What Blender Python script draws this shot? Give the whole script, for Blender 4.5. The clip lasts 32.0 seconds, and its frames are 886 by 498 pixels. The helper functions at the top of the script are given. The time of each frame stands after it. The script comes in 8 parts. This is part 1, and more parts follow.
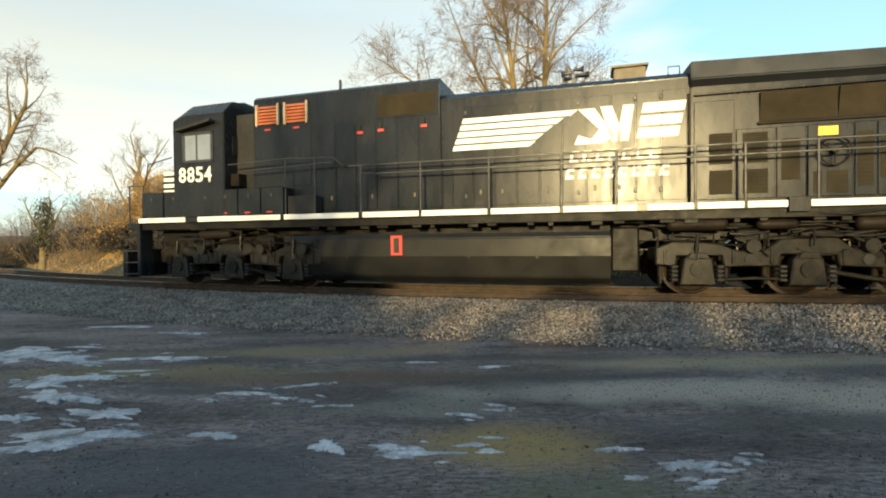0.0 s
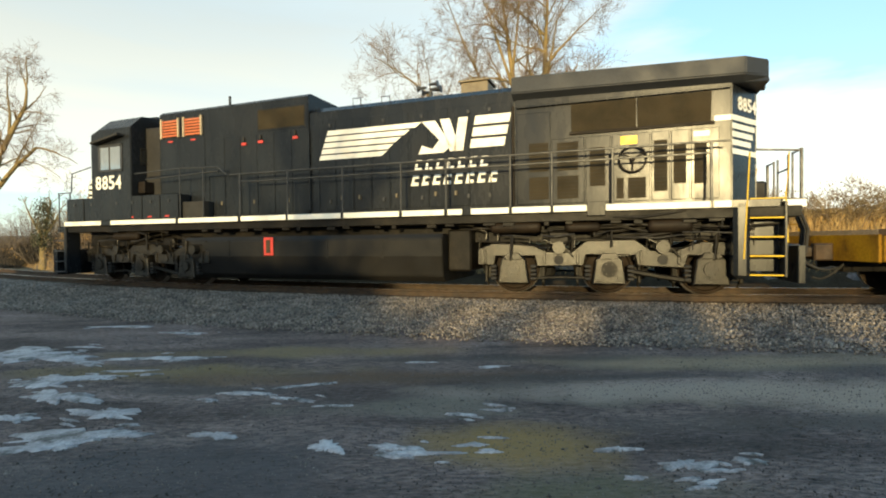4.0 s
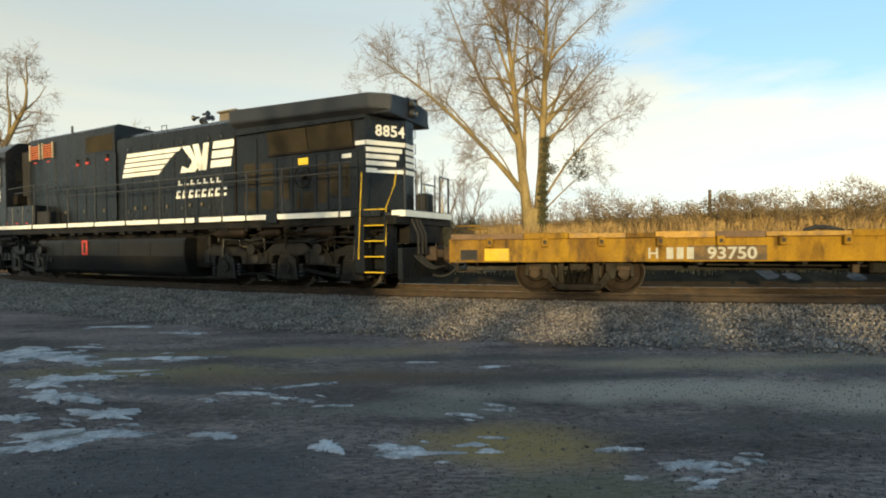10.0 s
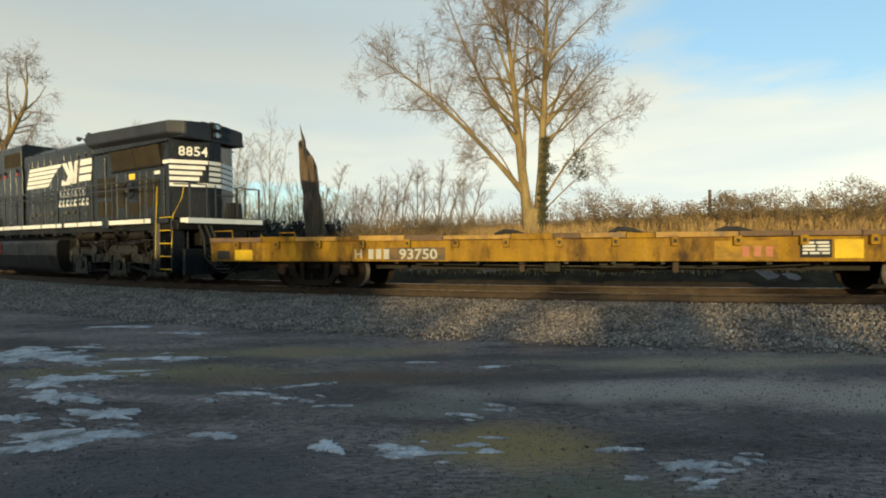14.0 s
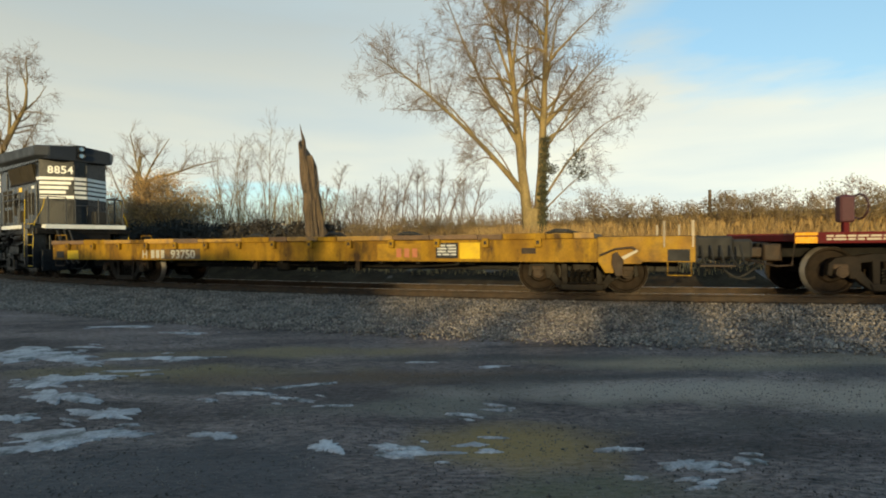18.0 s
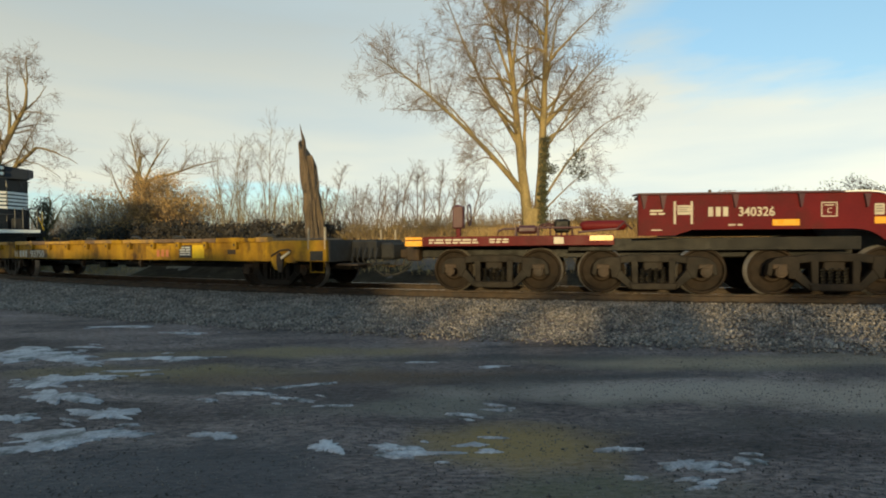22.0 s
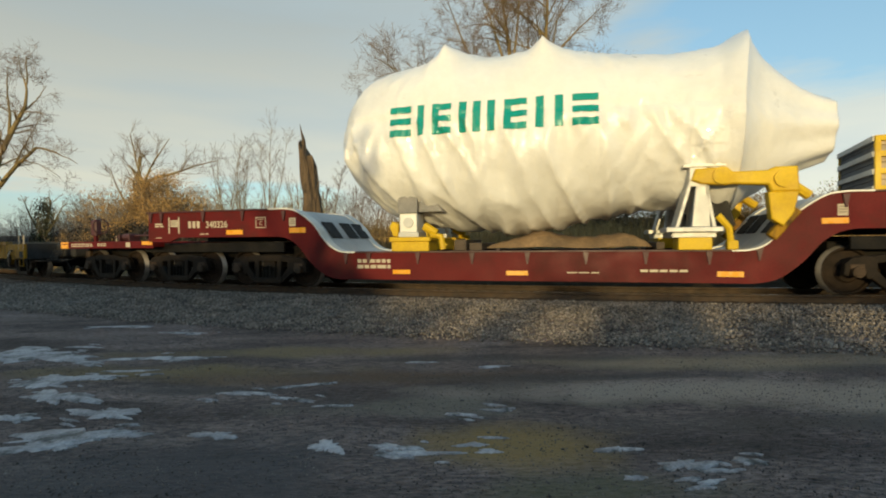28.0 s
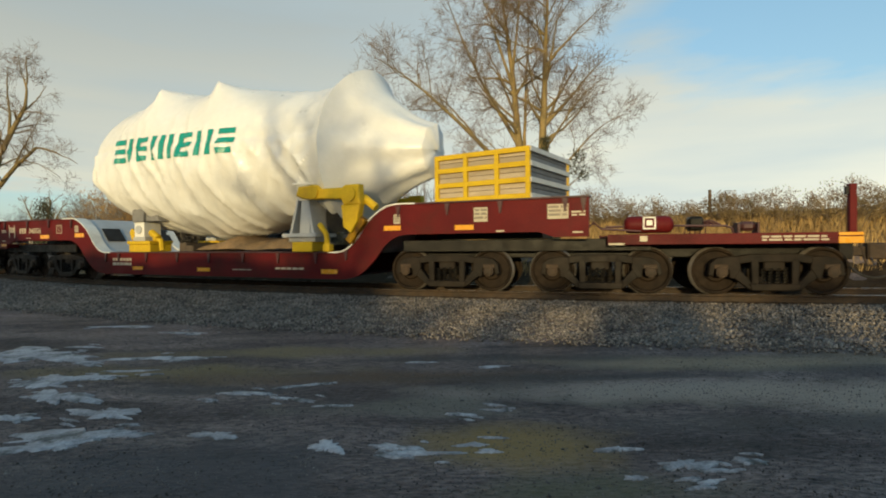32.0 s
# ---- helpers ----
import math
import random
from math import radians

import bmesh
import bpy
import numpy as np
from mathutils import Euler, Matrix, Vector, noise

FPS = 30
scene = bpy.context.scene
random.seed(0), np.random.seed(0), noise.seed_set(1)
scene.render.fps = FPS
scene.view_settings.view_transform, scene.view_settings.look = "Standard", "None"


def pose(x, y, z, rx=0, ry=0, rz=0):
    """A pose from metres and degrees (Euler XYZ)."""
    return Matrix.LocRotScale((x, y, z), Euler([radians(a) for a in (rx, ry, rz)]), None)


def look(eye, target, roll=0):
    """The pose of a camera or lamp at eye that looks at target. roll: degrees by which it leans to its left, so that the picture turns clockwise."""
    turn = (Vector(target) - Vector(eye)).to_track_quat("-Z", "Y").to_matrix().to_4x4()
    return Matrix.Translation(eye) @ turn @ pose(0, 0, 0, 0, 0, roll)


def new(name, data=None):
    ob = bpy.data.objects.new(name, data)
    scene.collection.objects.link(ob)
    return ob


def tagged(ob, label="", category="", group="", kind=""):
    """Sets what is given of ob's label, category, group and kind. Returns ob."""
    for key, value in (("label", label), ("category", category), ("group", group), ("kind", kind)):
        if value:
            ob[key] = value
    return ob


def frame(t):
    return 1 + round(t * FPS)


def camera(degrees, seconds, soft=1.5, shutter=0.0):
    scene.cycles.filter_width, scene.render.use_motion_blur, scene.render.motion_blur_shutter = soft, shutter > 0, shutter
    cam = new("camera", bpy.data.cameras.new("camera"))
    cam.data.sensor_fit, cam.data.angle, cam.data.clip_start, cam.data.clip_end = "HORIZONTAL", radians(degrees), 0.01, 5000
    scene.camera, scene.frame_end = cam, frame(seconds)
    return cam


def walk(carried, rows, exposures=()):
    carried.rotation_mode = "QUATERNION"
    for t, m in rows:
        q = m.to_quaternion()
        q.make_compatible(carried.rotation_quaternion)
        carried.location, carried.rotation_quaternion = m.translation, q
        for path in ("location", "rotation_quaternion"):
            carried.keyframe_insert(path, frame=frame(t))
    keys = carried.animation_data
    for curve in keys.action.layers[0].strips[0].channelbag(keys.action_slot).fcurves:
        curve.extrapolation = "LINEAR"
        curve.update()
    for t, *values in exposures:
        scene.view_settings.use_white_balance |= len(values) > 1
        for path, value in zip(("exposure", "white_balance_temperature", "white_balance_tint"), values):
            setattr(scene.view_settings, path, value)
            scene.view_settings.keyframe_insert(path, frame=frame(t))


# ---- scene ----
# The camera stands still on the lot, 1.12 m above the rail tops.
EYE = (0.0, 0.0, 1.124)
cam = camera(83.42, 32.0, soft=1.9, shutter=0.4)
cam_pose = look(EYE, (0, 10, 1.124 - 10 * math.tan(radians(0.829))), -0.575)
walk(cam, [(0.0, cam_pose), (32.0, cam_pose)],
     exposures=[(0.0, 0.44), (3.0, 0.44), (6.0, 0.38), (9.0, 0.23), (13.0, -0.04), (23.0, -0.12), (28.0, -0.33), (32.0, -0.33)])

# ---- light ----
SUN_AZ = radians(192.0)   # from +y, clockwise seen from above: low behind the camera
SUN_EL = radians(7.0)
SUN_DIR = Vector((math.sin(SUN_AZ) * math.cos(SUN_EL), math.cos(SUN_AZ) * math.cos(SUN_EL), math.sin(SUN_EL)))
sun = new("sun", bpy.data.lights.new("sun", "SUN"))
sun.data.energy, sun.data.angle, sun.data.color = 4.6, radians(0.6), (1.0, 0.79, 0.39)
sun.matrix_world = look(SUN_DIR * 50, (0, 0, 0))

world = bpy.data.worlds.new("sky")
scene.world = world
world.use_nodes = True
wn, wl = world.node_tree.nodes, world.node_tree.links
wn.clear()
w_out = wn.new("ShaderNodeOutputWorld")
w_sky = wn.new("ShaderNodeTexSky")
w_sky.sky_type, w_sky.sun_disc = "NISHITA", False
w_sky.sun_elevation, w_sky.sun_rotation = SUN_EL, SUN_AZ
w_bg = wn.new("ShaderNodeBackground")
w_bg.inputs["Strength"].default_value = 0.15
w_cl = wn.new("ShaderNodeBackground")
w_mix = wn.new("ShaderNodeMixShader")
w_co = wn.new("ShaderNodeTexCoord")
# clear blue high up on one side, a thin bright cloud sheet over the rest
w_map = wn.new("ShaderNodeMapping")
w_map.inputs["Scale"].default_value = (1.0, 1.0, 4.5)
w_map.inputs["Rotation"].default_value = (0.0, radians(-14), 0.0)
w_n = wn.new("ShaderNodeTexNoise")
w_n.inputs["Scale"].default_value, w_n.inputs["Detail"].default_value, w_n.inputs["Roughness"].default_value = 1.6, 7.0, 0.55
w_sep = wn.new("ShaderNodeSeparateXYZ")
wl.new(w_co.outputs["Generated"], w_map.inputs["Vector"])
wl.new(w_map.outputs["Vector"], w_n.inputs["Vector"])
wl.new(w_co.outputs["Generated"], w_sep.inputs["Vector"])
def wmath(op, a, b):
    n = wn.new("ShaderNodeMath")
    n.operation = op
    for i, v in enumerate((a, b)):
        if isinstance(v, (int, float)):
            n.inputs[i].default_value = v
        else:
            wl.new(v, n.inputs[i])
    return n.outputs[0]
slope = wmath("ADD", wmath("MULTIPLY", w_sep.outputs["X"], 0.62), wmath("MULTIPLY", w_sep.outputs["Z"], 1.05))
rest = wmath("MAXIMUM", wmath("SUBTRACT", 0.45, w_sep.outputs["Y"]), 0.0)
cover = wmath("ADD", wmath("SUBTRACT", wmath("ADD", wmath("MULTIPLY", w_n.outputs["Fac"], 0.85), 0.76), slope), wmath("MULTIPLY", rest, -0.75))
# under the cloud sheet's edge a clear band lies along the horizon on one side
low_band = wmath("MULTIPLY", wmath("MINIMUM", wmath("MAXIMUM", wmath("MULTIPLY", wmath("SUBTRACT", 0.165, w_sep.outputs["Z"]), 16.0), 0.0), 1.0),
                 wmath("MINIMUM", wmath("MAXIMUM", wmath("MULTIPLY", w_sep.outputs["X"], -4.0), 0.0), 1.0))
cover = wmath("SUBTRACT", cover, wmath("MULTIPLY", low_band, wmath("ADD", wmath("MULTIPLY", w_n.outputs["Fac"], -1.1), 1.42)))
w_ramp = wn.new("ShaderNodeValToRGB")
w_ramp.color_ramp.elements[0].position, w_ramp.color_ramp.elements[0].color = 0.53, (0, 0, 0, 1)
w_ramp.color_ramp.elements[1].position, w_ramp.color_ramp.elements[1].color = 0.69, (0.93, 0.93, 0.93, 1)
wl.new(cover, w_ramp.inputs["Fac"])
w_tint = wn.new("ShaderNodeValToRGB")
w_tint.color_ramp.elements[0].position, w_tint.color_ramp.elements[0].color = 0.03, (1.0, 0.97, 0.76, 1)
w_tint.color_ramp.elements[1].position, w_tint.color_ramp.elements[1].color = 0.40, (0.50, 0.545, 0.515, 1)
wl.new(w_sep.outputs["Z"], w_tint.inputs["Fac"])
# thinner, bluer streaks within the cloud sheet
w_map2 = wn.new("ShaderNodeMapping")
w_map2.inputs["Scale"].default_value, w_map2.inputs["Rotation"].default_value = (1.2, 1.2, 8.0), (0.0, radians(-9), 0.0)
w_n2 = wn.new("ShaderNodeTexNoise")
w_n2.inputs["Scale"].default_value, w_n2.inputs["Detail"].default_value, w_n2.inputs["Roughness"].default_value = 1.1, 6.0, 0.5
wl.new(w_co.outputs["Generated"], w_map2.inputs["Vector"])
wl.new(w_map2.outputs["Vector"], w_n2.inputs["Vector"])
w_r2 = wn.new("ShaderNodeMapRange")
w_r2.inputs["From Min"].default_value, w_r2.inputs["From Max"].default_value, w_r2.inputs["To Max"].default_value = 0.42, 0.68, 0.62
wl.new(w_n2.outputs["Fac"], w_r2.inputs["Value"])
w_m2 = wn.new("ShaderNodeMix")
w_m2.data_type = "RGBA"
wl.new(w_r2.outputs["Result"], w_m2.inputs["Factor"])
wl.new(w_tint.outputs["Color"], w_m2.inputs["A"])
w_m2.inputs["B"].default_value = (0.50, 0.62, 0.66, 1)
wl.new(w_m2.outputs["Result"], w_cl.inputs["Color"])
wl.new(wmath("MULTIPLY", wmath("ADD", wmath("MULTIPLY", w_sep.outputs["X"], 0.20), 1.0), 1.18), w_cl.inputs["Strength"])
wl.new(w_sky.outputs["Color"], w_bg.inputs["Color"])
wl.new(w_ramp.outputs["Color"], w_mix.inputs["Fac"])
w_haze = wn.new("ShaderNodeBackground")
w_haze.inputs["Color"].default_value, w_haze.inputs["Strength"].default_value = (0.22, 0.47, 0.66, 1), 0.72
w_add = wn.new("ShaderNodeAddShader")
wl.new(w_bg.outputs[0], w_add.inputs[0])
wl.new(w_haze.outputs[0], w_add.inputs[1])
wl.new(w_add.outputs[0], w_mix.inputs[1])
wl.new(w_cl.outputs[0], w_mix.inputs[2])
wl.new(w_mix.outputs[0], w_out.inputs["Surface"])

# ---- materials ----
def surface(name, a, b, scale=1.0, rough=0.7, metal=0.0, fine=30.0, grain=0.25, bump=0.3, dist=0.01,
            dirt=None, dirt_scale=0.7, dirt_amount=0.45, coat=0.0, island=0.0, stretch=(1, 1, 1), rand=0.0, rough_var=0.12, spec=0.5):
    """Two colours mixed by a coarse noise, grain on top, a third colour as dirt, and a fine bump."""
    m = bpy.data.materials.new(name)
    m.use_nodes = True
    n, l = m.node_tree.nodes, m.node_tree.links
    bs = n["Principled BSDF"]
    co = n.new("ShaderNodeTexCoord")
    mp = n.new("ShaderNodeMapping")
    mp.inputs["Scale"].default_value = stretch
    l.new(co.outputs["Object"], mp.inputs["Vector"])
    def noise_tex(sc, detail=4.0, r=0.6):
        t = n.new("ShaderNodeTexNoise")
        t.inputs["Scale"].default_value, t.inputs["Detail"].default_value, t.inputs["Roughness"].default_value = sc, detail, r
        l.new(mp.outputs["Vector"], t.inputs["Vector"])
        return t.outputs["Fac"]
    def rng(v, lo, hi, to_lo=0.0, to_hi=1.0):
        r = n.new("ShaderNodeMapRange")
        r.inputs["From Min"].default_value, r.inputs["From Max"].default_value = lo, hi
        r.inputs["To Min"].default_value, r.inputs["To Max"].default_value = to_lo, to_hi
        l.new(v, r.inputs["Value"])
        return r.outputs["Result"]
    def mix(f, c1, c2, kind="MIX"):
        x = n.new("ShaderNodeMix")
        x.data_type, x.blend_type = "RGBA", kind
        for sock, v in ((x.inputs["Factor"], f), (x.inputs["A"], c1), (x.inputs["B"], c2)):
            if isinstance(v, tuple):
                sock.default_value = (*v, 1)
            elif isinstance(v, (int, float)):
                sock.default_value = v
            else:
                l.new(v, sock)
        return x.outputs["Result"]
    col = mix(rng(noise_tex(scale), 0.35, 0.65), a, b)
    if dirt:
        col = mix(rng(noise_tex(dirt_scale, 6.0, 0.65), 0.5, 0.72, 0.0, dirt_amount * 1.6), col, dirt)
    g = noise_tex(fine, 3.0, 0.7)
    gr = n.new("ShaderNodeCombineColor")
    v = rng(g, 0.25, 0.75, 1 - grain, 1 + grain)
    for k in ("Red", "Green", "Blue"):
        l.new(v, gr.inputs[k])
    col = mix(1.0, col, gr.outputs["Color"], "MULTIPLY")
    if island or rand:
        if island:
            src = n.new("ShaderNodeNewGeometry").outputs["Random Per Island"]
        else:
            src = n.new("ShaderNodeObjectInfo").outputs["Random"]
        gi = n.new("ShaderNodeCombineColor")
        vi = rng(src, 0, 1, 1 - (island or rand), 1 + (island or rand))
        for k in ("Red", "Green", "Blue"):
            l.new(vi, gi.inputs[k])
        col = mix(1.0, col, gi.outputs["Color"], "MULTIPLY")
    l.new(col, bs.inputs["Base Color"])
    l.new(rng(noise_tex(scale * 2.3), 0.3, 0.7, max(0.02, rough - rough_var), min(1, rough + rough_var)), bs.inputs["Roughness"])
    bs.inputs["Metallic"].default_value = metal
    bs.inputs["Specular IOR Level"].default_value = spec
    bs.inputs["Coat Weight"].default_value = coat
    if bump:
        bp = n.new("ShaderNodeBump")
        bp.inputs["Strength"].default_value, bp.inputs["Distance"].default_value = bump, dist
        l.new(g, bp.inputs["Height"])
        l.new(bp.outputs["Normal"], bs.inputs["Normal"])
    return m

M = {}
M["black"] = surface("black_loco_paint", (0.009, 0.0105, 0.013), (0.015, 0.017, 0.020), 0.8, 0.27, 0, 26, 0.2, 0.14, 0.008, spec=0.2, rough_var=0.08,
                     dirt=(0.030, 0.029, 0.027), dirt_scale=0.5, dirt_amount=0.25, stretch=(1.6, 1, 0.5))
M["roof_grey"] = surface("dusty_roof_paint", (0.020, 0.023, 0.029), (0.030, 0.033, 0.040), 0.8, 0.5, 0, 30, 0.2, 0.08, spec=0.2)
M["underframe"] = surface("oily_black_steel", (0.006, 0.0055, 0.005), (0.013, 0.011, 0.009), 2.0, 0.45, 0.0, 25, 0.35, 0.5, 0.015, spec=0.14,
                          dirt=(0.03, 0.024, 0.017), dirt_scale=2.5, dirt_amount=0.3)
M["truck_metal"] = surface("grimy_cast_steel", (0.009, 0.0065, 0.0045), (0.019, 0.013, 0.0085), 3.0, 0.6, 0.0, 30, 0.3, 0.3, 0.01,
                           dirt=(0.010, 0.008, 0.006), dirt_scale=4, dirt_amount=0.5, spec=0.15)
M["tank"] = surface("black_tank_paint", (0.008, 0.008, 0.008), (0.013, 0.012, 0.011), 0.7, 0.42, 0, 30, 0.2, 0.06, 0.004, spec=0.2,
                    dirt=(0.02, 0.017, 0.013), dirt_scale=0.9, dirt_amount=0.35)
M["white"] = surface("white_paint", (0.78, 0.76, 0.70), (0.70, 0.68, 0.62), 1.5, 0.45, 0, 40, 0.06, 0.03, 0.003,
                     dirt=(0.40, 0.35, 0.27), dirt_scale=2.0, dirt_amount=0.3)
M["mesh_screen"] = surface("dark_mesh_screen", (0.026, 0.021, 0.013), (0.04, 0.031, 0.018), 2, 0.85, 0, 120, 0.4, 0.4, 0.01, spec=0.12)
M["red_louvre"] = surface("dusty_red_louvre", (0.42, 0.10, 0.04), (0.5, 0.16, 0.06), 3, 0.6, 0, 30, 0.2, 0.1)
M["red"] = surface("red_paint", (0.5, 0.04, 0.03), (0.42, 0.035, 0.025), 3, 0.5, 0, 30, 0.15, 0.05)
M["yellow_tag"] = surface("yellow_paint", (0.85, 0.55, 0.03), (0.78, 0.48, 0.02), 3, 0.5, 0, 30, 0.1, 0.05)
M["rail_grey"] = surface("black_handrail", (0.02, 0.02, 0.022), (0.03, 0.03, 0.03), 3, 0.45, 0, 30, 0.2, 0.05)
M["steel"] = surface("bright_worn_steel", (0.45, 0.42, 0.38), (0.55, 0.52, 0.48), 3, 0.3, 0.9, 30, 0.1, 0.05)
M["rust"] = surface("rusty_steel", (0.028, 0.019, 0.012), (0.055, 0.033, 0.018), 4, 0.7, 0.0, 40, 0.35, 0.3, 0.006,
                    dirt=(0.03, 0.021, 0.015), dirt_scale=6, spec=0.3)
M["wheel"] = surface("rusty_brown_wheel", (0.012, 0.0085, 0.006), (0.026, 0.017, 0.011), 4, 0.72, 0.0, 40, 0.3, 0.2, 0.005, spec=0.12)
M["flat_yellow"] = surface("weathered_yellow_paint", (0.31, 0.168, 0.010), (0.17, 0.085, 0.010), 1.5, 0.6, 0, 30, 0.3, 0.12, 0.006,
                           dirt=(0.045, 0.024, 0.012), dirt_scale=1.7, dirt_amount=0.8, spec=0.12, stretch=(1.5, 1, 0.55))
M["bright_yellow"] = surface("fresh_yellow_paint", (0.62, 0.41, 0.016), (0.52, 0.33, 0.014), 1.5, 0.5, 0, 30, 0.12, 0.05, spec=0.2, dirt=(0.34, 0.2, 0.03), dirt_scale=2.5, dirt_amount=0.3)
M["deck_wood"] = surface("weathered_deck_wood", (0.16, 0.12, 0.08), (0.23, 0.17, 0.11), 3, 0.85, 0, 40, 0.35, 0.4, 0.01, rand=0.3)
M["maroon"] = surface("maroon_car_paint", (0.112, 0.010, 0.010), (0.082, 0.008, 0.009), 0.8, 0.55, 0, 30, 0.2, 0.06, 0.004, spec=0.12,
                      dirt=(0.05, 0.016, 0.012), dirt_scale=0.9, dirt_amount=0.5)
M["wrap"] = surface("white_shrink_wrap", (0.76, 0.75, 0.72), (0.70, 0.69, 0.66), 0.9, 0.34, 0, 5, 0.03, 0.35, 0.05, coat=0.15, rough_var=0.08)
M["wrap_inner"] = surface("grey_stand_paint", (0.42, 0.42, 0.41), (0.5, 0.49, 0.47), 2, 0.5, 0.2, 30, 0.1, 0.05)
M["green"] = surface("teal_green_print", (0.0, 0.26, 0.21), (0.0, 0.24, 0.19), 2, 0.4, 0, 20, 0.04, 0.02)
M["glass"] = surface("dark_window_glass", (0.012, 0.012, 0.012), (0.02, 0.02, 0.018), 2, 0.06, 0, 20, 0.02, 0, rough_var=0.02)
M["mirror_glass"] = surface("pale_window_glass", (0.35, 0.36, 0.35), (0.42, 0.42, 0.40), 2, 0.05, 0.8, 20, 0.02, 0, rough_var=0.02)
M["crate_wood"] = surface("pale_crate_board", (0.42, 0.34, 0.24), (0.34, 0.27, 0.18), 3, 0.75, 0, 30, 0.2, 0.15, rand=0.2, stretch=(0.4, 1, 3))
# near-black of dark parts, also painted shade where holes and recesses are meant
M["dark"] = surface("dark_part_recess_shade", (0.012, 0.011, 0.010), (0.018, 0.016, 0.014), 2, 0.8, 0, 20, 0.2, 0.05)
M["tie"] = surface("creosote_timber", (0.05, 0.038, 0.028), (0.08, 0.058, 0.042), 4, 0.85, 0, 30, 0.35, 0.4, rand=0.25)
M["stone"] = surface("grey_ballast_stone", (0.120, 0.099, 0.083), (0.24, 0.20, 0.165), 3, 0.85, 0, 40, 0.2, 0.3, 0.01, island=0.6)
M["ballast_bed"] = surface("ballast_bed", (0.10, 0.088, 0.08), (0.17, 0.15, 0.135), 14, 0.95, 0, 45, 0.5, 0.9, 0.03)
M["snow"] = surface("old_trodden_snow", (0.46, 0.42, 0.42), (0.24, 0.215, 0.215), 2.5, 0.7, 0, 24, 0.35, 0.5, 0.02, dirt=(0.09, 0.082, 0.075), dirt_scale=5.5, dirt_amount=0.95)
M["bark"] = surface("grey_brown_bark", (0.15, 0.108, 0.045), (0.29, 0.21, 0.085), 2.5, 0.9, 0, 18, 0.35, 0.7, 0.03, stretch=(2, 2, 0.5))
M["twig"] = surface("tan_twig", (0.17, 0.12, 0.075), (0.24, 0.17, 0.10), 1.0, 0.9, 0, 10, 0.2, 0, island=0.3)
M["far_twig"] = surface("brown_far_twig", (0.15, 0.115, 0.085), (0.2, 0.155, 0.11), 0.5, 0.9, 0, 10, 0.2, 0, island=0.3)
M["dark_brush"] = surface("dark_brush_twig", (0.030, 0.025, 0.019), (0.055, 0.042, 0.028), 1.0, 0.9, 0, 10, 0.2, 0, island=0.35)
M["snag"] = surface("weathered_dead_wood", (0.16, 0.105, 0.055), (0.06, 0.042, 0.028), 3, 0.9, 0, 20, 0.4, 1.0, 0.04, stretch=(3, 3, 0.4))
M["dry_grass"] = surface("golden_dry_grass", (0.44, 0.29, 0.11), (0.31, 0.19, 0.07), 0.5, 0.9, 0, 10, 0.2, 0, island=0.35)
M["dry_leaf"] = surface("russet_dry_leaf", (0.14, 0.095, 0.04), (0.26, 0.175, 0.07), 0.8, 0.9, 0, 10, 0.2, 0, island=0.4)
M["evergreen"] = surface("dull_ivy_leaf", (0.045, 0.05, 0.022), (0.08, 0.075, 0.035), 0.8, 0.8, 0, 10, 0.2, 0, island=0.4)
M["barn"] = surface("grey_clapboard", (0.3, 0.29, 0.27), (0.36, 0.35, 0.32), 1.0, 0.8, 0, 20, 0.2, 0.2)

def ground_material():
    m = surface("gravel_lot_and_bank", (0.068, 0.046, 0.041), (0.212, 0.152, 0.134), 0.8, 0.9, 0, 24, 0.95, 1.0, 0.05,
                dirt=(0.052, 0.036, 0.031), dirt_scale=1.1, dirt_amount=1.0, stretch=(0.45, 1.25, 1))
    n, l = m.node_tree.nodes, m.node_tree.links
    bs = n["Principled BSDF"]
    base = bs.inputs["Base Color"].links[0].from_socket
    co = n["Texture Coordinate"].outputs["Object"]
    nz = n.new("ShaderNodeTexNoise")
    nz.inputs["Scale"].default_value, nz.inputs["Detail"].default_value = 1.1, 6.0
    l.new(co, nz.inputs["Vector"])
    def patch(centre, radii, colour, amount, src):
        mp = n.new("ShaderNodeMapping")
        mp.inputs["Location"].default_value = (-centre[0] / radii[0], -centre[1] / radii[1], 0)
        mp.inputs["Scale"].default_value = (1 / radii[0], 1 / radii[1], 0)
        l.new(co, mp.inputs["Vector"])
        ln = n.new("ShaderNodeVectorMath")
        ln.operation = "LENGTH"
        l.new(mp.outputs["Vector"], ln.inputs[0])
        ad = n.new("ShaderNodeMath")
        ad.operation = "MULTIPLY_ADD"
        l.new(nz.outputs["Fac"], ad.inputs[0])
        ad.inputs[1].default_value = 1.6
        l.new(ln.outputs["Value"], ad.inputs[2])
        r = n.new("ShaderNodeMapRange")
        r.inputs["From Min"].default_value, r.inputs["From Max"].default_value = 1.15, 1.85
        r.inputs["To Min"].default_value, r.inputs["To Max"].default_value = amount, 0.0
        l.new(ad.outputs[0], r.inputs["Value"])
        x = n.new("ShaderNodeMix")
        x.data_type = "RGBA"
        l.new(r.outputs["Result"], x.inputs["Factor"])
        l.new(src, x.inputs["A"])
        x.inputs["B"].default_value = (*colour, 1)
        return x.outputs["Result"]
    c = base
    for p in GROUND_PATCHES:
        c = patch(*p, c)
    l.new(c, bs.inputs["Base Color"])
    return m
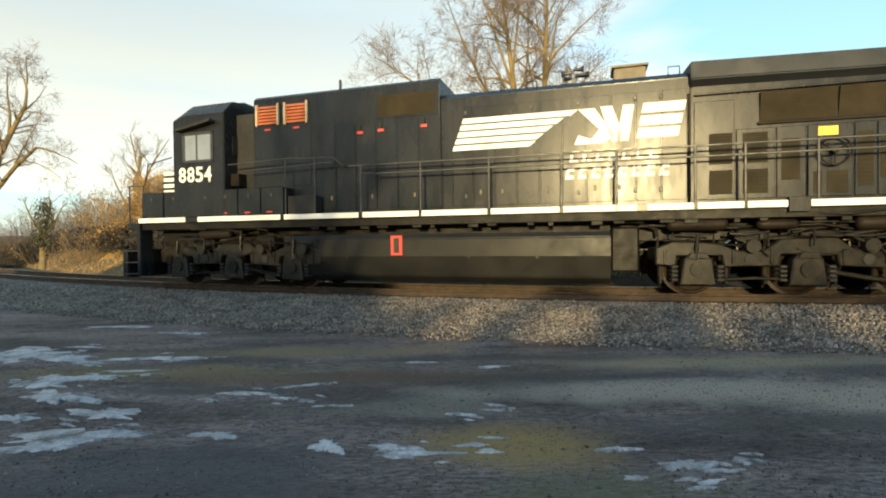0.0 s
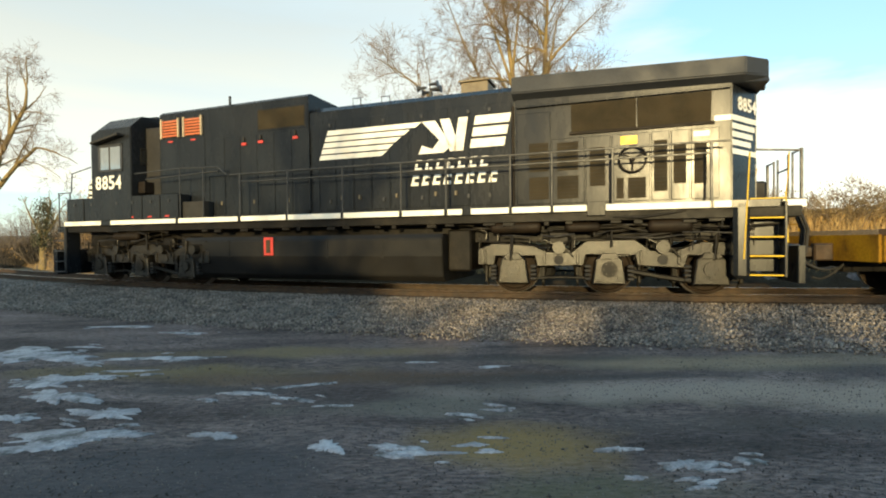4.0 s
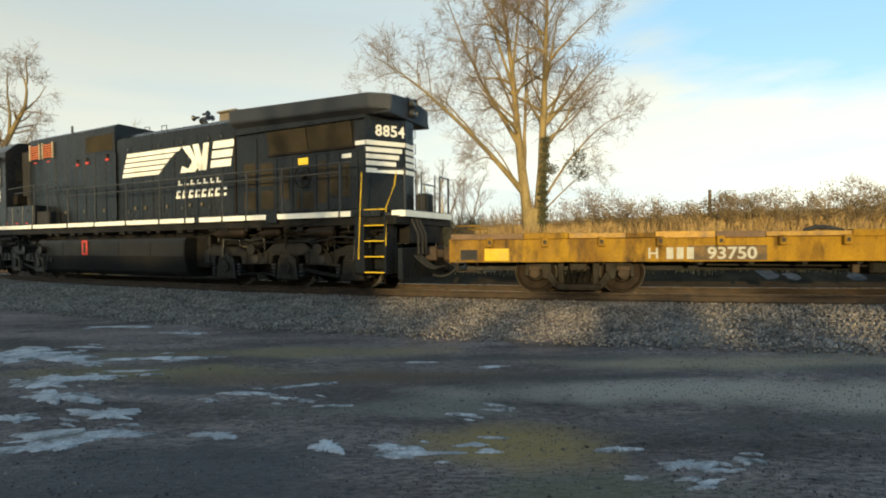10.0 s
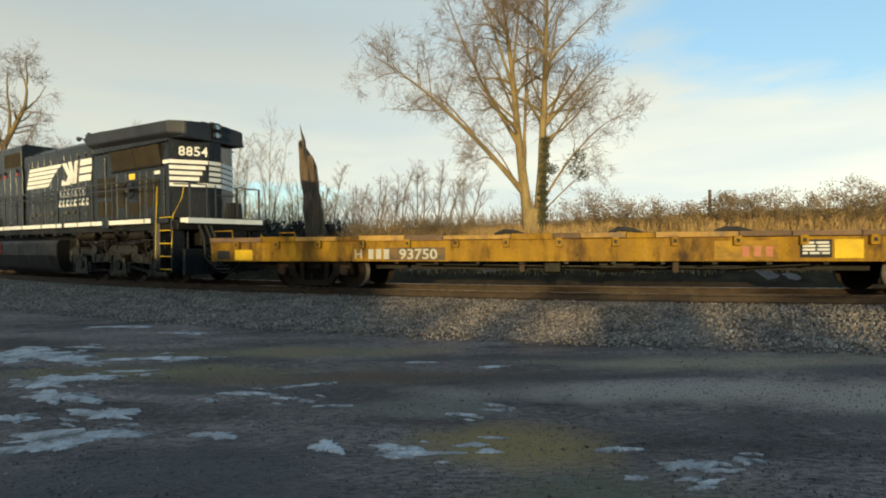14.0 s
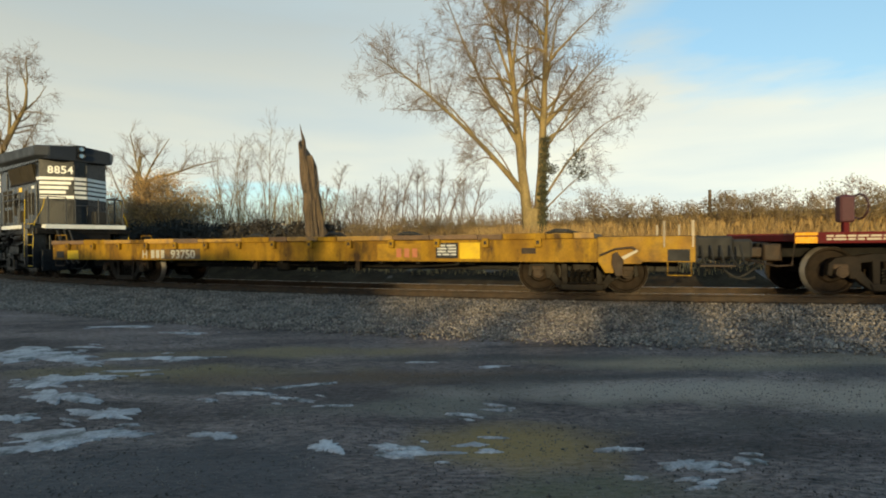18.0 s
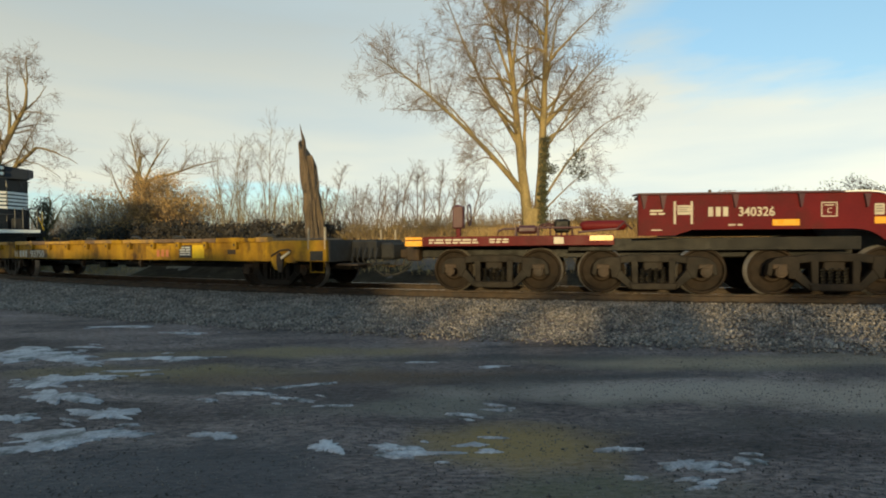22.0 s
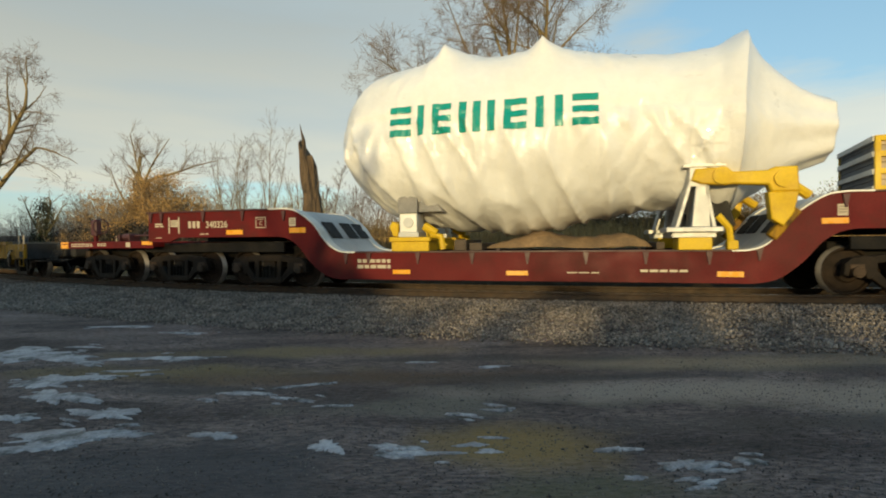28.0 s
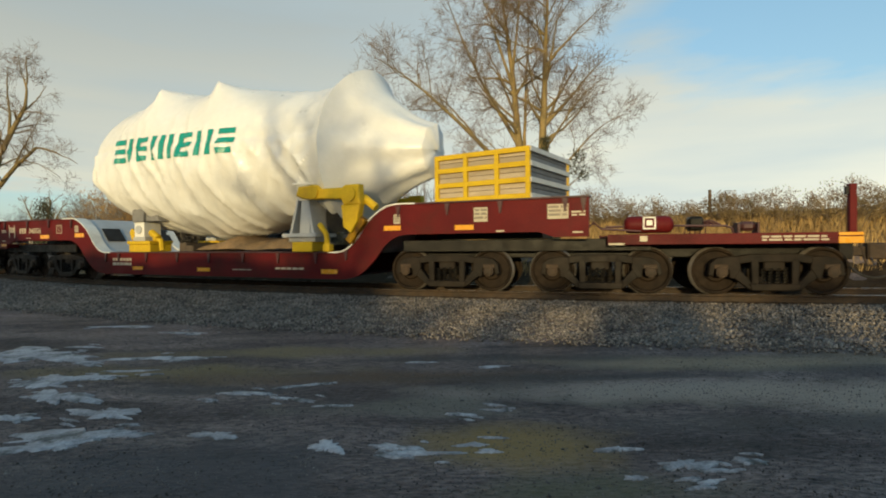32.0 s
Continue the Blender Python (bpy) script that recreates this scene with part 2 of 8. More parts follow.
# stains, bare or grassy places and painted sunlit streaks on the lot: centre, radii, colour, amount
GROUND_PATCHES = [
    ((0.58, 3.85), (0.95, 0.5), (0.27, 0.165, 0.055), 0.9),
    ((0.0, 30.0), (70.0, 14.0), (0.16, 0.115, 0.06), 0.9),
    ((-40.0, 40.0), (30.0, 16.0), (0.20, 0.13, 0.06), 0.9),
    ((-3.4, 6.1), (2.6, 0.5), (0.21, 0.145, 0.06), 0.8),
    ((-0.9, 5.85), (3.4, 0.36), (0.13, 0.077, 0.045), 0.85),
    # golden streak of low sun, put into the ground colour
    ((-2.0, 7.2), (2.8, 0.4), (0.22, 0.155, 0.075), 0.8),
    # the next two lighten the right of the lot as if sunlit
    ((2.4, 5.2), (2.6, 0.5), (0.31, 0.245, 0.195), 0.9),
    ((4.2, 4.9), (2.0, 0.6), (0.33, 0.25, 0.19), 0.9),
    ((3.4, 4.25), (2.0, 0.3), (0.075, 0.058, 0.047), 0.8),
    # a further dim sunlit streak in the ground colour
    ((3.6, 6.4), (2.8, 0.5), (0.28, 0.21, 0.135), 0.85),
    ((0.9, 3.1), (1.0, 0.3), (0.10, 0.09, 0.045), 0.75),
    ((-1.8, 3.4), (1.7, 0.8), (0.065, 0.057, 0.058), 0.8),
    ((0.6, 6.7), (2.6, 0.25), (0.07, 0.056, 0.048), 0.8),
    ((-0.3, 4.7), (1.4, 0.3), (0.18, 0.15, 0.115), 0.7),
    ((1.6, 5.75), (2.2, 0.2), (0.06, 0.05, 0.045), 0.8),
    ((-2.6, 5.35), (1.2, 0.18), (0.07, 0.057, 0.05), 0.8),
    ((5.6, 6.0), (1.6, 0.25), (0.08, 0.062, 0.052), 0.8),
]
M["flat_yellow2"] = surface("yellow_end_paint", (0.33, 0.18, 0.006), (0.23, 0.11, 0.006), 1.6, 0.6, 0, 30, 0.2, 0.1, 0.006, dirt=(0.07, 0.04, 0.012), dirt_scale=2.0, dirt_amount=0.6, spec=0.25)
M["deck_edge_a"] = surface("worn_yellow_edge", (0.40, 0.22, 0.03), (0.25, 0.13, 0.025), 2.5, 0.65, 0, 30, 0.3, 0.2, dirt=(0.16, 0.11, 0.07), dirt_scale=2.5, dirt_amount=0.6, rand=0.25)
M["deck_edge_b"] = surface("brown_edge_board", (0.09, 0.055, 0.032), (0.15, 0.085, 0.04), 2.5, 0.8, 0, 30, 0.3, 0.3, rand=0.3)
M["red_brown"] = surface("faded_red_ink", (0.32, 0.09, 0.04), (0.36, 0.12, 0.05), 3, 0.6, 0, 30, 0.2, 0.05)
M["maroon_dark"] = surface("dark_maroon_paint", (0.07, 0.018, 0.018), (0.05, 0.015, 0.015), 1, 0.55, 0, 30, 0.2, 0.1, dirt=(0.05, 0.03, 0.025), dirt_scale=1.5)
M["amber"] = surface("amber_reflector", (0.75, 0.34, 0.02), (0.7, 0.30, 0.02), 3, 0.3, 0, 60, 0.08, 0.05, coat=0.4)
M["cream"] = surface("cream_stencil", (0.48, 0.42, 0.30), (0.40, 0.34, 0.25), 3, 0.55, 0, 40, 0.1, 0.05)
M["grey_ink"] = surface("grey_ink", (0.2, 0.17, 0.13), (0.25, 0.2, 0.15), 3, 0.6, 0, 30, 0.1, 0)
M["tape"] = surface("shiny_tape", (0.85, 0.84, 0.8), (0.8, 0.79, 0.75), 2, 0.16, 0, 20, 0.03, 0.1, coat=0.5)
M["tarp"] = surface("dirty_tarpaulin", (0.13, 0.085, 0.045), (0.22, 0.14, 0.07), 1.5, 0.8, 0, 14, 0.3, 0.4, 0.03)
# crate end boards: the unlit end's bluish shade is in this colour
M["shaded_end"] = surface("shaded_end_board", (0.09, 0.10, 0.12), (0.12, 0.13, 0.15), 3, 0.7, 0, 30, 0.15, 0.1, rand=0.2)
M["lot_stone"] = surface("grey_lot_pebble", (0.075, 0.062, 0.056), (0.16, 0.135, 0.12), 3, 0.9, 0, 40, 0.2, 0.2, island=0.6, spec=0.2)
M["tan_leaf"] = surface("tan_dry_leaf", (0.34, 0.20, 0.07), (0.44, 0.27, 0.10), 0.8, 0.9, 0, 10, 0.2, 0, island=0.35)
M["dark_soil"] = surface("dark_ditch_soil", (0.024, 0.015, 0.009), (0.042, 0.028, 0.016), 1.5, 0.95, 0, 22, 0.6, 0.9, 0.03, dirt=(0.07, 0.05, 0.028), dirt_scale=1.2, dirt_amount=0.5, spec=0.05)
M["loco_truck"] = surface("dusty_cast_steel", (0.008, 0.007, 0.006), (0.024, 0.020, 0.014), 5.0, 0.30, 0.0, 30, 0.4, 0.35, 0.012, dirt=(0.012, 0.010, 0.008), dirt_scale=3, dirt_amount=0.7, spec=0.24, rough_var=0.04)
M["faded_white"] = surface("faded_white_ink", (0.40, 0.38, 0.32), (0.32, 0.30, 0.24), 4, 0.6, 0, 40, 0.15, 0.03)
M["brown_stain"] = surface("dark_brown_stain", (0.035, 0.024, 0.013), (0.10, 0.055, 0.016), 2.2, 0.65, 0, 30, 0.3, 0.1, dirt=(0.2, 0.10, 0.01), dirt_scale=3.0, dirt_amount=0.5)
# on the stack this tan puts the low sun into the colour
M["stack_metal"] = surface("tan_steel", (0.12, 0.095, 0.06), (0.2, 0.16, 0.10), 3, 0.6, 0.1, 30, 0.25, 0.1, dirt=(0.04, 0.033, 0.026), dirt_scale=3)
M["saddle_grey"] = surface("dull_grey_steel", (0.16, 0.155, 0.15), (0.23, 0.22, 0.21), 2, 0.6, 0.1, 30, 0.15, 0.08)

# ---- building helpers ----
def part(name, bm, material, parent, label="", smooth=False):
    """Links a bmesh as one mesh object under a thing or a part."""
    me = bpy.data.meshes.new(name)
    if smooth:
        for f in bm.faces:
            f.smooth = True
    bm.to_mesh(me)
    bm.free()
    for m in (material if isinstance(material, (list, tuple)) else [material]):
        me.materials.append(m)
    ob = new(name, me)
    ob.parent = parent
    return tagged(ob, label)

def raw_mesh(name, verts, faces, material, smooth=False):
    """A mesh from numpy arrays: verts (n, 3), faces (m, k) of one size k."""
    me = bpy.data.meshes.new(name)
    verts, faces = np.asarray(verts, np.float32), np.asarray(faces, np.int32)
    k = faces.shape[1]
    me.vertices.add(len(verts))
    me.vertices.foreach_set("co", verts.ravel())
    me.loops.add(faces.size)
    me.loops.foreach_set("vertex_index", faces.ravel())
    me.polygons.add(len(faces))
    me.polygons.foreach_set("loop_start", np.arange(0, faces.size, k, dtype=np.int32))
    me.update(calc_edges=True)
    me.validate()
    if smooth:
        me.polygons.foreach_set("use_smooth", np.ones(len(faces), bool))
    me.materials.append(material)
    return new(name, me)

def box(bm, x0, x1, y0, y1, z0, z1, bevel=0.0, m=None, mi=0):
    """Adds a box between those bounds, its edges bevelled, moved by the matrix m."""
    r = bmesh.ops.create_cube(bm, size=1.0)
    vs = r["verts"]
    bmesh.ops.scale(bm, vec=(x1 - x0, y1 - y0, z1 - z0), verts=vs)
    bmesh.ops.translate(bm, vec=((x0 + x1) / 2, (y0 + y1) / 2, (z0 + z1) / 2), verts=vs)
    es = list({e for v in vs for e in v.link_edges})
    if bevel:
        out = bmesh.ops.bevel(bm, geom=es, offset=bevel, segments=1, affect="EDGES")
        vs = list({v for f in out["faces"] for v in f.verts} | {v for v in vs if v.is_valid})
    if m is not None:
        bmesh.ops.transform(bm, matrix=m, verts=vs)
    if mi:
        for f in {f for v in vs for f in v.link_faces}:
            f.material_index = mi
    return vs

def tube(bm, pts, r, sides=6, cap=True):
    """Adds a round bar along the points; r is one radius or one for each point."""
    pts = [Vector(p) for p in pts]
    rings = []
    for i, p in enumerate(pts):
        d = (pts[min(i + 1, len(pts) - 1)] - pts[max(i - 1, 0)]).normalized()
        a = d.orthogonal().normalized() if abs(d.z) < 0.95 else Vector((1, 0, 0))
        a = (a - d * a.dot(d)).normalized()
        if abs(d.z) < 0.95:
            a = Vector((0, 0, 1)) - d * d.z
            a.normalize()
        b = d.cross(a)
        rr = r[i] if isinstance(r, (list, tuple)) else r
        rings.append([bm.verts.new(p + (a * math.cos(2 * math.pi * k / sides) + b * math.sin(2 * math.pi * k / sides)) * rr) for k in range(sides)])
    for q, w in zip(rings, rings[1:]):
        for k in range(sides):
            bm.faces.new((q[k], q[(k + 1) % sides], w[(k + 1) % sides], w[k]))
    if cap:
        bm.faces.new(rings[0][::-1])
        bm.faces.new(rings[-1])

def cyl(bm, p, q, r0, r1=None, sides=16):
    tube(bm, [p, q], [r0, r0 if r1 is None else r1], sides)

def prism(bm, outline, y0, y1, bevel=0.0):
    """Adds a plate: an outline of (x, z) points, from y0 to y1."""
    a = [bm.verts.new((x, y0, z)) for x, z in outline]
    b = [bm.verts.new((x, y1, z)) for x, z in outline]
    fs = [bm.faces.new(a), bm.faces.new(b[::-1])]
    n = len(a)
    for i in range(n):
        fs.append(bm.faces.new((a[i], b[i], b[(i + 1) % n], a[(i + 1) % n])))
    bmesh.ops.recalc_face_normals(bm, faces=fs)
    if bevel:
        bmesh.ops.bevel(bm, geom=list({e for f in fs[:2] for e in f.edges}), offset=bevel, segments=1, affect="EDGES")

def lathe_x(bm, prof, sides=24, centre=(0, 0, 0)):
    """Adds a body of revolution round the y axis (an axle): prof holds (y, radius)."""
    rings = [[bm.verts.new((centre[0] + r * math.cos(2 * math.pi * k / sides), centre[1] + y, centre[2] + r * math.sin(2 * math.pi * k / sides)))
              for k in range(sides)] for y, r in prof]
    fs = []
    for q, w in zip(rings, rings[1:]):
        for k in range(sides):
            fs.append(bm.faces.new((q[k], q[(k + 1) % sides], w[(k + 1) % sides], w[k])))
    fs.append(bm.faces.new(rings[0][::-1]))
    fs.append(bm.faces.new(rings[-1]))
    bmesh.ops.recalc_face_normals(bm, faces=fs)

def lettering(name, text, x0, x1, z0, z1, y, material, parent, label="", shear=0.0, bold=0.0, spacing=1.0, m=None):
    """Raised flat letters that fill x0 to x1 and z0 to z1 on the plane at y, facing -y; or in the plane that m gives."""
    cu = bpy.data.curves.new(name, "FONT")
    cu.body, cu.shear, cu.offset, cu.extrude, cu.space_character = text, shear, bold, 0.004, spacing
    cu.resolution_u = 3
    ob = new(name, cu)
    dg = bpy.context.evaluated_depsgraph_get()
    me = bpy.data.meshes.new_from_object(ob.evaluated_get(dg))
    bpy.data.objects.remove(ob)
    bpy.data.curves.remove(cu)
    co = np.empty(len(me.vertices) * 3, np.float32)
    me.vertices.foreach_get("co", co)
    co = co.reshape(-1, 3)
    lo, hi = co.min(0), co.max(0)
    out = np.empty_like(co)
    out[:, 0] = x0 + (co[:, 0] - lo[0]) / (hi[0] - lo[0]) * (x1 - x0)
    out[:, 2] = z0 + (co[:, 1] - lo[1]) / (hi[1] - lo[1]) * (z1 - z0)
    out[:, 1] = y - co[:, 2]
    me.vertices.foreach_set("co", out.ravel())
    me.update()
    me.materials.clear()
    me.materials.append(material)
    o = new(name, me)
    o.parent = parent
    if m is not None:
        me.transform(m)
    return tagged(o, label)

def thing(name, label, category, group="", m=None):
    e = new(name)
    if m is not None:
        e.matrix_basis = m
    return tagged(e, label, category, group)

# ---- the track's line ----
TRACK = (12.4023, -0.31427, 0.0095016)
_tx = np.linspace(-110, 60, 3401)
_tg = TRACK[1] + 2 * TRACK[2] * _tx
_td = np.sqrt(1 + _tg ** 2)
_ts = np.concatenate([[0], np.cumsum((_td[1:] + _td[:-1]) / 2 * (_tx[1] - _tx[0]))])
_ts -= np.interp(0, _tx, _ts)

def on_track(s, side=0.0):
    """A point of the track's middle line at s metres from x = 0, moved sideways (away from the camera)."""
    x = float(np.interp(s, _ts, _tx))
    g = TRACK[1] + 2 * TRACK[2] * x
    q = math.sqrt(1 + g * g)
    return Vector((x - side * g / q, TRACK[0] + TRACK[1] * x + TRACK[2] * x * x + side / q))

# how far the train has gone at t seconds: it gathers speed from 0.7 to 2.2 m/s
RUN = (4.236362e-09, 7.273353e-08, -1.8808436e-06, -3.7683003e-05, 5.5444737e-04, -1.73391954e-02, -1.73654873, -20.6546767)

def gone(t):
    v = 0.0
    for k in RUN:
        v = v * (t - 16) + k
    return v

def car_pose(t, u, half):
    """The pose of a car whose two bogies stand half metres before and behind its middle, u metres along the train."""
    a, b = on_track(gone(t) + u - half), on_track(gone(t) + u + half)
    d = (b - a).normalized()
    m = (a + b) / 2
    return Matrix(((d.x, -d.y, 0, m.x), (d.y, d.x, 0, m.y), (0, 0, 1, 0), (0, 0, 0, 1)))

# ---- ground ----
LOT = -0.46
def track_offset(x, y):
    """Signed distance from the track's middle line (positive beyond it), for numpy arrays."""
    xx = np.clip(x, -60, 40)
    for _ in range(5):
        f = TRACK[0] + TRACK[1] * xx + TRACK[2] * xx ** 2
        g = TRACK[1] + 2 * TRACK[2] * xx
        xx = np.clip(xx - ((xx - x) + (f - y) * g) / (1 + g * g + 2 * TRACK[2] * (f - y) * 0.5), -60, 40)
    f = TRACK[0] + TRACK[1] * xx + TRACK[2] * xx ** 2
    return np.hypot(x - xx, y - f) * np.sign(y - f)

def ground_z(x, y):
    x, y = np.asarray(x, float), np.asarray(y, float)
    d = track_offset(x, y)
    left = np.clip((-x - 2) / 16, 0, 1)
    top = 1.2 - 0.2 * left + 0.5 * np.clip((x - 5) / 8, 0, 1)
    z = np.interp(d, [-60, -4.3, -2.0, 2.0, 3.0, 3.6], [LOT, LOT, -0.27, -0.27, -0.62, -0.7])
    t = np.clip((d - 3.6) / (7.5 - 2.3 * left), 0, 1)
    z = z + (t * t * (3 - 2 * t)) * (top + 0.7)
    far = np.clip((d - 11) / 120, 0, 1)
    z = z + far * 4.0
    bumps = 0.03 * np.sin(x * 1.3 + 0.6 * y) * np.sin(y * 1.7 - 0.4 * x) + 0.02 * np.sin(x * 3.1 + 1.2) * np.sin(y * 2.7)
    return z + bumps * np.clip(np.abs(d + 0.5) / 4 - 0.6, 0, 1) * np.where(d > 5, 3, 0.7)

def grid_sheet(xs, ys):
    X, Y = np.meshgrid(xs, ys)
    Z = ground_z(X, Y)
    far = np.hypot(X, Y) > 250
    Z = np.where(far, np.minimum(Z, 5.0), Z)
    v = np.stack([X, Y, Z], -1).reshape(-1, 3)
    nx, ny = len(xs), len(ys)
    i, j = np.meshgrid(np.arange(nx - 1), np.arange(ny - 1))
    a = (j * nx + i).ravel()
    return v, np.stack([a, a + 1, a + nx + 1, a + nx], 1)

gx = np.concatenate([[-3000, -1200, -500, -250], np.arange(-120, -50, 4.0), np.arange(-50, 30, 0.4), np.arange(30, 90, 4.0), [120, 250, 500, 1200, 3000]])
gy = np.concatenate([[-3000, -1200, -400, -120, -60], np.arange(-40, 0, 3.0), np.arange(0, 44, 0.3), np.arange(44, 120, 4.0), [150, 250, 500, 1200, 3000]])
gv, gf = grid_sheet(gx, gy)
ground = tagged(raw_mesh("ground", gv, gf, ground_material(), True), "grey gravel lot and brown grassy bank beyond the track", "ground", kind="structure")

# ---- rails, ties and ballast ----
track = tagged(new("railroad_track"), "rusty railroad track on grey stone ballast", "railroad track", kind="structure")
S0, S1 = -58.0, 24.0
RAIL_PROFILE = [(-0.037, 0.0), (0.037, 0.0), (0.037, -0.04), (0.010, -0.055), (0.010, -0.15), (0.07, -0.17), (0.07, -0.185),
                (-0.07, -0.185), (-0.07, -0.17), (-0.010, -0.15), (-0.010, -0.055), (-0.037, -0.04)]
def rail(side):
    bm = bmesh.new()
    rings = []
    for k in range(int((S1 - S0) / 1.0) + 1):
        s = S0 + k
        rings.append([bm.verts.new((*on_track(s, side + a), z - 0.002)) for a, z in RAIL_PROFILE])
    for q, w in zip(rings, rings[1:]):
        for i in range(len(q)):
            f = bm.faces.new((q[i], w[i], w[(i + 1) % len(q)], q[(i + 1) % len(q)]))
            f.material_index = 1 if i == 0 else 0
    bmesh.ops.recalc_face_normals(bm, faces=bm.faces)
    part("rail", bm, [M["rust"], M["steel"]], track, "rusty rail with a bright worn head")
rail(-0.755)
rail(0.755)
tie_bm = bmesh.new()
box(tie_bm, -0.115, 0.115, -1.3, 1.3, -0.37, -0.195, 0.012)
tie_me = bpy.data.meshes.new("tie")
tie_bm.to_mesh(tie_me)
tie_bm.free()
tie_me.materials.append(M["tie"])
for k in range(150):
    s = S0 + 1 + k * 0.54
    a, b = on_track(s - 0.2), on_track(s + 0.2)
    o = new("tie", tie_me)
    o.parent = track
    o.matrix_basis = Matrix.Translation((*on_track(s), random.uniform(-0.012, 0.0))) @ Matrix.Rotation(math.atan2(b.y - a.y, b.x - a.x) + random.uniform(-0.02, 0.02), 4, "Z")

STONE_V = np.array([(1, 0, 0), (-1, 0, 0), (0, 1, 0), (0, -1, 0), (0, 0, 1), (0, 0, -1)], float)
STONE_F = np.array([(0, 2, 4), (2, 1, 4), (1, 3, 4), (3, 0, 4), (2, 0, 5), (1, 2, 5), (3, 1, 5), (0, 3, 5)])
def scatter_stones(name, pts, size, material, label):
    n = len(pts)
    v = STONE_V[None] * np.random.uniform(0.55, 1.15, (n, 6, 1)) * size[:, None, None]
    ang = np.random.uniform(0, 6.28, (n, 3))
    for ax, (i, j) in enumerate(((1, 2), (0, 2), (0, 1))):
        c, s = np.cos(ang[:, ax])[:, None], np.sin(ang[:, ax])[:, None]
        a, b = v[:, :, i].copy(), v[:, :, j].copy()
        v[:, :, i], v[:, :, j] = a * c - b * s, a * s + b * c
    v[:, :, 2] *= 0.95
    v += pts[:, None]
    f = STONE_F[None] + (np.arange(n) * 6)[:, None, None]
    return tagged(raw_mesh(name, v.reshape(-1, 3), f.reshape(-1, 3), material), label, "gravel", kind="stuff")

def ballast_points(n, s_lo, s_hi, d_lo, d_hi):
    s, d = np.random.uniform(s_lo, s_hi, n), np.random.uniform(d_lo, d_hi, n)
    x = np.interp(s, _ts, _tx)
    g = TRACK[1] + 2 * TRACK[2] * x
    q = np.sqrt(1 + g * g)
    return x - d * g / q, TRACK[0] + TRACK[1] * x + TRACK[2] * x * x + d / q, d

def bed():
    """The ballast bed: a long low bank under the ties, with an uneven foot."""
    prof = [(-4.2, -0.52), (-3.6, -0.43), (-2.6, -0.33), (-1.75, -0.215), (-1.2, -0.21), (1.2, -0.21), (1.75, -0.22), (2.6, -0.45), (3.1, -0.68), (3.4, -0.8)]
    ss = np.arange(S0, S1 + 0.1, 0.5)
    v = []
    for s in ss:
        for d, z in prof:
            w = 0.25 * math.sin(s * 0.9) + 0.15 * math.sin(s * 2.3) if d < -2.5 else 0
            p = on_track(float(s), d + w)
            v.append((p.x, p.y, z + random.uniform(-0.012, 0.012)))
    n = len(prof)
    f = [(i * n + k, (i + 1) * n + k, (i + 1) * n + k + 1, i * n + k + 1) for i in range(len(ss) - 1) for k in range(n - 1)]
    return tagged(raw_mesh("ballast_bed", v, f, M["ballast_bed"], True), "grey crushed stone bed under the track", "ballast", kind="structure")
bed()
bx, by, bd = ballast_points(105000, -30, 16, -4.3, -0.85)
keep = (np.random.rand(len(bd)) < np.clip((bd + 4.35) / 0.5, 0, 1)) & (np.abs(bd + 0.755) > 0.09)
bx, by, bd = bx[keep], by[keep], bd[keep]
bz = np.interp(bd, [-4.5, -4.2, -3.6, -2.6, -1.75, -0.8], [-0.46, -0.44, -0.41, -0.315, -0.20, -0.20]) + np.random.uniform(-0.01, 0.03, len(bd))
scatter_stones("ballast", np.stack([bx, by, bz], 1), np.random.uniform(0.016, 0.037, len(bd)), M["stone"], "loose grey crushed stones of the track bed")

fx_, fy_, fd_ = ballast_points(16000, -28, 16, 0.85, 3.6)
fz_ = np.interp(fd_, [0.8, 1.75, 2.6, 3.1, 3.6], [-0.205, -0.215, -0.44, -0.64, -0.66]) + np.random.uniform(-0.01, 0.025, len(fd_))
scatter_stones("ballast", np.stack([fx_, fy_, fz_], 1), np.random.uniform(0.02, 0.055, len(fd_)), M["stone"], "loose crushed stones on the far shoulder of the track")

# loose pebbles on the lot
pn = 26000
pr_ = np.random.uniform(2.3, 8.6, pn)
pa_ = np.random.uniform(-0.95, 0.95, pn)
px_, py_ = pr_ * pa_, pr_
pk = track_offset(px_, py_) < -4.2
px_, py_ = px_[pk], py_[pk]
scatter_stones("gravel", np.stack([px_, py_, ground_z(px_, py_) + 0.002], 1), np.random.uniform(0.003, 0.010, len(px_)) * (1 + (np.random.rand(len(px_)) > 0.97)), M["lot_stone"], "loose grey pebbles on the gravel lot")

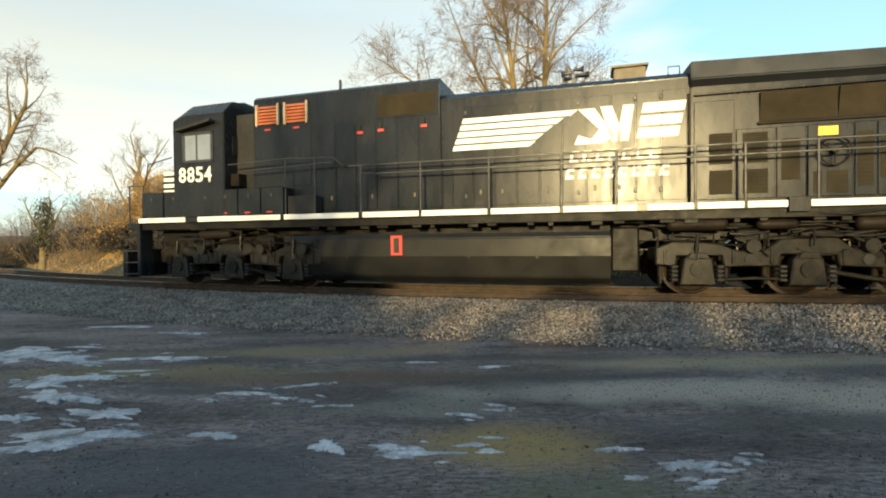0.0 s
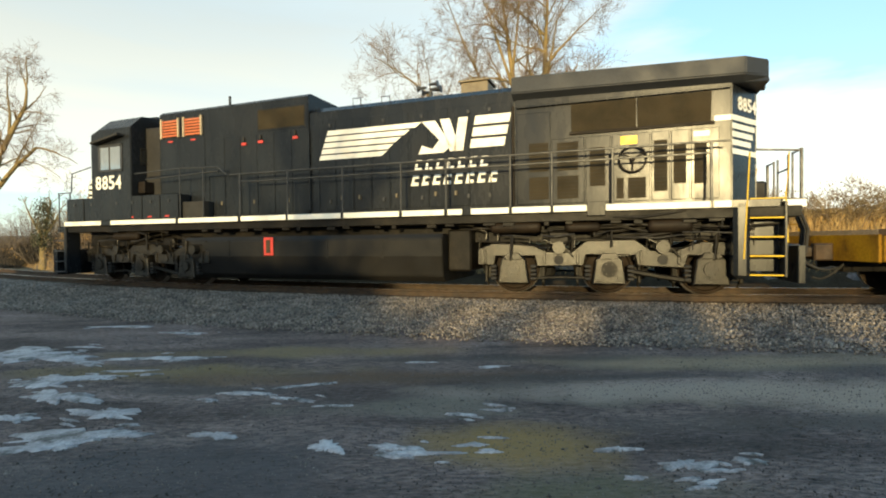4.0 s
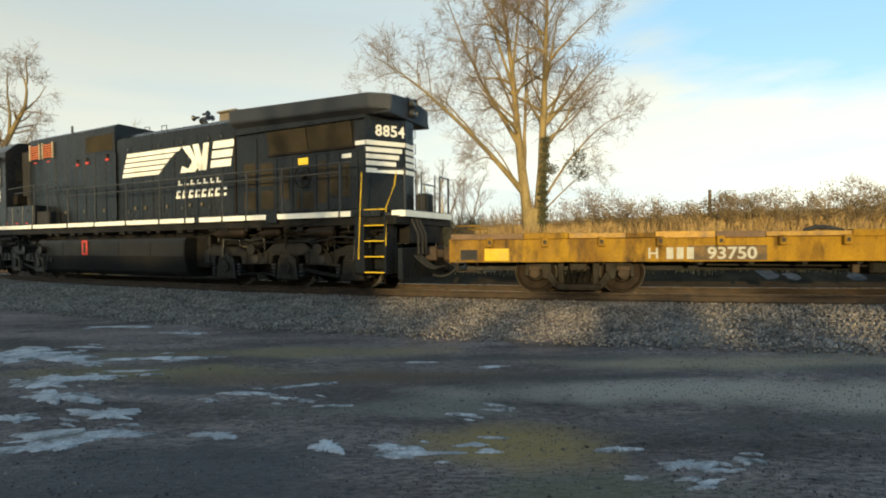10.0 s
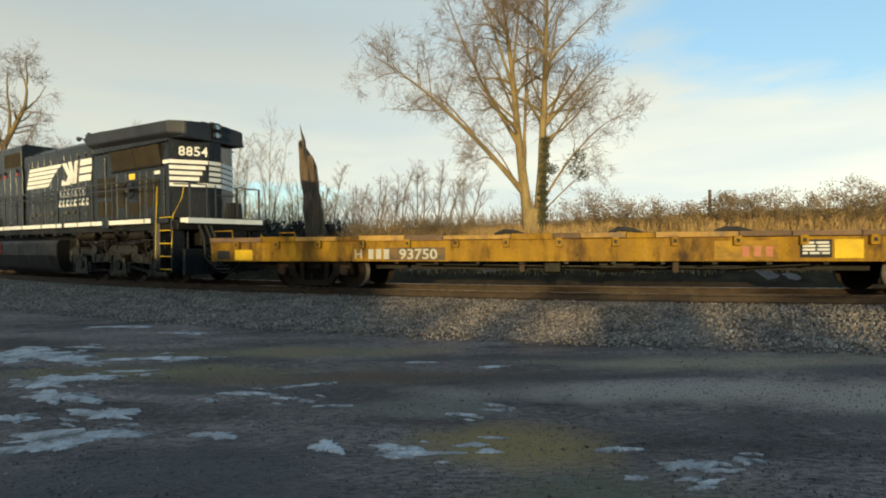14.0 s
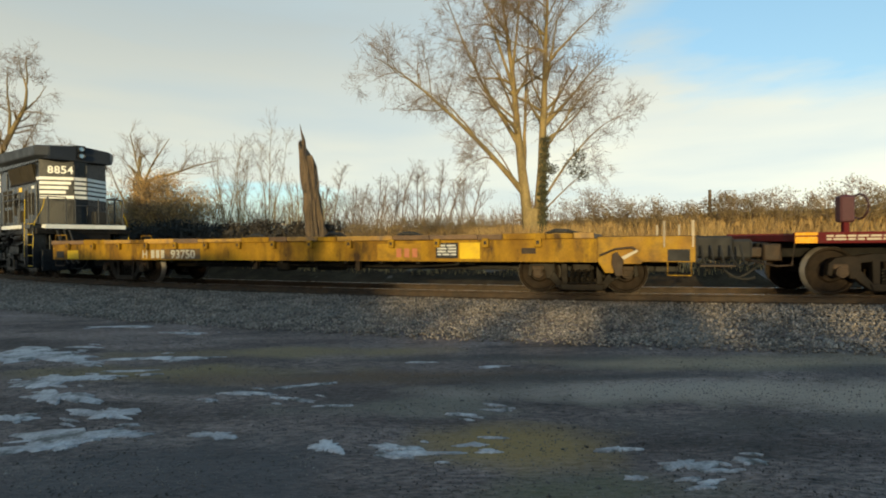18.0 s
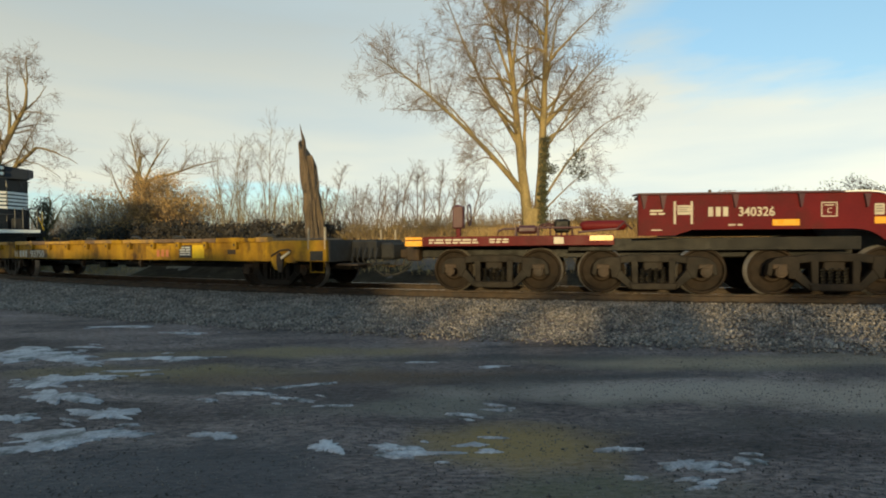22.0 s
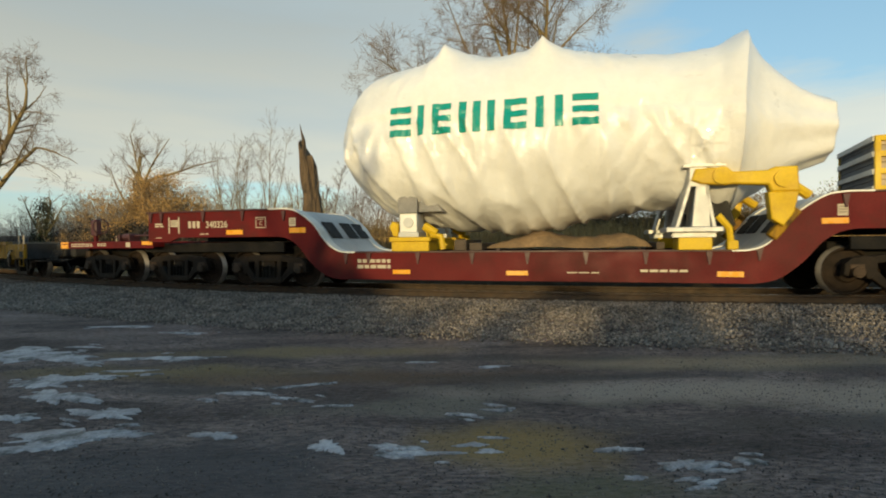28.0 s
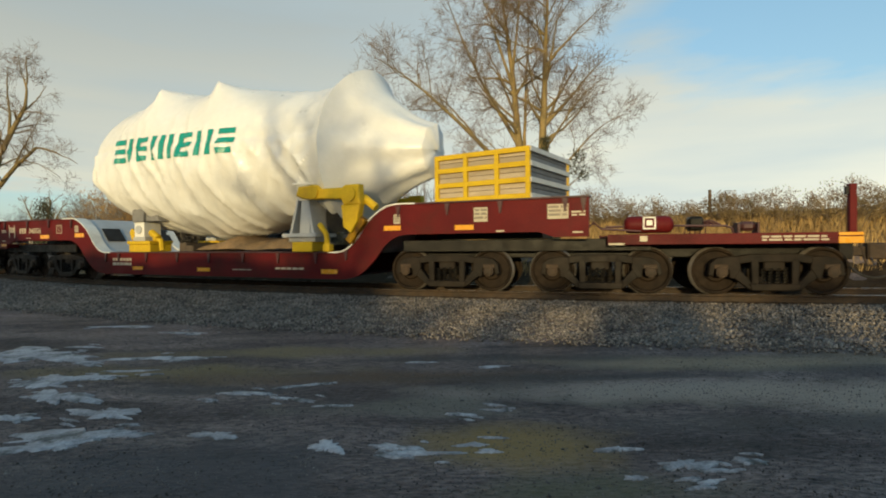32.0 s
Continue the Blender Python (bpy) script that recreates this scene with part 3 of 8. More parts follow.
# old snow and ice left on the lot
def snow_patch(cx, cy, rx, ry, turn, seed):
    rr = random.Random(seed)
    bm = bmesh.new()
    n = 56
    ph = [rr.uniform(0, 6.28) for _ in range(5)]
    ca, sa = math.cos(radians(turn)), math.sin(radians(turn))
    def ring(f, dz):
        out = []
        for k in range(n):
            a = 2 * math.pi * k / n
            w = 1 + 0.30 * math.sin(2 * a + ph[0]) + 0.24 * math.sin(3 * a + ph[1]) + 0.2 * math.sin(5 * a + ph[2]) + 0.16 * math.sin(9 * a + ph[3]) + 0.13 * math.sin(17 * a + ph[4])
            x, y = rx * f * w * math.cos(a), ry * f * w * math.sin(a)
            x, y = cx + x * ca - y * sa, cy + x * sa + y * ca
            out.append(bm.verts.new((x, y, float(ground_z(x, y)) + dz)))
        return out
    r0, r1, r2 = ring(1.0, -0.01), ring(0.96, 0.008), ring(0.55, 0.014)
    for q, w in ((r0, r1), (r1, r2)):
        for k in range(n):
            bm.faces.new((q[k], q[(k + 1) % n], w[(k + 1) % n], w[k]))
    c = bm.verts.new((cx, cy, float(ground_z(cx, cy)) + 0.016))
    for k in range(n):
        bm.faces.new((r2[k], r2[(k + 1) % n], c))
    ob = part("snow_patch", bm, M["snow"], None, "thin patch of old grey-white snow on gravel", True)
    tagged(ob, category="snow", group="snow patches on the lot")
SNOW = [(-5.94, 7.17, 0.72, 0.42), (-4.09, 6.95, 0.49, 0.10), (-3.53, 6.86, 0.32, 0.09), (-4.87, 6.72, 0.32, 0.08), (-4.47, 5.8, 0.56, 0.19),
        (-3.98, 5.11, 0.38, 0.16), (-3.18, 4.66, 0.30, 0.13), (-3.97, 4.56, 0.2, 0.09), (-3.09, 4.11, 0.5, 0.16), (-3.3, 3.91, 0.34, 0.12),
        (-1.92, 4.12, 0.17, 0.075), (-0.91, 3.79, 0.115, 0.09), (-0.22, 3.7, 0.30, 0.035), (-0.38, 3.79, 0.17, 0.05), (1.67, 3.42, 0.17, 0.075), (2.13, 3.46, 0.09, 0.06)]
STREAKS = [(-5.58, 7.7, 0.2, 0.06), (-3.94, 6.21, 0.26, 0.05), (-3.58, 5.99, 0.13, 0.04), (-2.37, 5.0, 0.08, 0.035), (-2.06, 5.2, 0.27, 0.05), (-1.51, 4.98, 0.18, 0.05),
           (-1.52, 5.53, 0.29, 0.04), (-1.1, 4.76, 0.11, 0.03), (0.21, 3.86, 0.13, 0.03), (0.14, 4.52, 0.12, 0.035), (0.49, 4.64, 0.1, 0.022), (-0.34, 6.5, 0.14, 0.03),
           (0.59, 6.2, 0.17, 0.04), (1.28, 3.7, 0.13, 0.04), (1.83, 3.32, 0.08, 0.03), (1.24, 3.27, 0.05, 0.025), (1.61, 3.11, 0.07, 0.025), (-6.12, 9.59, 0.51, 0.1), (-4.6, 8.8, 0.4, 0.06)]
turns = {3: -12, 5: -24, 6: -20, 8: 12, 9: 16, 14: 12, 22: 22}
SNOW = [(*p, turns.get(k, -14 if p[0] < -1.2 and p[1] < 5.3 else 0)) for k, p in enumerate(SNOW + STREAKS)]
for k, (cx, cy, rx, ry, tn) in enumerate(SNOW):
    snow_patch(cx, cy, rx, ry, tn, 50 + k)
sr = random.Random(77)
for k in range(50):
    cx, cy, rx, ry, tn = SNOW[sr.randrange(len(SNOW))]
    f = sr.uniform(0.9, 1.7)
    a = sr.uniform(0, 6.28)
    q = sr.uniform(0.015, 0.06)
    snow_patch(cx + rx * f * math.cos(a), cy + (ry + 0.1) * f * math.sin(a), q * 1.6, q * 0.35, tn + sr.uniform(-15, 15), 200 + k)

# a dark sheet over the ditch and foot of the bank beyond the track
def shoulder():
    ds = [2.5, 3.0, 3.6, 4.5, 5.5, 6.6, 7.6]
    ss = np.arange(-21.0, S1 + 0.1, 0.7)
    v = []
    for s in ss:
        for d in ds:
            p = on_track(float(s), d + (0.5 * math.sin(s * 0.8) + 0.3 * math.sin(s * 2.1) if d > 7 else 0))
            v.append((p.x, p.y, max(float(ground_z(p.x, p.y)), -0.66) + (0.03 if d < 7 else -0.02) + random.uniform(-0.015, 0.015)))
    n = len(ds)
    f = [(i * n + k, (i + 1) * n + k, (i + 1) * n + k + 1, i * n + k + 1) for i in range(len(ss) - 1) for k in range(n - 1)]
    return tagged(raw_mesh("ditch", v, f, M["dark_soil"], True), "dark ditch between the track and the bank", "ditch", kind="structure")
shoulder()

# an unseen wall added far behind the camera; its uneven top shapes the low sun's shade
def boundary_wall():
    bm = bmesh.new()
    x = -95.0
    rr = random.Random(21)
    while x < 60:
        w = 0.35
        h = float(np.interp(x, [-90, -32.5, -30.5, -28.5, -24.5, -21.0, -17.4, -14.3, -10.3, -9.3, -8.8, 4.7, 7.7], [5.0, 5.2, 5.6, 7.5, 6.8, 5.8, 5.4, 5.35, 5.0, 4.7, 3.36, 3.36, 4.0])) + 0.1 * math.sin(x * 1.3 + 1) * (x < -8.5) + rr.uniform(-0.06, 0.06)
        box(bm, x, x + w, -22.1, -22.0, -0.6, h - 0.1)
        x += w
    ob = part("boundary_wall", bm, M["barn"], None, "unseen grey board wall added behind the lot for shade")
    tagged(ob, category="wall", kind="structure")
boundary_wall()

# an unseen twig screen, added behind the lower stretch of the wall, breaks the low sun
def shade_twigs():
    rng = np.random.default_rng(14)
    n = 38000
    x, z = rng.uniform(-9.7, 6.7, n), rng.uniform(2.6, 5.0, n)
    top = 4.25 + 0.2 * np.sin(x * 1.1) + 0.15 * np.sin(x * 2.7 + 1)
    thick = np.clip((top - z) / 0.5, 0, 1)
    # slanted gaps placed so that sun streaks fall on the ballast
    for c, half, low in ((-6.7, 0.68, 3.1), (-4.9, 0.75, 3.1), (-2.2, 0.4, 3.1), (0.1, 0.7, 3.1)):
        gap = np.clip((half - np.abs(x - c - (z - 3.5) * 1.2)) / 0.12, 0, 1) * (z > low) * (z < 4.0)
        thick = thick * (1 - gap)
    ok = rng.random(n) < thick
    x, z = x[ok], z[ok]
    d = rng.normal(0, 1, (len(x), 3)) * np.array([0.7, 0.4, 1.0])
    d = d / np.linalg.norm(d, axis=1)[:, None] * rng.uniform(0.06, 0.16, (len(x), 1))
    c = np.stack([x, rng.uniform(-23.6, -22.6, len(x)), z], 1)
    r = rng.uniform(0.007, 0.015, (len(x), 1, 1))
    side = np.cross(d, rng.normal(0, 1, d.shape))
    side /= np.linalg.norm(side, axis=1)[:, None]
    up = np.cross(side, d)
    up /= np.linalg.norm(up, axis=1)[:, None]
    ring = np.stack([side * math.cos(a) + up * math.sin(a) for a in (0, 2.094, 4.189)], 1) * r
    v = np.concatenate([(c - d)[:, None] + ring, (c + d)[:, None] + ring * 0.6], 1)
    f = np.array([(0, 1, 4, 3), (1, 2, 5, 4), (2, 0, 3, 5)])[None] + (np.arange(len(x)) * 6)[:, None, None]
    return tagged(raw_mesh("hedge", v.reshape(-1, 3), f.reshape(-1, 4), M["twig"]), "unseen screen of bare twigs added to break the low sun", "hedge", kind="stuff")
shade_twigs()

# ---- train: shared pieces ----
def wheelset(parent, x, r, gauge=0.755, label="brown steel wheelset with bright worn treads", spoke=True):
    """An axle with two flanged wheels; its origin lies on the axle, so that it can turn."""
    bm = bmesh.new()
    for s in (-1, 1):
        y = s * gauge
        prof = [(-0.075, r * 0.28), (-0.075, r * 0.42), (-0.03, r * 0.5), (-0.02, r * 0.84), (-0.07, r * 0.88), (-0.07, r - 0.004), (0.045, r + 0.002), (0.05, r + 0.028), (0.08, r + 0.024), (0.08, r * 0.86), (0.04, r * 0.84), (0.03, r * 0.5), (0.075, r * 0.4), (0.075, r * 0.25)]
        lathe_x(bm, [(y + (a if s < 0 else -a), q) for a, q in (prof if s < 0 else prof)], 30)
    lathe_x(bm, [(-0.98, 0.08), (-0.98, 0.085), (0.98, 0.085), (0.98, 0.08)], 12)
    for f in bm.faces:
        c = f.calc_center_median()
        q = math.hypot(c.x, c.z)
        f.material_index = 1 if q > r * 0.985 else 0
        f.smooth = q > r * 0.9
    ob = part("wheelset", bm, [M["wheel"], M["tread"]], parent, label)
    ob.location = (x, 0, r)
    return ob

def freight_truck(parent, name, x, base=1.83, r=0.43, lat=1.02, mat=None):
    """A two-axle freight truck: two cast side frames with spring nests, a bolster and two wheelsets. Its origin is on the rail level."""
    mat = mat or M["truck_metal"]
    h = base / 2
    bm = bmesh.new()
    box(bm, -0.19, 0.19, -lat - 0.02, lat + 0.02, r + 0.02, r + 0.27, 0.02)
    tr = part(name, bm, mat, parent, "cast steel freight truck")
    tr.location = (x, 0, 0)
    for s in (-1, 1):
        bm = bmesh.new()
        y0, y1 = (s * lat - 0.06, s * lat + 0.06)
        prism(bm, [(-h + 0.2, r + 0.14), (-h + 0.2, r + 0.29), (-0.42, r + 0.35), (0.42, r + 0.35), (h - 0.2, r + 0.29), (h - 0.2, r + 0.14), (0.42, r + 0.19), (-0.42, r + 0.19)], y0, y1, 0.012)
        for d in (-1, 1):
            jaw = [(h - 0.34, r + 0.30), (h - 0.12, r + 0.305), (h + 0.08, r + 0.27), (h + 0.20, r + 0.16), (h + 0.23, r - 0.06), (h + 0.14, r - 0.09), (h + 0.12, r + 0.04), (h + 0.06, r + 0.11), (h - 0.08, r + 0.11), (h - 0.14, r + 0.04),
                   (h - 0.16, r - 0.12), (h - 0.24, r - 0.14), (h - 0.36, r + 0.06)]
            prism(bm, [(d * x_, z_) for x_, z_ in jaw], y0 - 0.01, y1 + 0.01, 0.012)
            prism(bm, [(d * (h - 0.30), r + 0.10), (d * (h - 0.17), r - 0.06), (d * 0.46, r - 0.35), (d * 0.30, r - 0.35)], y0, y1, 0.012)
            prism(bm, [(d * 0.29, r + 0.24), (d * 0.43, r + 0.24), (d * 0.41, r - 0.30), (d * 0.29, r - 0.30)], y0 - 0.005, y1 + 0.005, 0.012)
        prism(bm, [(-0.47, r - 0.23), (0.47, r - 0.23), (0.42, r - 0.37), (-0.42, r - 0.37)], y0 - 0.02, y1 + 0.02, 0.015)
        part("side_frame", bm, mat, tr)
        bm = bmesh.new()
        for k in range(4):
            sx = -0.195 + k * 0.13
            pts = [(sx + 0.045 * math.cos(a * 1.25), s * lat + 0.045 * math.sin(a * 1.25), r - 0.24 + 0.0122 * a) for a in range(27)]
            tube(bm, pts, 0.017, 5)
        part("spring_nest", bm, M["underframe"], tr)
        for d in (-1, 1):
            bm = bmesh.new()
            lathe_x(bm, [(-0.10, 0.085), (-0.10, 0.11), (0.10, 0.11), (0.10, 0.085)], 14, (d * h, s * (lat + 0.04), r))
            box(bm, d * h - 0.13, d * h + 0.13, s * lat - 0.09, s * lat + 0.09, r + 0.05, r + 0.15, 0.015)
            box(bm, d * h - 0.10, d * h + 0.10, s * (lat + 0.1) - 0.05, s * (lat + 0.1) + 0.05, r - 0.09, r + 0.09, 0.03)
            part("bearing", bm, M["rust"], tr, "rust-brown roller bearing")
    ws = [wheelset(tr, d * h, r) for d in (-1, 1)]
    return tr, ws

def coupler(parent, x, d, z=0.85):
    bm = bmesh.new()
    box(bm, min(x, x + d * 0.55), max(x, x + d * 0.55), -0.09, 0.09, z - 0.1, z + 0.1, 0.02)
    prism(bm, [(x + d * 0.5, z - 0.17), (x + d * 0.82, z - 0.17), (x + d * 0.82, z + 0.17), (x + d * 0.5, z + 0.17)], -0.2, 0.02, 0.03)
    prism(bm, [(x + d * 0.5, z - 0.12), (x + d * 0.66, z - 0.12), (x + d * 0.66, z + 0.12), (x + d * 0.5, z + 0.12)], 0.02, 0.2, 0.03)
    bmesh.ops.recalc_face_normals(bm, faces=bm.faces)
    part("coupler", bm, M["rust"], parent, "rusty knuckle coupler")

def hose(parent, x, d, y, z=0.8):
    bm = bmesh.new()
    tube(bm, [(x + d * 0.65 * f, y + 0.04 * math.sin(4 * f), z - 0.42 * math.sin(math.pi * (0.1 + 0.55 * f))) for f in [k / 9 for k in range(10)]], 0.024, 6)
    part("air_hose", bm, M["dark"], parent)

def plate_text(name, parent, x0, x1, z0, z1, y, rows, mat, seed=0):
    """Lines of stencilled marks too small to read: plain bars, one mesh."""
    rr = random.Random(seed)
    bm = bmesh.new()
    h = (z1 - z0) / (rows * 1.6)
    for k in range(rows):
        zt = z1 - k * h * 1.6
        x = x0
        while x < x1 - 0.02:
            w = min(rr.uniform(0.08, 0.25), x1 - x)
            box(bm, x, x + w, y - 0.003, y + 0.003, zt - h, zt)
            x += w + 0.035
    tagged(part(name, bm, mat, parent), kind="stuff")

M["tread"] = surface("worn_wheel_tread", (0.20, 0.18, 0.16), (0.28, 0.25, 0.22), 5, 0.5, 0.7, 40, 0.15, 0.05)

# ---- locomotive ----
loco = thing("locomotive", "black diesel locomotive with white stripes and lettering", "locomotive")
HW = 1.02   # half the hood's width

def add(name, boxes, mat, label="", bevel=0.012, parent=None):
    bm = bmesh.new()
    for b in boxes:
        box(bm, *b, bevel)
    return part(name, bm, mat, parent or loco, label)

def both(name, b, mat, label="", bevel=0.008, parent=None):
    """One piece on each side: x0, x1, y (outwards) from, to, z0, z1."""
    for s in (-1, 1):
        y0, y1 = sorted((s * b[2], s * b[3]))
        add(name, [(b[0], b[1], y0, y1, b[4], b[5])], mat, label, bevel, parent)

def hull(name, sections, mat, label="", parent=None, caps=True):
    """A skin over cross sections: (x, [(y, z), ...]) in order."""
    bm = bmesh.new()
    rings = [[bm.verts.new((x, y, z)) for y, z in sec] for x, sec in sections]
    n = len(rings[0])
    for q, w in zip(rings, rings[1:]):
        for k in range(n):
            bm.faces.new((q[k], q[(k + 1) % n], w[(k + 1) % n], w[k]))
    if caps:
        bm.faces.new(rings[0])
        bm.faces.new(rings[-1][::-1])
    bmesh.ops.recalc_face_normals(bm, faces=bm.faces)
    sharp = [e for e in bm.edges if len(e.link_faces) == 2 and e.calc_face_angle(0) > 0.3]
    bmesh.ops.bevel(bm, geom=sharp, offset=0.02, segments=2, affect="EDGES")
    return part(name, bm, mat, parent or loco, label)

def sec(hw, z0, z1, ch=0.14):
    return [(-hw, z0), (-hw, z1 - ch), (-hw + ch * 1.3, z1), (hw - ch * 1.3, z1), (hw, z1 - ch), (hw, z0)]

# frame, walkways and their white edge
add("underframe", [(-9.25, 9.72, -0.75, 0.75, 1.1, 1.62), (-9.3, 9.75, -1.42, 1.42, 1.52, 1.72)], M["underframe"], "black frame of the locomotive")
both("walkway", (-9.33, 9.4, 0.9, 1.5, 1.70, 1.845), M["black"])
for a, b in [(-9.32, -7.75), (-7.35, -4.85), (-4.75, -2.72), (-2.62, -1.22), (-1.15, 0.36), (0.44, 1.9), (1.98, 3.0), (3.08, 3.42), (3.62, 4.46), (4.53, 5.33), (5.39, 6.05), (6.42, 8.28), (8.33, 8.62)]:
    both("edge_stripe", (a, b, 1.5, 1.512, 1.715, 1.84), M["white"], "white reflective edge stripe", 0.003)
both("junction_box", (6.06, 6.41, 1.4, 1.53, 1.62, 1.9), M["black"])

# long hood in its sections
hull("equipment_hood", [(-5.95, sec(HW, 1.845, 4.98, 0.10)), (-0.85, sec(HW, 1.845, 5.0, 0.10))], M["black"], "tall black equipment hood")
hull("engine_hood", [(-0.84, sec(0.98, 1.845, 4.62, 0.16)), (4.5, sec(0.98, 1.845, 4.60, 0.16))], M["black"], "black engine hood with access doors")
hull("radiator_hood", [(4.5, sec(HW, 1.845, 4.3, 0.05)), (8.72, sec(HW, 1.845, 4.3, 0.05)), (9.3, sec(0.2, 1.845, 4.3, 0.05))], M["black"], "black radiator hood with chamfered end")
def wing_sec(hw, zt, zb):
    return [(-1.0, zb - 0.12), (-hw, zb), (-hw, zt), (-hw + 0.08, zt + 0.03), (0, zt + 0.12), (hw - 0.08, zt + 0.03), (hw, zt), (hw, zb), (1.0, zb - 0.12)]
hull("radiator_wing", [(4.47, wing_sec(1.22, 4.67, 4.33)), (8.92, wing_sec(1.2, 4.55, 4.23)), (9.36, wing_sec(0.92, 4.52, 4.21))], M["roof_grey"], "overhanging grey radiator wings")
both("wing_lip", (4.55, 8.7, 1.02, 1.10, 4.02, 4.06), M["black"])

# doors, seams and latches of the hood
for k in range(10):
    x = -0.55 + k * 0.5
    both("hood_door", (x + 0.015, x + 0.475, 0.98, 0.995, 1.95, 4.22), M["black"], "", 0.006)
for k, x in enumerate((-4.1, -3.55, -3.0, -2.45, -1.9, -1.35)):
    both("hood_door", (x + 0.015, x + 0.53, HW, HW + 0.014, 1.95, 4.05), M["black"], "", 0.006)
both("hood_door", (-5.85, -4.25, HW, HW + 0.014, 2.6, 4.1), M["black"], "", 0.006)
for x in (-0.25, 1.25, 2.25, 3.4, 3.9):
    both("latch", (x, x + 0.06, 0.995, 1.03, 2.12, 2.22), M["rail_grey"])
    both("latch", (x, x + 0.06, 0.995, 1.03, 4.05, 4.13), M["rail_grey"])
for k in range(11):
    x = -0.55 + k * 0.5
    both("door_batten", (x - 0.012, x + 0.012, 0.995, 1.008, 1.95, 3.05), M["black"], "", 0.003)
for k in range(7):
    x = -4.1 + k * 0.55
    both("door_batten", (x - 0.012, x + 0.012, HW + 0.014, HW + 0.03, 1.95, 3.0), M["black"], "", 0.003)
for x0, x1, y in ((-4.1, -0.9, HW + 0.014), (-0.55, 4.4, 0.995)):
    both("door_sill", (x0, x1, y, y + 0.012, 2.98, 3.02), M["black"], "", 0.003)
for x in (-3.7, -2.6, -1.5, 0.1, 0.6, 1.6, 2.6, 3.1):
    both("door_latch", (x, x + 0.05, 1.0, 1.045, 2.2, 2.3), M["stack_metal"], "pale worn latch", 0.004)
both("corner_pipe", (4.44, 4.49, 0.99, 1.04, 1.9, 4.1), M["truck_metal"], "bare metal corner strip")
def screen_door(x0, x1, z0, z1, screens, tag=""):
    for s in (-1, 1):
        bm = bmesh.new()
        ya, yb = sorted((s * HW, s * (HW + 0.03)))
        box(bm, x0, x1, ya, yb, z0, z1, 0.01)
        d = part("radiator_door", bm, M["black"], loco)
        for a, b, c, e in screens:
            bm = bmesh.new()
            yc, yd = sorted((s * (HW + 0.026), s * (HW + 0.036)))
            box(bm, a, b, yc, yd, c, e)
            part("door_screen", bm, M["mesh_screen"], d, "dark wire mesh screen")
            bm = bmesh.new()
            k = c + 0.05
            while k < e - 0.02:
                ye, yf = sorted((s * (HW + 0.034), s * (HW + 0.042)))
                box(bm, a, b, ye, yf, k, k + 0.012)
                k += 0.075
            part("screen_slats", bm, M["dark"], d)
screen_door(4.55, 5.28, 1.92, 3.9, [(4.82, 5.24, 2.62, 3.24), (4.82, 5.24, 2.02, 2.5)])
screen_door(5.31, 5.98, 1.92, 3.3, [(5.42, 5.86, 2.62, 3.22), (5.42, 5.86, 2.02, 2.5)])
screen_door(6.01, 6.5, 1.92, 3.3, [(6.09, 6.4, 2.26, 3.06)])
screen_door(6.53, 7.26, 1.92, 3.3, [(6.62, 6.76, 1.98, 2.4), (6.84, 7.18, 1.98, 2.4)])
screen_door(7.29, 7.62, 1.92, 3.3, [(7.33, 7.58, 2.1, 3.12)])
screen_door(7.65, 7.98, 1.92, 3.3, [(7.69, 7.92, 2.24, 3.0)])
screen_door(8.01, 8.5, 1.92, 3.3, [(8.06, 8.28, 2.22, 3.0)])
for s in (-1, 1):   # the big radiator screens lean outwards
    bm = bmesh.new()
    for a, b in ((5.72, 7.0), (7.03, 8.36)):
        vs = [bm.verts.new(p) for p in ((a, s * 1.03, 3.42), (b, s * 1.03, 3.42), (b, s * 1.13, 3.98), (a, s * 1.13, 3.98), (a, s * 1.0, 3.42), (b, s * 1.0, 3.42), (b, s * 1.0, 3.98), (a, s * 1.0, 3.98))]
        for q in ((0, 1, 2, 3), (4, 7, 6, 5), (0, 4, 5, 1), (1, 5, 6, 2), (2, 6, 7, 3), (3, 7, 4, 0)):
            bm.faces.new([vs[i] for i in q])
    bmesh.ops.recalc_face_normals(bm, faces=bm.faces)
    part("radiator_screen", bm, M["mesh_screen"], loco, "brown wire mesh radiator screen")
both("screen_sill", (5.68, 8.42, 1.0, 1.07, 3.36, 3.42), M["truck_metal"], "bright worn screen sill")
both("yellow_plate", (6.7, 7.02, HW + 0.03, HW + 0.037, 3.08, 3.25), M["yellow_tag"], "yellow warning plate", 0)
both("white_plate", (8.05, 8.33, HW + 0.03, HW + 0.037, 3.14, 3.24), M["white"], "white label plate", 0)
for s in (-1, 1):   # handbrake wheel
    bm = bmesh.new()
    pts = [(6.93 + 0.26 * math.cos(a * math.pi / 9), s * 1.17, 2.76 + 0.26 * math.sin(a * math.pi / 9)) for a in range(19)]
    tube(bm, pts, 0.02, 6, False)
    for k in range(3):
        a = k * 2.094 + 0.5
        cyl(bm, (6.93, s * 1.16, 2.76), (6.93 + 0.26 * math.cos(a), s * 1.17, 2.76 + 0.26 * math.sin(a)), 0.014, None, 5)
    cyl(bm, (6.93, s * 1.03, 2.76), (6.93, s * 1.19, 2.76), 0.05, None, 10)
    part("brake_wheel", bm, M["truck_metal"], loco, "round handbrake wheel")

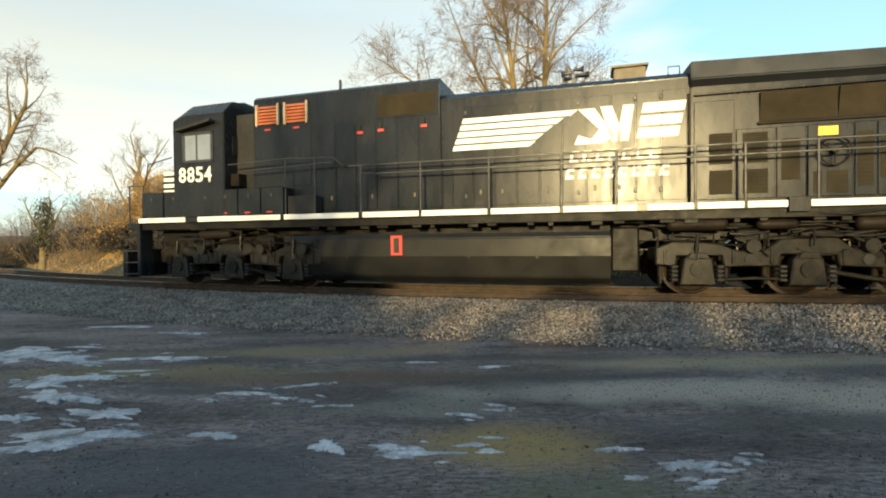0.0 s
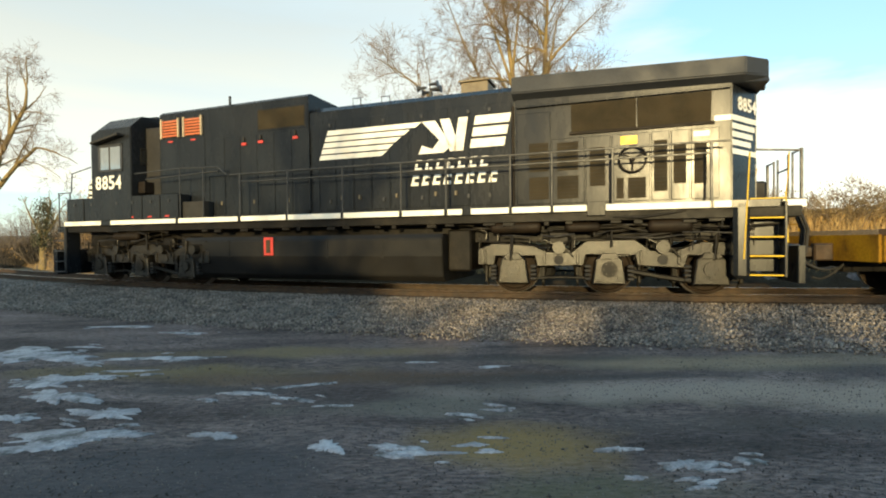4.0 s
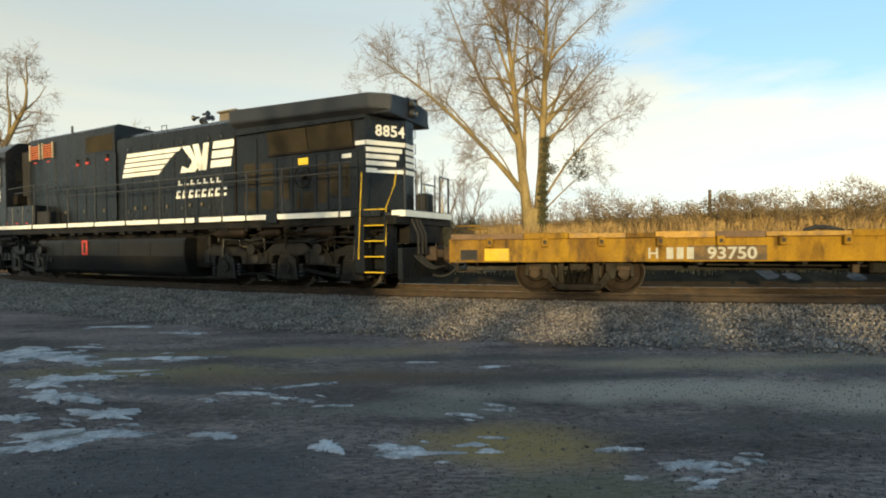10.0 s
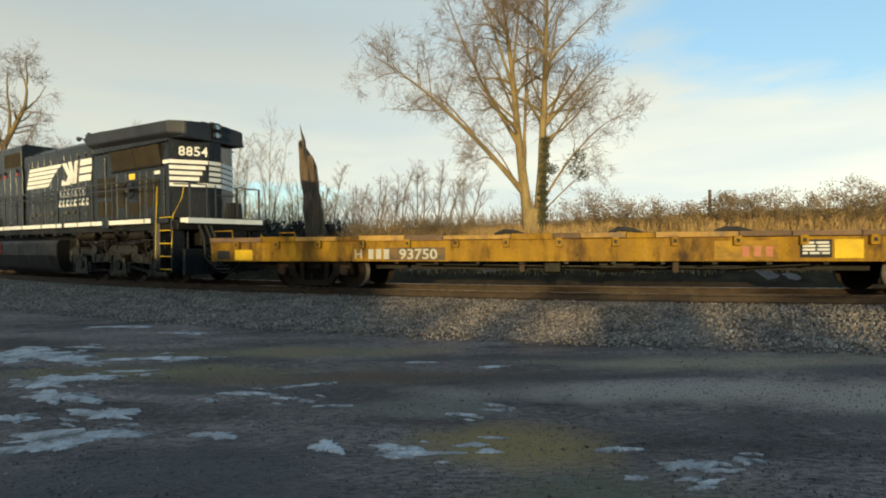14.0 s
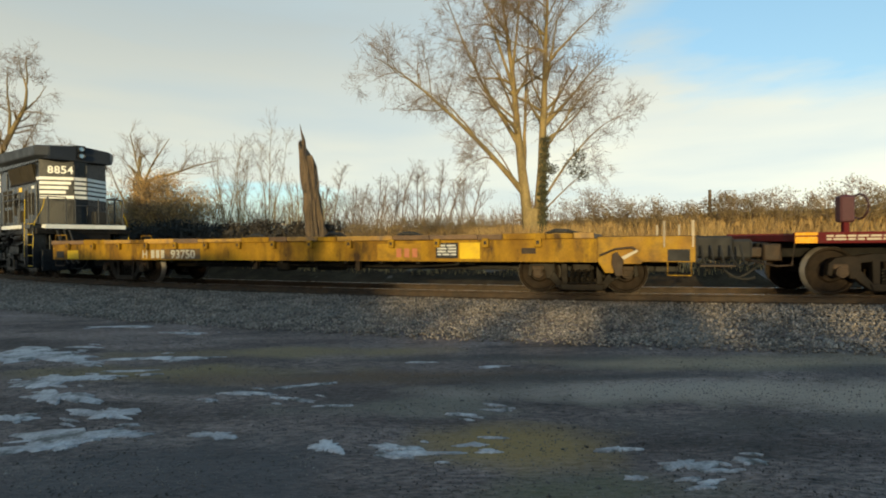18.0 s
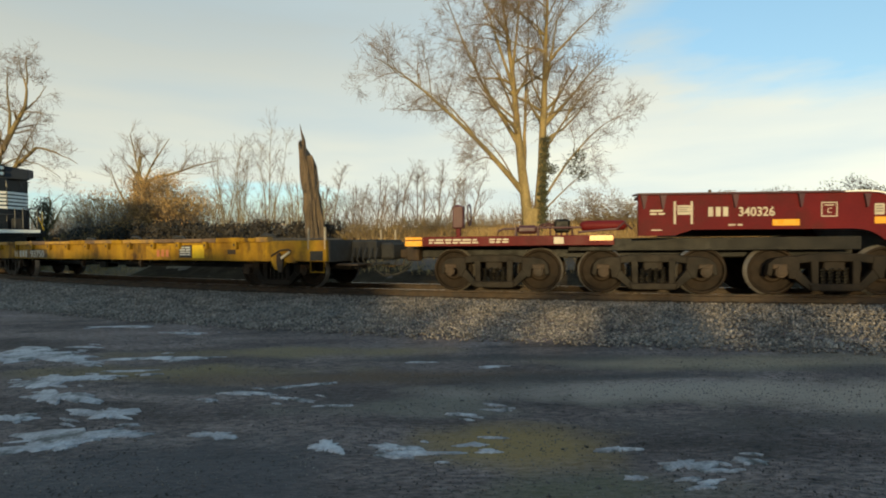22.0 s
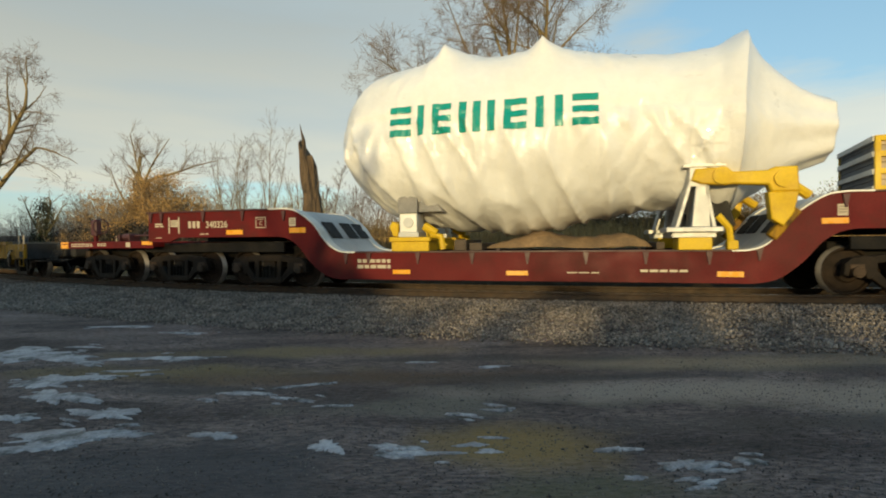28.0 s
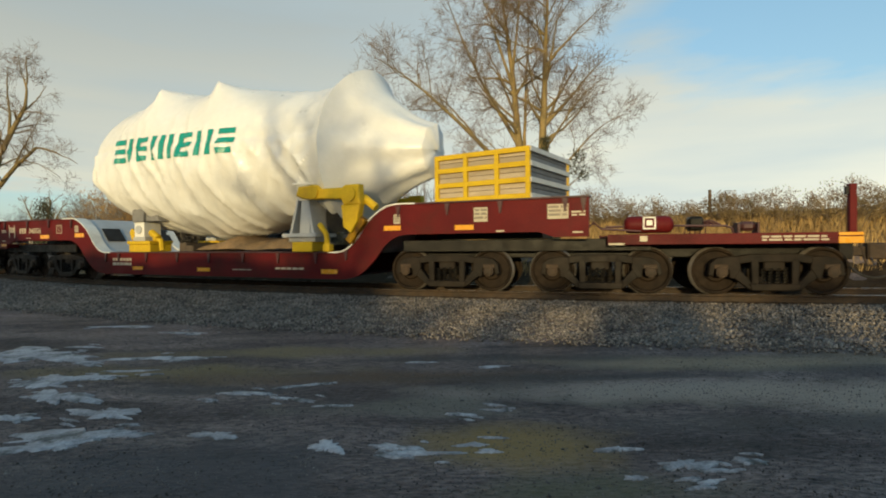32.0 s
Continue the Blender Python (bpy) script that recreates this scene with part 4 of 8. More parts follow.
# intakes, louvres and lamps on the equipment hood
for s in (-1, 1):
    for a, b in ((-5.86, -5.16), (-5.02, -4.32)):
        bm = bmesh.new()
        ya, yb = sorted((s * HW, s * (HW + 0.012)))
        box(bm, a, b, ya, yb, 4.2, 4.72)
        lv = part("louvre", bm, M["dark"], loco, "red slatted louvre with pale frame")
        for k in range(6):
            bm = bmesh.new()
            z = 4.225 + k * 0.082
            vs = [bm.verts.new(p) for p in ((a + 0.06, s * (HW + 0.05), z), (b - 0.06, s * (HW + 0.05), z), (b - 0.06, s * (HW + 0.012), z + 0.055), (a + 0.06, s * (HW + 0.012), z + 0.055))]
            bm.faces.new(vs)
            bm.faces.new([bm.verts.new(v.co + Vector((0, 0, -0.012))) for v in vs][::-1])
            part("slat", bm, M["red_louvre"], lv)
        for p in ((a, a + 0.06), (b - 0.06, b)):
            bm = bmesh.new()
            ya, yb = sorted((s * (HW + 0.01), s * (HW + 0.055)))
            box(bm, p[0], p[1], ya, yb, 4.18, 4.74)
            part("louvre_frame", bm, M["crate_wood"], lv)
both("intake_screen", (-2.42, -0.95, HW, HW + 0.02, 4.16, 4.68), M["mesh_screen"], "brown mesh air intake screen", 0.006)
both("intake_rim", (-2.47, -0.9, HW - 0.01, HW + 0.012, 4.11, 4.73), M["black"])
for x in (-5.6, -4.75):
    both("marker_plate", (x, x + 0.18, HW, HW + 0.03, 4.06, 4.1), M["red"], "small red plate", 0)
for x, z in ((-2.95, 3.78), (-2.4, 3.8), (-1.3, 3.83)):
    both("vent_tag", (x, x + 0.16, HW + 0.015, HW + 0.05, z, z + 0.07), M["red"], "small red and white tag", 0)
    both("vent_latch", (x + 0.05, x + 0.1, HW + 0.015, HW + 0.06, z + 0.1, z + 0.22), M["dark"], "", 0)
add("antenna", [(-3.52, -3.46, -0.9, -0.84, 4.94, 5.22)], M["rail_grey"])
add("roof_hatch", [(-5.9, -4.3, -0.6, 0.6, 4.96, 5.04)], M["roof_grey"])
hull("exhaust_stack", [(3.05, [(-0.36, 4.55), (-0.33, 4.98), (0.33, 4.98), (0.36, 4.55)]), (3.72, [(-0.36, 4.55), (-0.33, 4.98), (0.33, 4.98), (0.36, 4.55)])], M["stack_metal"], "boxy exhaust stack, its sides coloured tan as if sunlit")
add("stack_lip", [(3.0, 3.77, -0.38, -0.30, 4.98, 5.03), (3.0, 3.77, 0.30, 0.38, 4.98, 5.03), (3.0, 3.08, -0.30, 0.30, 4.98, 5.03), (3.69, 3.77, -0.30, 0.30, 4.98, 5.03)], M["stack_metal"], "flat rim of the exhaust stack", 0.006)
add("stack_mouth", [(3.08, 3.69, -0.30, 0.30, 4.975, 4.99)], M["dark"], "", 0)
add("horn_bracket", [(1.86, 2.5, -0.22, 0.0, 4.58, 4.66), (2.13, 2.23, -0.16, -0.06, 4.66, 4.92)], M["rail_grey"], "", 0.01)
for k, (dx, dy, dz, ln, d) in enumerate(((0.04, -0.18, 0.0, 0.30, 1), (0.02, 0.02, 0.04, 0.26, 1), (-0.02, -0.08, 0.16, 0.24, 1), (-0.04, -0.2, 0.05, 0.24, -1), (-0.04, 0.04, 0.0, 0.2, -1))):
    bm = bmesh.new()
    x0, y0, z0 = 2.18 + dx, -0.1 + dy, 4.93 + dz
    tube(bm, [(x0, y0, z0), (x0 + d * ln * 0.7, y0, z0), (x0 + d * ln, y0, z0)], [0.032, 0.045, 0.09], 10)
    part("horn", bm, M["rail_grey"], loco, "black air horn trumpet")
for x, h in ((0.35, 0.16), (1.15, 0.12), (4.1, 0.14)):
    bm = bmesh.new()
    tube(bm, [(x, -0.82, 4.56), (x, -0.82, 4.6 + h), (x + 0.22, -0.82, 4.6 + h), (x + 0.22, -0.82, 4.56)], 0.014, 5)
    part("lifting_eye", bm, M["rail_grey"], loco)

# cab and nose
CABZ = 4.5
def cab_sec(z1, zr):
    return [(-1.5, 1.85), (-1.5, z1), (-1.12, zr - 0.06), (-0.6, zr), (0.6, zr), (1.12, zr - 0.06), (1.5, z1), (1.5, 1.85)]
hull("cab", [(-8.12, cab_sec(4.38, 4.74)), (-7.8, cab_sec(CABZ, 4.92)), (-6.5, cab_sec(CABZ, 4.94))], M["black"], "black crew cab")
add("cab_roof_hatch", [(-7.35, -6.6, -0.55, 0.5, 4.9, 5.03)], M["roof_grey"], "", 0.04)
# solid block; the recess's shade is only its dark colour
add("cab_rear_locker", [(-6.5, -5.96, -1.0, 1.0, 1.85, 4.55)], M["dark"], "dark block standing for the shaded recess behind the cab")
for s in (-1, 1):
    bm = bmesh.new()
    ya, yb = sorted((s * 1.5, s * 1.525))
    for b in ((-7.8, -6.82, 3.98, 4.06), (-7.8, -6.82, 3.26, 3.33), (-7.8, -7.72, 3.26, 4.06), (-6.9, -6.82, 3.26, 4.06), (-7.36, -7.32, 3.3, 4.0)):
        box(bm, b[0], b[1], ya, yb, b[2], b[3], 0.006)
    w = part("cab_window", bm, M["rail_grey"], loco, "side window reflecting the sky")
    bm = bmesh.new()
    ya, yb = sorted((s * 1.502, s * 1.51))
    box(bm, -7.74, -6.86, ya, yb, 3.3, 4.0)
    part("pane", bm, M["mirror_glass"], w)
    bm = bmesh.new()
    prism(bm, [(-7.85, 4.12), (-6.75, 4.32), (-6.75, 4.26), (-7.85, 4.06)], s * 1.5, s * 1.72)
    bmesh.ops.recalc_face_normals(bm, faces=bm.faces)
    part("sunshade", bm, M["dark"], w)
    add("rear_window", [(-6.49, -6.47, min(s * 0.5, s * 1.2), max(s * 0.5, s * 1.2), 3.45, 3.95)], M["glass"], "", 0)
for s in (-1, 1):
    for k, digit in enumerate("8854"):
        a, step = (-7.93, 0.27) if s < 0 else (-6.88, -0.27)
        lettering("road_number_digit", digit, a + k * step, a + (k + 0.87) * step, 2.75, 3.15, s * 1.505, M["white"], loco, "white digit of the road number 8854", 0, 0.02)
add("cab_door_vent", [(-6.45, -6.2, -1.32, -1.0, 2.62, 2.95)], M["truck_metal"], "small grey vent")
hull("nose", [(-9.05, sec(0.95, 1.85, 3.2, 0.2)), (-8.1, sec(0.95, 1.85, 3.55, 0.2))], M["black"], "short black nose")
for k in range(4):
    z = 2.55 + 0.17 * k
    add("nose_stripe", [(-9.0, -8.5 + 0.08 * k, -0.957, -0.95, z, z + 0.1)], M["white"], "white nose stripe", 0)
for a, b in ((-9.22, -8.5), (-8.46, -7.8), (-7.34, -6.86), (-6.83, -6.13), (-6.1, -5.45), (-5.42, -4.78)):
    both("battery_box", (a, b, 1.05, 1.49, 1.845, 2.53), M["black"], "black equipment locker beside the cab", 0.015)
    both("locker_latch", ((a + b) / 2 - 0.03, (a + b) / 2 + 0.03, 1.49, 1.51, 2.3, 2.38), M["rail_grey"], "", 0)
for x in (-6.6, -5.9, -5.25):
    both("red_reflector", (x, x + 0.16, 1.49, 1.497, 1.9, 1.94), M["red"], "small red reflector", 0)
# no well is cut: a dark block gives its shade
both("step_well", (-4.7, -3.95, 1.05, 1.4, 1.845, 2.3), M["dark"], "dark block standing for a shaded step well", 0.01)

# marks on the hood: bars, a prancing shape and blocks of the size of the railroad's name
def mark(name, shapes, y, label, mat=None):
    for s in (-1, 1):
        bm = bmesh.new()
        for sh in shapes:
            prism(bm, sh, s * y, s * (y + 0.004))
        bmesh.ops.recalc_face_normals(bm, faces=bm.faces)
        part(name, bm, mat or M["white"], loco, label)
SL = 0.28
for k in range(5):
    z1 = 3.96 - k * 0.153
    z0 = z1 - 0.118
    e = (2.28, 1.98, 1.75, 1.55, 1.38)[k]
    mark("speed_bar", [[(-0.28 - (3.96 - z1) * SL * 1.3, z1), (e, z1), (e - 0.16, z0), (-0.28 - (3.96 - z0) * SL * 1.3, z0)]], 0.996, "white slanted bar of the emblem")
mark("emblem_wedge", [[(2.28, 3.96), (2.62, 3.96), (3.02, 3.35), (2.82, 3.2), (2.2, 3.2), (2.28, 3.4), (2.55, 3.3), (2.72, 3.5)]], 0.996, "white wedge of the emblem")
mark("emblem_block", [[(2.74, 3.98), (2.98, 3.98), (3.14, 3.5), (3.14, 3.22), (2.98, 3.22)]], 0.996, "white block of the emblem")
mark("emblem_block", [[(3.2, 3.98), (3.42, 3.98), (3.3, 3.22), (3.06, 3.22)]], 0.996, "white block of the emblem")
for k, (a, b) in enumerate(((0.28, 0.0), (0.0, 0.0), (-0.04, 0.28))):
    z1 = 3.98 - k * 0.26
    mark("emblem_bar", [[(3.6 - k * 0.05, z1), (4.42 - k * 0.06, z1), (4.38 - k * 0.06, z1 - 0.2), (3.56 - k * 0.05, z1 - 0.2)]], 0.996, "white bar of the emblem")
for row, (x0, x1, z0, z1, n) in enumerate(((2.08, 3.95, 2.8, 3.06, 7), (1.99, 4.16, 2.46, 2.70, 8))):
    w = (x1 - x0) / n
    for k in range(n):
        a = x0 + k * w
        mark("name_block", [[(a + 0.06, z1), (a + w * 0.36, z1), (a + w * 0.30, z0), (a, z0)], [(a + w * 0.36, z1), (a + w * 0.78, z1), (a + w * 0.77, z1 - 0.07), (a + w * 0.345, z1 - 0.07)],
                            [(a + w * 0.32, z0 + 0.08), (a + w * 0.72, z0 + 0.08), (a + w * 0.70, z0), (a + w * 0.30, z0)]], 0.996, "white slanted block of the name")

# hood end: number, stripes, lamps
add("end_face", [(9.28, 9.31, -0.2, 0.2, 1.85, 4.2)], M["black"], "black end of the hood", 0.004)
RT = Matrix(((0.5775, -0.8164, 0, 8.722), (0.8164, 0.5775, 0, -1.022), (0, 0, 1, 0), (0, 0, 0, 1)))   # the slanting end panel
for k, digit in enumerate("8854"):
    lettering("road_number_digit", digit, 0.24 + k * 0.194, 0.24 + (k + 0.87) * 0.194, 3.64, 3.91, -0.004, M["white"], loco, "white digit of the road number 8854", 0, 0.02, 1.0, RT)
for z, b in ((3.42, 1.0), (3.26, 0.92), (3.10, 0.84), (2.94, 0.76), (2.77, 1.0)):
    bm = bmesh.new()
    box(bm, 0.0, b, -0.008, -0.001, z, z + 0.105, 0, RT)
    part("end_stripe", bm, M["white"], loco, "white stripe on the hood end")
both("side_stripe", (8.42, 8.71, HW, HW + 0.006, 3.42, 3.52), M["white"], "white stripe at the hood corner", 0)
LT = Matrix(((0.5775, -0.8164, 0, 8.722), (-0.8164, -0.5775, 0, 1.022), (0, 0, 1, 0), (0, 0, 0, 1)))   # the same panel on the far side
for z in (3.42, 3.26, 3.10, 2.94, 2.77):
    add("end_stripe", [(9.31, 9.316, -0.19, 0.19, z, z + 0.105)], M["white"], "white stripe on the hood end", 0)
    bm = bmesh.new()
    box(bm, 0.0, 1.0, -0.008, -0.001, z, z + 0.105, 0, LT)
    bmesh.ops.recalc_face_normals(bm, faces=bm.faces)
    part("end_stripe", bm, M["white"], loco, "white stripe on the hood end")
for z in (2.2, 2.95, 3.3, 3.7):
    bm = bmesh.new()
    tube(bm, [(9.31, 0.16, z), (9.38, 0.16, z), (9.38, 0.16, z + 0.26), (9.31, 0.16, z + 0.26)], 0.012, 5)
    part("grab_iron", bm, M["rail_grey"], loco)
add("lamp_column", [(9.3, 9.36, -0.16, 0.16, 4.14, 4.66)], M["black"], "", 0.02)
for z in (4.28, 4.52):
    bm = bmesh.new()
    lathe_x(bm, [(0, 0.095), (0.06, 0.1), (0.16, 0.1), (0.16, 0.09), (0.10, 0.06)], 18)
    bmesh.ops.transform(bm, matrix=Matrix.Translation((9.34, 0.0, z)) @ Matrix.Rotation(-math.pi / 2, 4, "Z"), verts=bm.verts)
    hl = part("headlight", bm, M["rail_grey"], loco, "round headlight")
    bm = bmesh.new()
    lathe_x(bm, [(0.1, 0.075), (0.12, 0.08)], 16)
    bmesh.ops.transform(bm, matrix=Matrix.Translation((9.34, 0.0, z)) @ Matrix.Rotation(-math.pi / 2, 4, "Z"), verts=bm.verts)
    part("lens", bm, M["mirror_glass"], hl)
bm = bmesh.new()
for a, b in (((-0.2, 4.6), (-0.2, 4.7)), ((0.15, 4.6), (0.15, 4.7)), ((-0.2, 4.7), (0.15, 4.7))):
    cyl(bm, (9.0, *a), (9.0, *b), 0.012, None, 5)
part("roof_grab", bm, M["rail_grey"], loco)

# handrails
def railing(name, lines, parent, mat, r=0.02):
    bm = bmesh.new()
    for ln in lines:
        tube(bm, ln, r, 6)
    return part(name, bm, mat, parent)
for s in (-1, 1):
    y = s * 1.46
    for x in (-2.67, -1.18, 0.40, 1.94, 3.04, 4.49, 5.36, 6.55, 8.3):
        railing("handrail_post", [[(x, y, 1.75), (x, y, 2.95)]], loco, M["rail_grey"], 0.026)
    railing("handrail", [[(-3.0, y, 2.95), (8.62, y, 2.95)], [(-2.7, y, 2.76), (-2.2, y, 2.74), (8.3, y, 2.74)]], loco, M["rail_grey"])
    railing("cab_handrail", [[(-6.4, y, 3.16), (-4.6, y, 3.22), (-4.2, y, 3.2), (-3.4, y, 3.18), (-3.1, y, 2.95)], [(-6.0, y, 2.98), (-4.6, y, 3.02), (-3.8, y, 3.06), (-3.4, y, 3.06)], [(-4.72, y, 1.85), (-4.72, y, 3.22)], [(-3.9, y, 1.85), (-3.9, y, 3.18)]], loco, M["rail_grey"], 0.018)
    railing("front_handrail", [[(-9.9, s * 1.3, 2.75), (-9.3, s * 1.3, 2.75), (-9.0, y, 3.3), (-8.2, y, 3.45)], [(-9.85, s * 1.3, 1.6), (-9.85, s * 1.3, 2.75)], [(-9.35, s * 1.3, 1.8), (-9.35, s * 1.3, 2.75)]], loco, M["rail_grey"], 0.018)
    railing("grab_rail", [[(8.82, s * 1.5, 0.75), (8.86, s * 1.5, 1.5), (8.92, s * 1.48, 2.7)]], loco, M["bright_yellow"], 0.013)
    railing("grab_rail", [[(9.52, s * 1.46, 1.05), (9.5, s * 1.4, 1.9), (9.6, s * 1.2, 2.4), (9.62, s * 1.15, 2.72)]], loco, M["bright_yellow"], 0.013)
    # end steps
    bm = bmesh.new()
    box(bm, 8.66, 8.93, min(s * 1.02, s * 1.5), max(s * 1.02, s * 1.5), 0.38, 1.84, 0.07)
    part("step_side", bm, M["black"], loco, "dark side plate of the end steps")
    bm = bmesh.new()
    box(bm, 9.47, 9.52, min(s * 1.1, s * 1.46), max(s * 1.1, s * 1.46), 0.42, 1.8, 0.01)
    box(bm, 8.9, 9.5, min(s * 0.95, s * 1.0), max(s * 0.95, s * 1.0), 0.5, 1.8, 0.01)
    part("step_side", bm, M["black"], loco, "dark back plate of the end steps")
    for k in range(5):
        z = 0.44 + k * 0.35
        bm = bmesh.new()
        box(bm, 8.93, 9.48, min(s * 1.02, s * 1.42), max(s * 1.02, s * 1.42), z, z + 0.03, 0.006)
        st = part("step", bm, M["dark"], loco)
        bm = bmesh.new()
        box(bm, 8.93, 9.48, min(s * 1.42, s * 1.44), max(s * 1.42, s * 1.44), z + 0.002, z + 0.03, 0.004)
        part("step_nosing", bm, M["bright_yellow"], st, "yellow step edge")
    for xs, zs in ((-9.95, 0.3), (-9.95, 0.62), (-9.95, 0.94), (-9.95, 1.26)):
        both_bm = bmesh.new()
        box(both_bm, xs, xs + 0.5, min(s * 1.0, s * 1.42), max(s * 1.0, s * 1.42), zs, zs + 0.03, 0.006)
        part("front_step", both_bm, M["rail_grey"], loco)
    bm = bmesh.new()
    box(bm, -9.46, -9.35, min(s * 1.0, s * 1.45), max(s * 1.0, s * 1.45), 0.28, 1.8, 0.02)
    part("front_step_side", bm, M["black"], loco)
# end platforms, pilots and their rails
add("end_platform", [(9.05, 9.86, -1.2, 1.2, 1.7, 1.86)], M["black"])
add("end_stripe_plate", [(9.86, 9.872, -1.2, 1.2, 1.70, 1.84)], M["white"], "white strip on the end platform", 0)
both("end_stripe_side", (9.52, 9.86, 1.2, 1.21, 1.70, 1.84), M["white"], "white strip on the end platform", 0)
add("pilot", [(9.72, 9.84, -1.3, 1.3, 0.3, 1.0)], M["black"], "black end plough plate")
add("front_pilot", [(-10.02, -9.85, -1.4, 1.4, 0.22, 1.0)], M["black"], "black front plough plate")
add("front_platform", [(-9.95, -9.3, -1.3, 1.3, 1.55, 1.72)], M["black"])
for y in (-1.12, -0.62, -0.35, 0.35, 0.62, 1.12):
    railing("end_post", [[(9.82, y, 1.8), (9.82, y, 2.78)]], loco, M["rail_grey"], 0.03 if abs(y) > 1 else 0.02)
for ln in ([(9.82, -1.12, 2.76), (9.82, -0.62, 2.76)], [(9.82, 0.62, 2.76), (9.82, 1.12, 2.76)], [(9.1, -1.12, 2.8), (9.82, -1.12, 2.74)], [(9.82, -0.35, 2.5), (9.82, 0.35, 2.5)]):
    railing("end_rail", [ln], loco, M["rail_grey"], 0.02)
add("brake_stand", [(9.3, 9.62, 0.3, 0.7, 1.86, 2.35)], M["dark"], "", 0.05)
coupler(loco, 9.8, 1)
coupler(loco, -9.95, -1)
for y in (-0.75, -0.6, -0.45, 0.5, 0.65):
    hose(loco, 9.84, 1, y, 0.95)
for y in (-0.9, -0.7, -0.55):
    bm = bmesh.new()
    tube(bm, [(9.86, y, 1.65), (10.0, y + 0.05, 1.3), (9.98, y + 0.1, 0.85)], 0.03, 6)
    part("mu_cable", bm, M["dark"], loco)

# fuel tank and gear under the frame
tank_sec = [(-1.18, 0.2), (-1.36, 0.34), (-1.45, 0.8), (-1.45, 1.2), (-1.38, 1.31), (1.38, 1.31), (1.45, 1.2), (1.45, 0.8), (1.36, 0.34), (1.18, 0.2)]
hull("fuel_tank", [(-4.62, tank_sec), (2.92, tank_sec)], M["tank"], "long black fuel tank")
for x in (-3.1, -0.1, 1.4):
    both("tank_strap", (x, x + 0.05, 1.45, 1.457, 0.75, 1.22), M["tank"], "", 0)
both("fuel_gauge", (-1.93, -1.64, 1.45, 1.475, 0.82, 1.28), M["red"], "red framed fuel gauge", 0.006)
both("gauge_glass", (-1.85, -1.72, 1.476, 1.484, 0.88, 1.22), M["rust"], "", 0)
add("tank_end", [(2.94, 3.5, -1.1, 1.1, 0.45, 1.4)], M["underframe"], "black valve box", 0.04)
add("tank_end", [(-5.0, -4.64, -1.2, 1.2, 0.4, 1.35)], M["underframe"], "black valve box", 0.04)
rp = random.Random(3)
for s in (-1, 1):
    for k in range(52):
        x0 = rp.uniform(3.0, 8.2) if k < 34 else rp.uniform(-8.8, -5.2)
        z = rp.uniform(1.16, 1.62)
        ln = rp.uniform(0.3, 1.5)
        y = s * rp.uniform(1.0, 1.4)
        bm = bmesh.new()
        pts = [(x0, y, z), (x0 + ln * 0.4, y + s * rp.uniform(-0.04, 0.06), z + rp.uniform(-0.03, 0.03)), (x0 + ln, y, z + rp.uniform(-0.12, 0.12))]
        if rp.random() < 0.4:
            pts.append((x0 + ln, y, z - 0.25))
        tube(bm, pts, rp.uniform(0.012, 0.036), 7)
        part("pipe", bm, M["loco_truck"] if rp.random() < 0.45 else M["underframe"], loco)
    for x, r, ln, z in ((4.0, 0.13, 1.1, 1.42), (5.6, 0.1, 0.7, 1.4), (7.2, 0.14, 0.8, 1.4), (-7.5, 0.12, 1.0, 1.38)):
        bm = bmesh.new()
        lathe_x(bm, [(0, r * 0.5), (0.04, r * 0.9), (0.1, r), (ln - 0.1, r), (ln - 0.04, r * 0.9), (ln, r * 0.5)], 14)
        bmesh.ops.transform(bm, matrix=Matrix.Translation((x, s * 1.25, z)) @ Matrix.Rotation(-math.pi / 2, 4, "Z"), verts=bm.verts)
        part("air_reservoir", bm, M["truck_metal"], loco, "grey air cylinder under the frame", True)
    for k in range(30):
        x = -4.5 + k * 0.44
        if k % 3:
            bm = bmesh.new()
            z = 1.44 + 0.02 * (k % 2)
            box(bm, x, x + rp.uniform(0.1, 0.3), min(s * 1.3, s * 1.4), max(s * 1.3, s * 1.4), z, z + rp.uniform(0.06, 0.14), 0.01)
            part("bracket", bm, M["underframe"], loco)

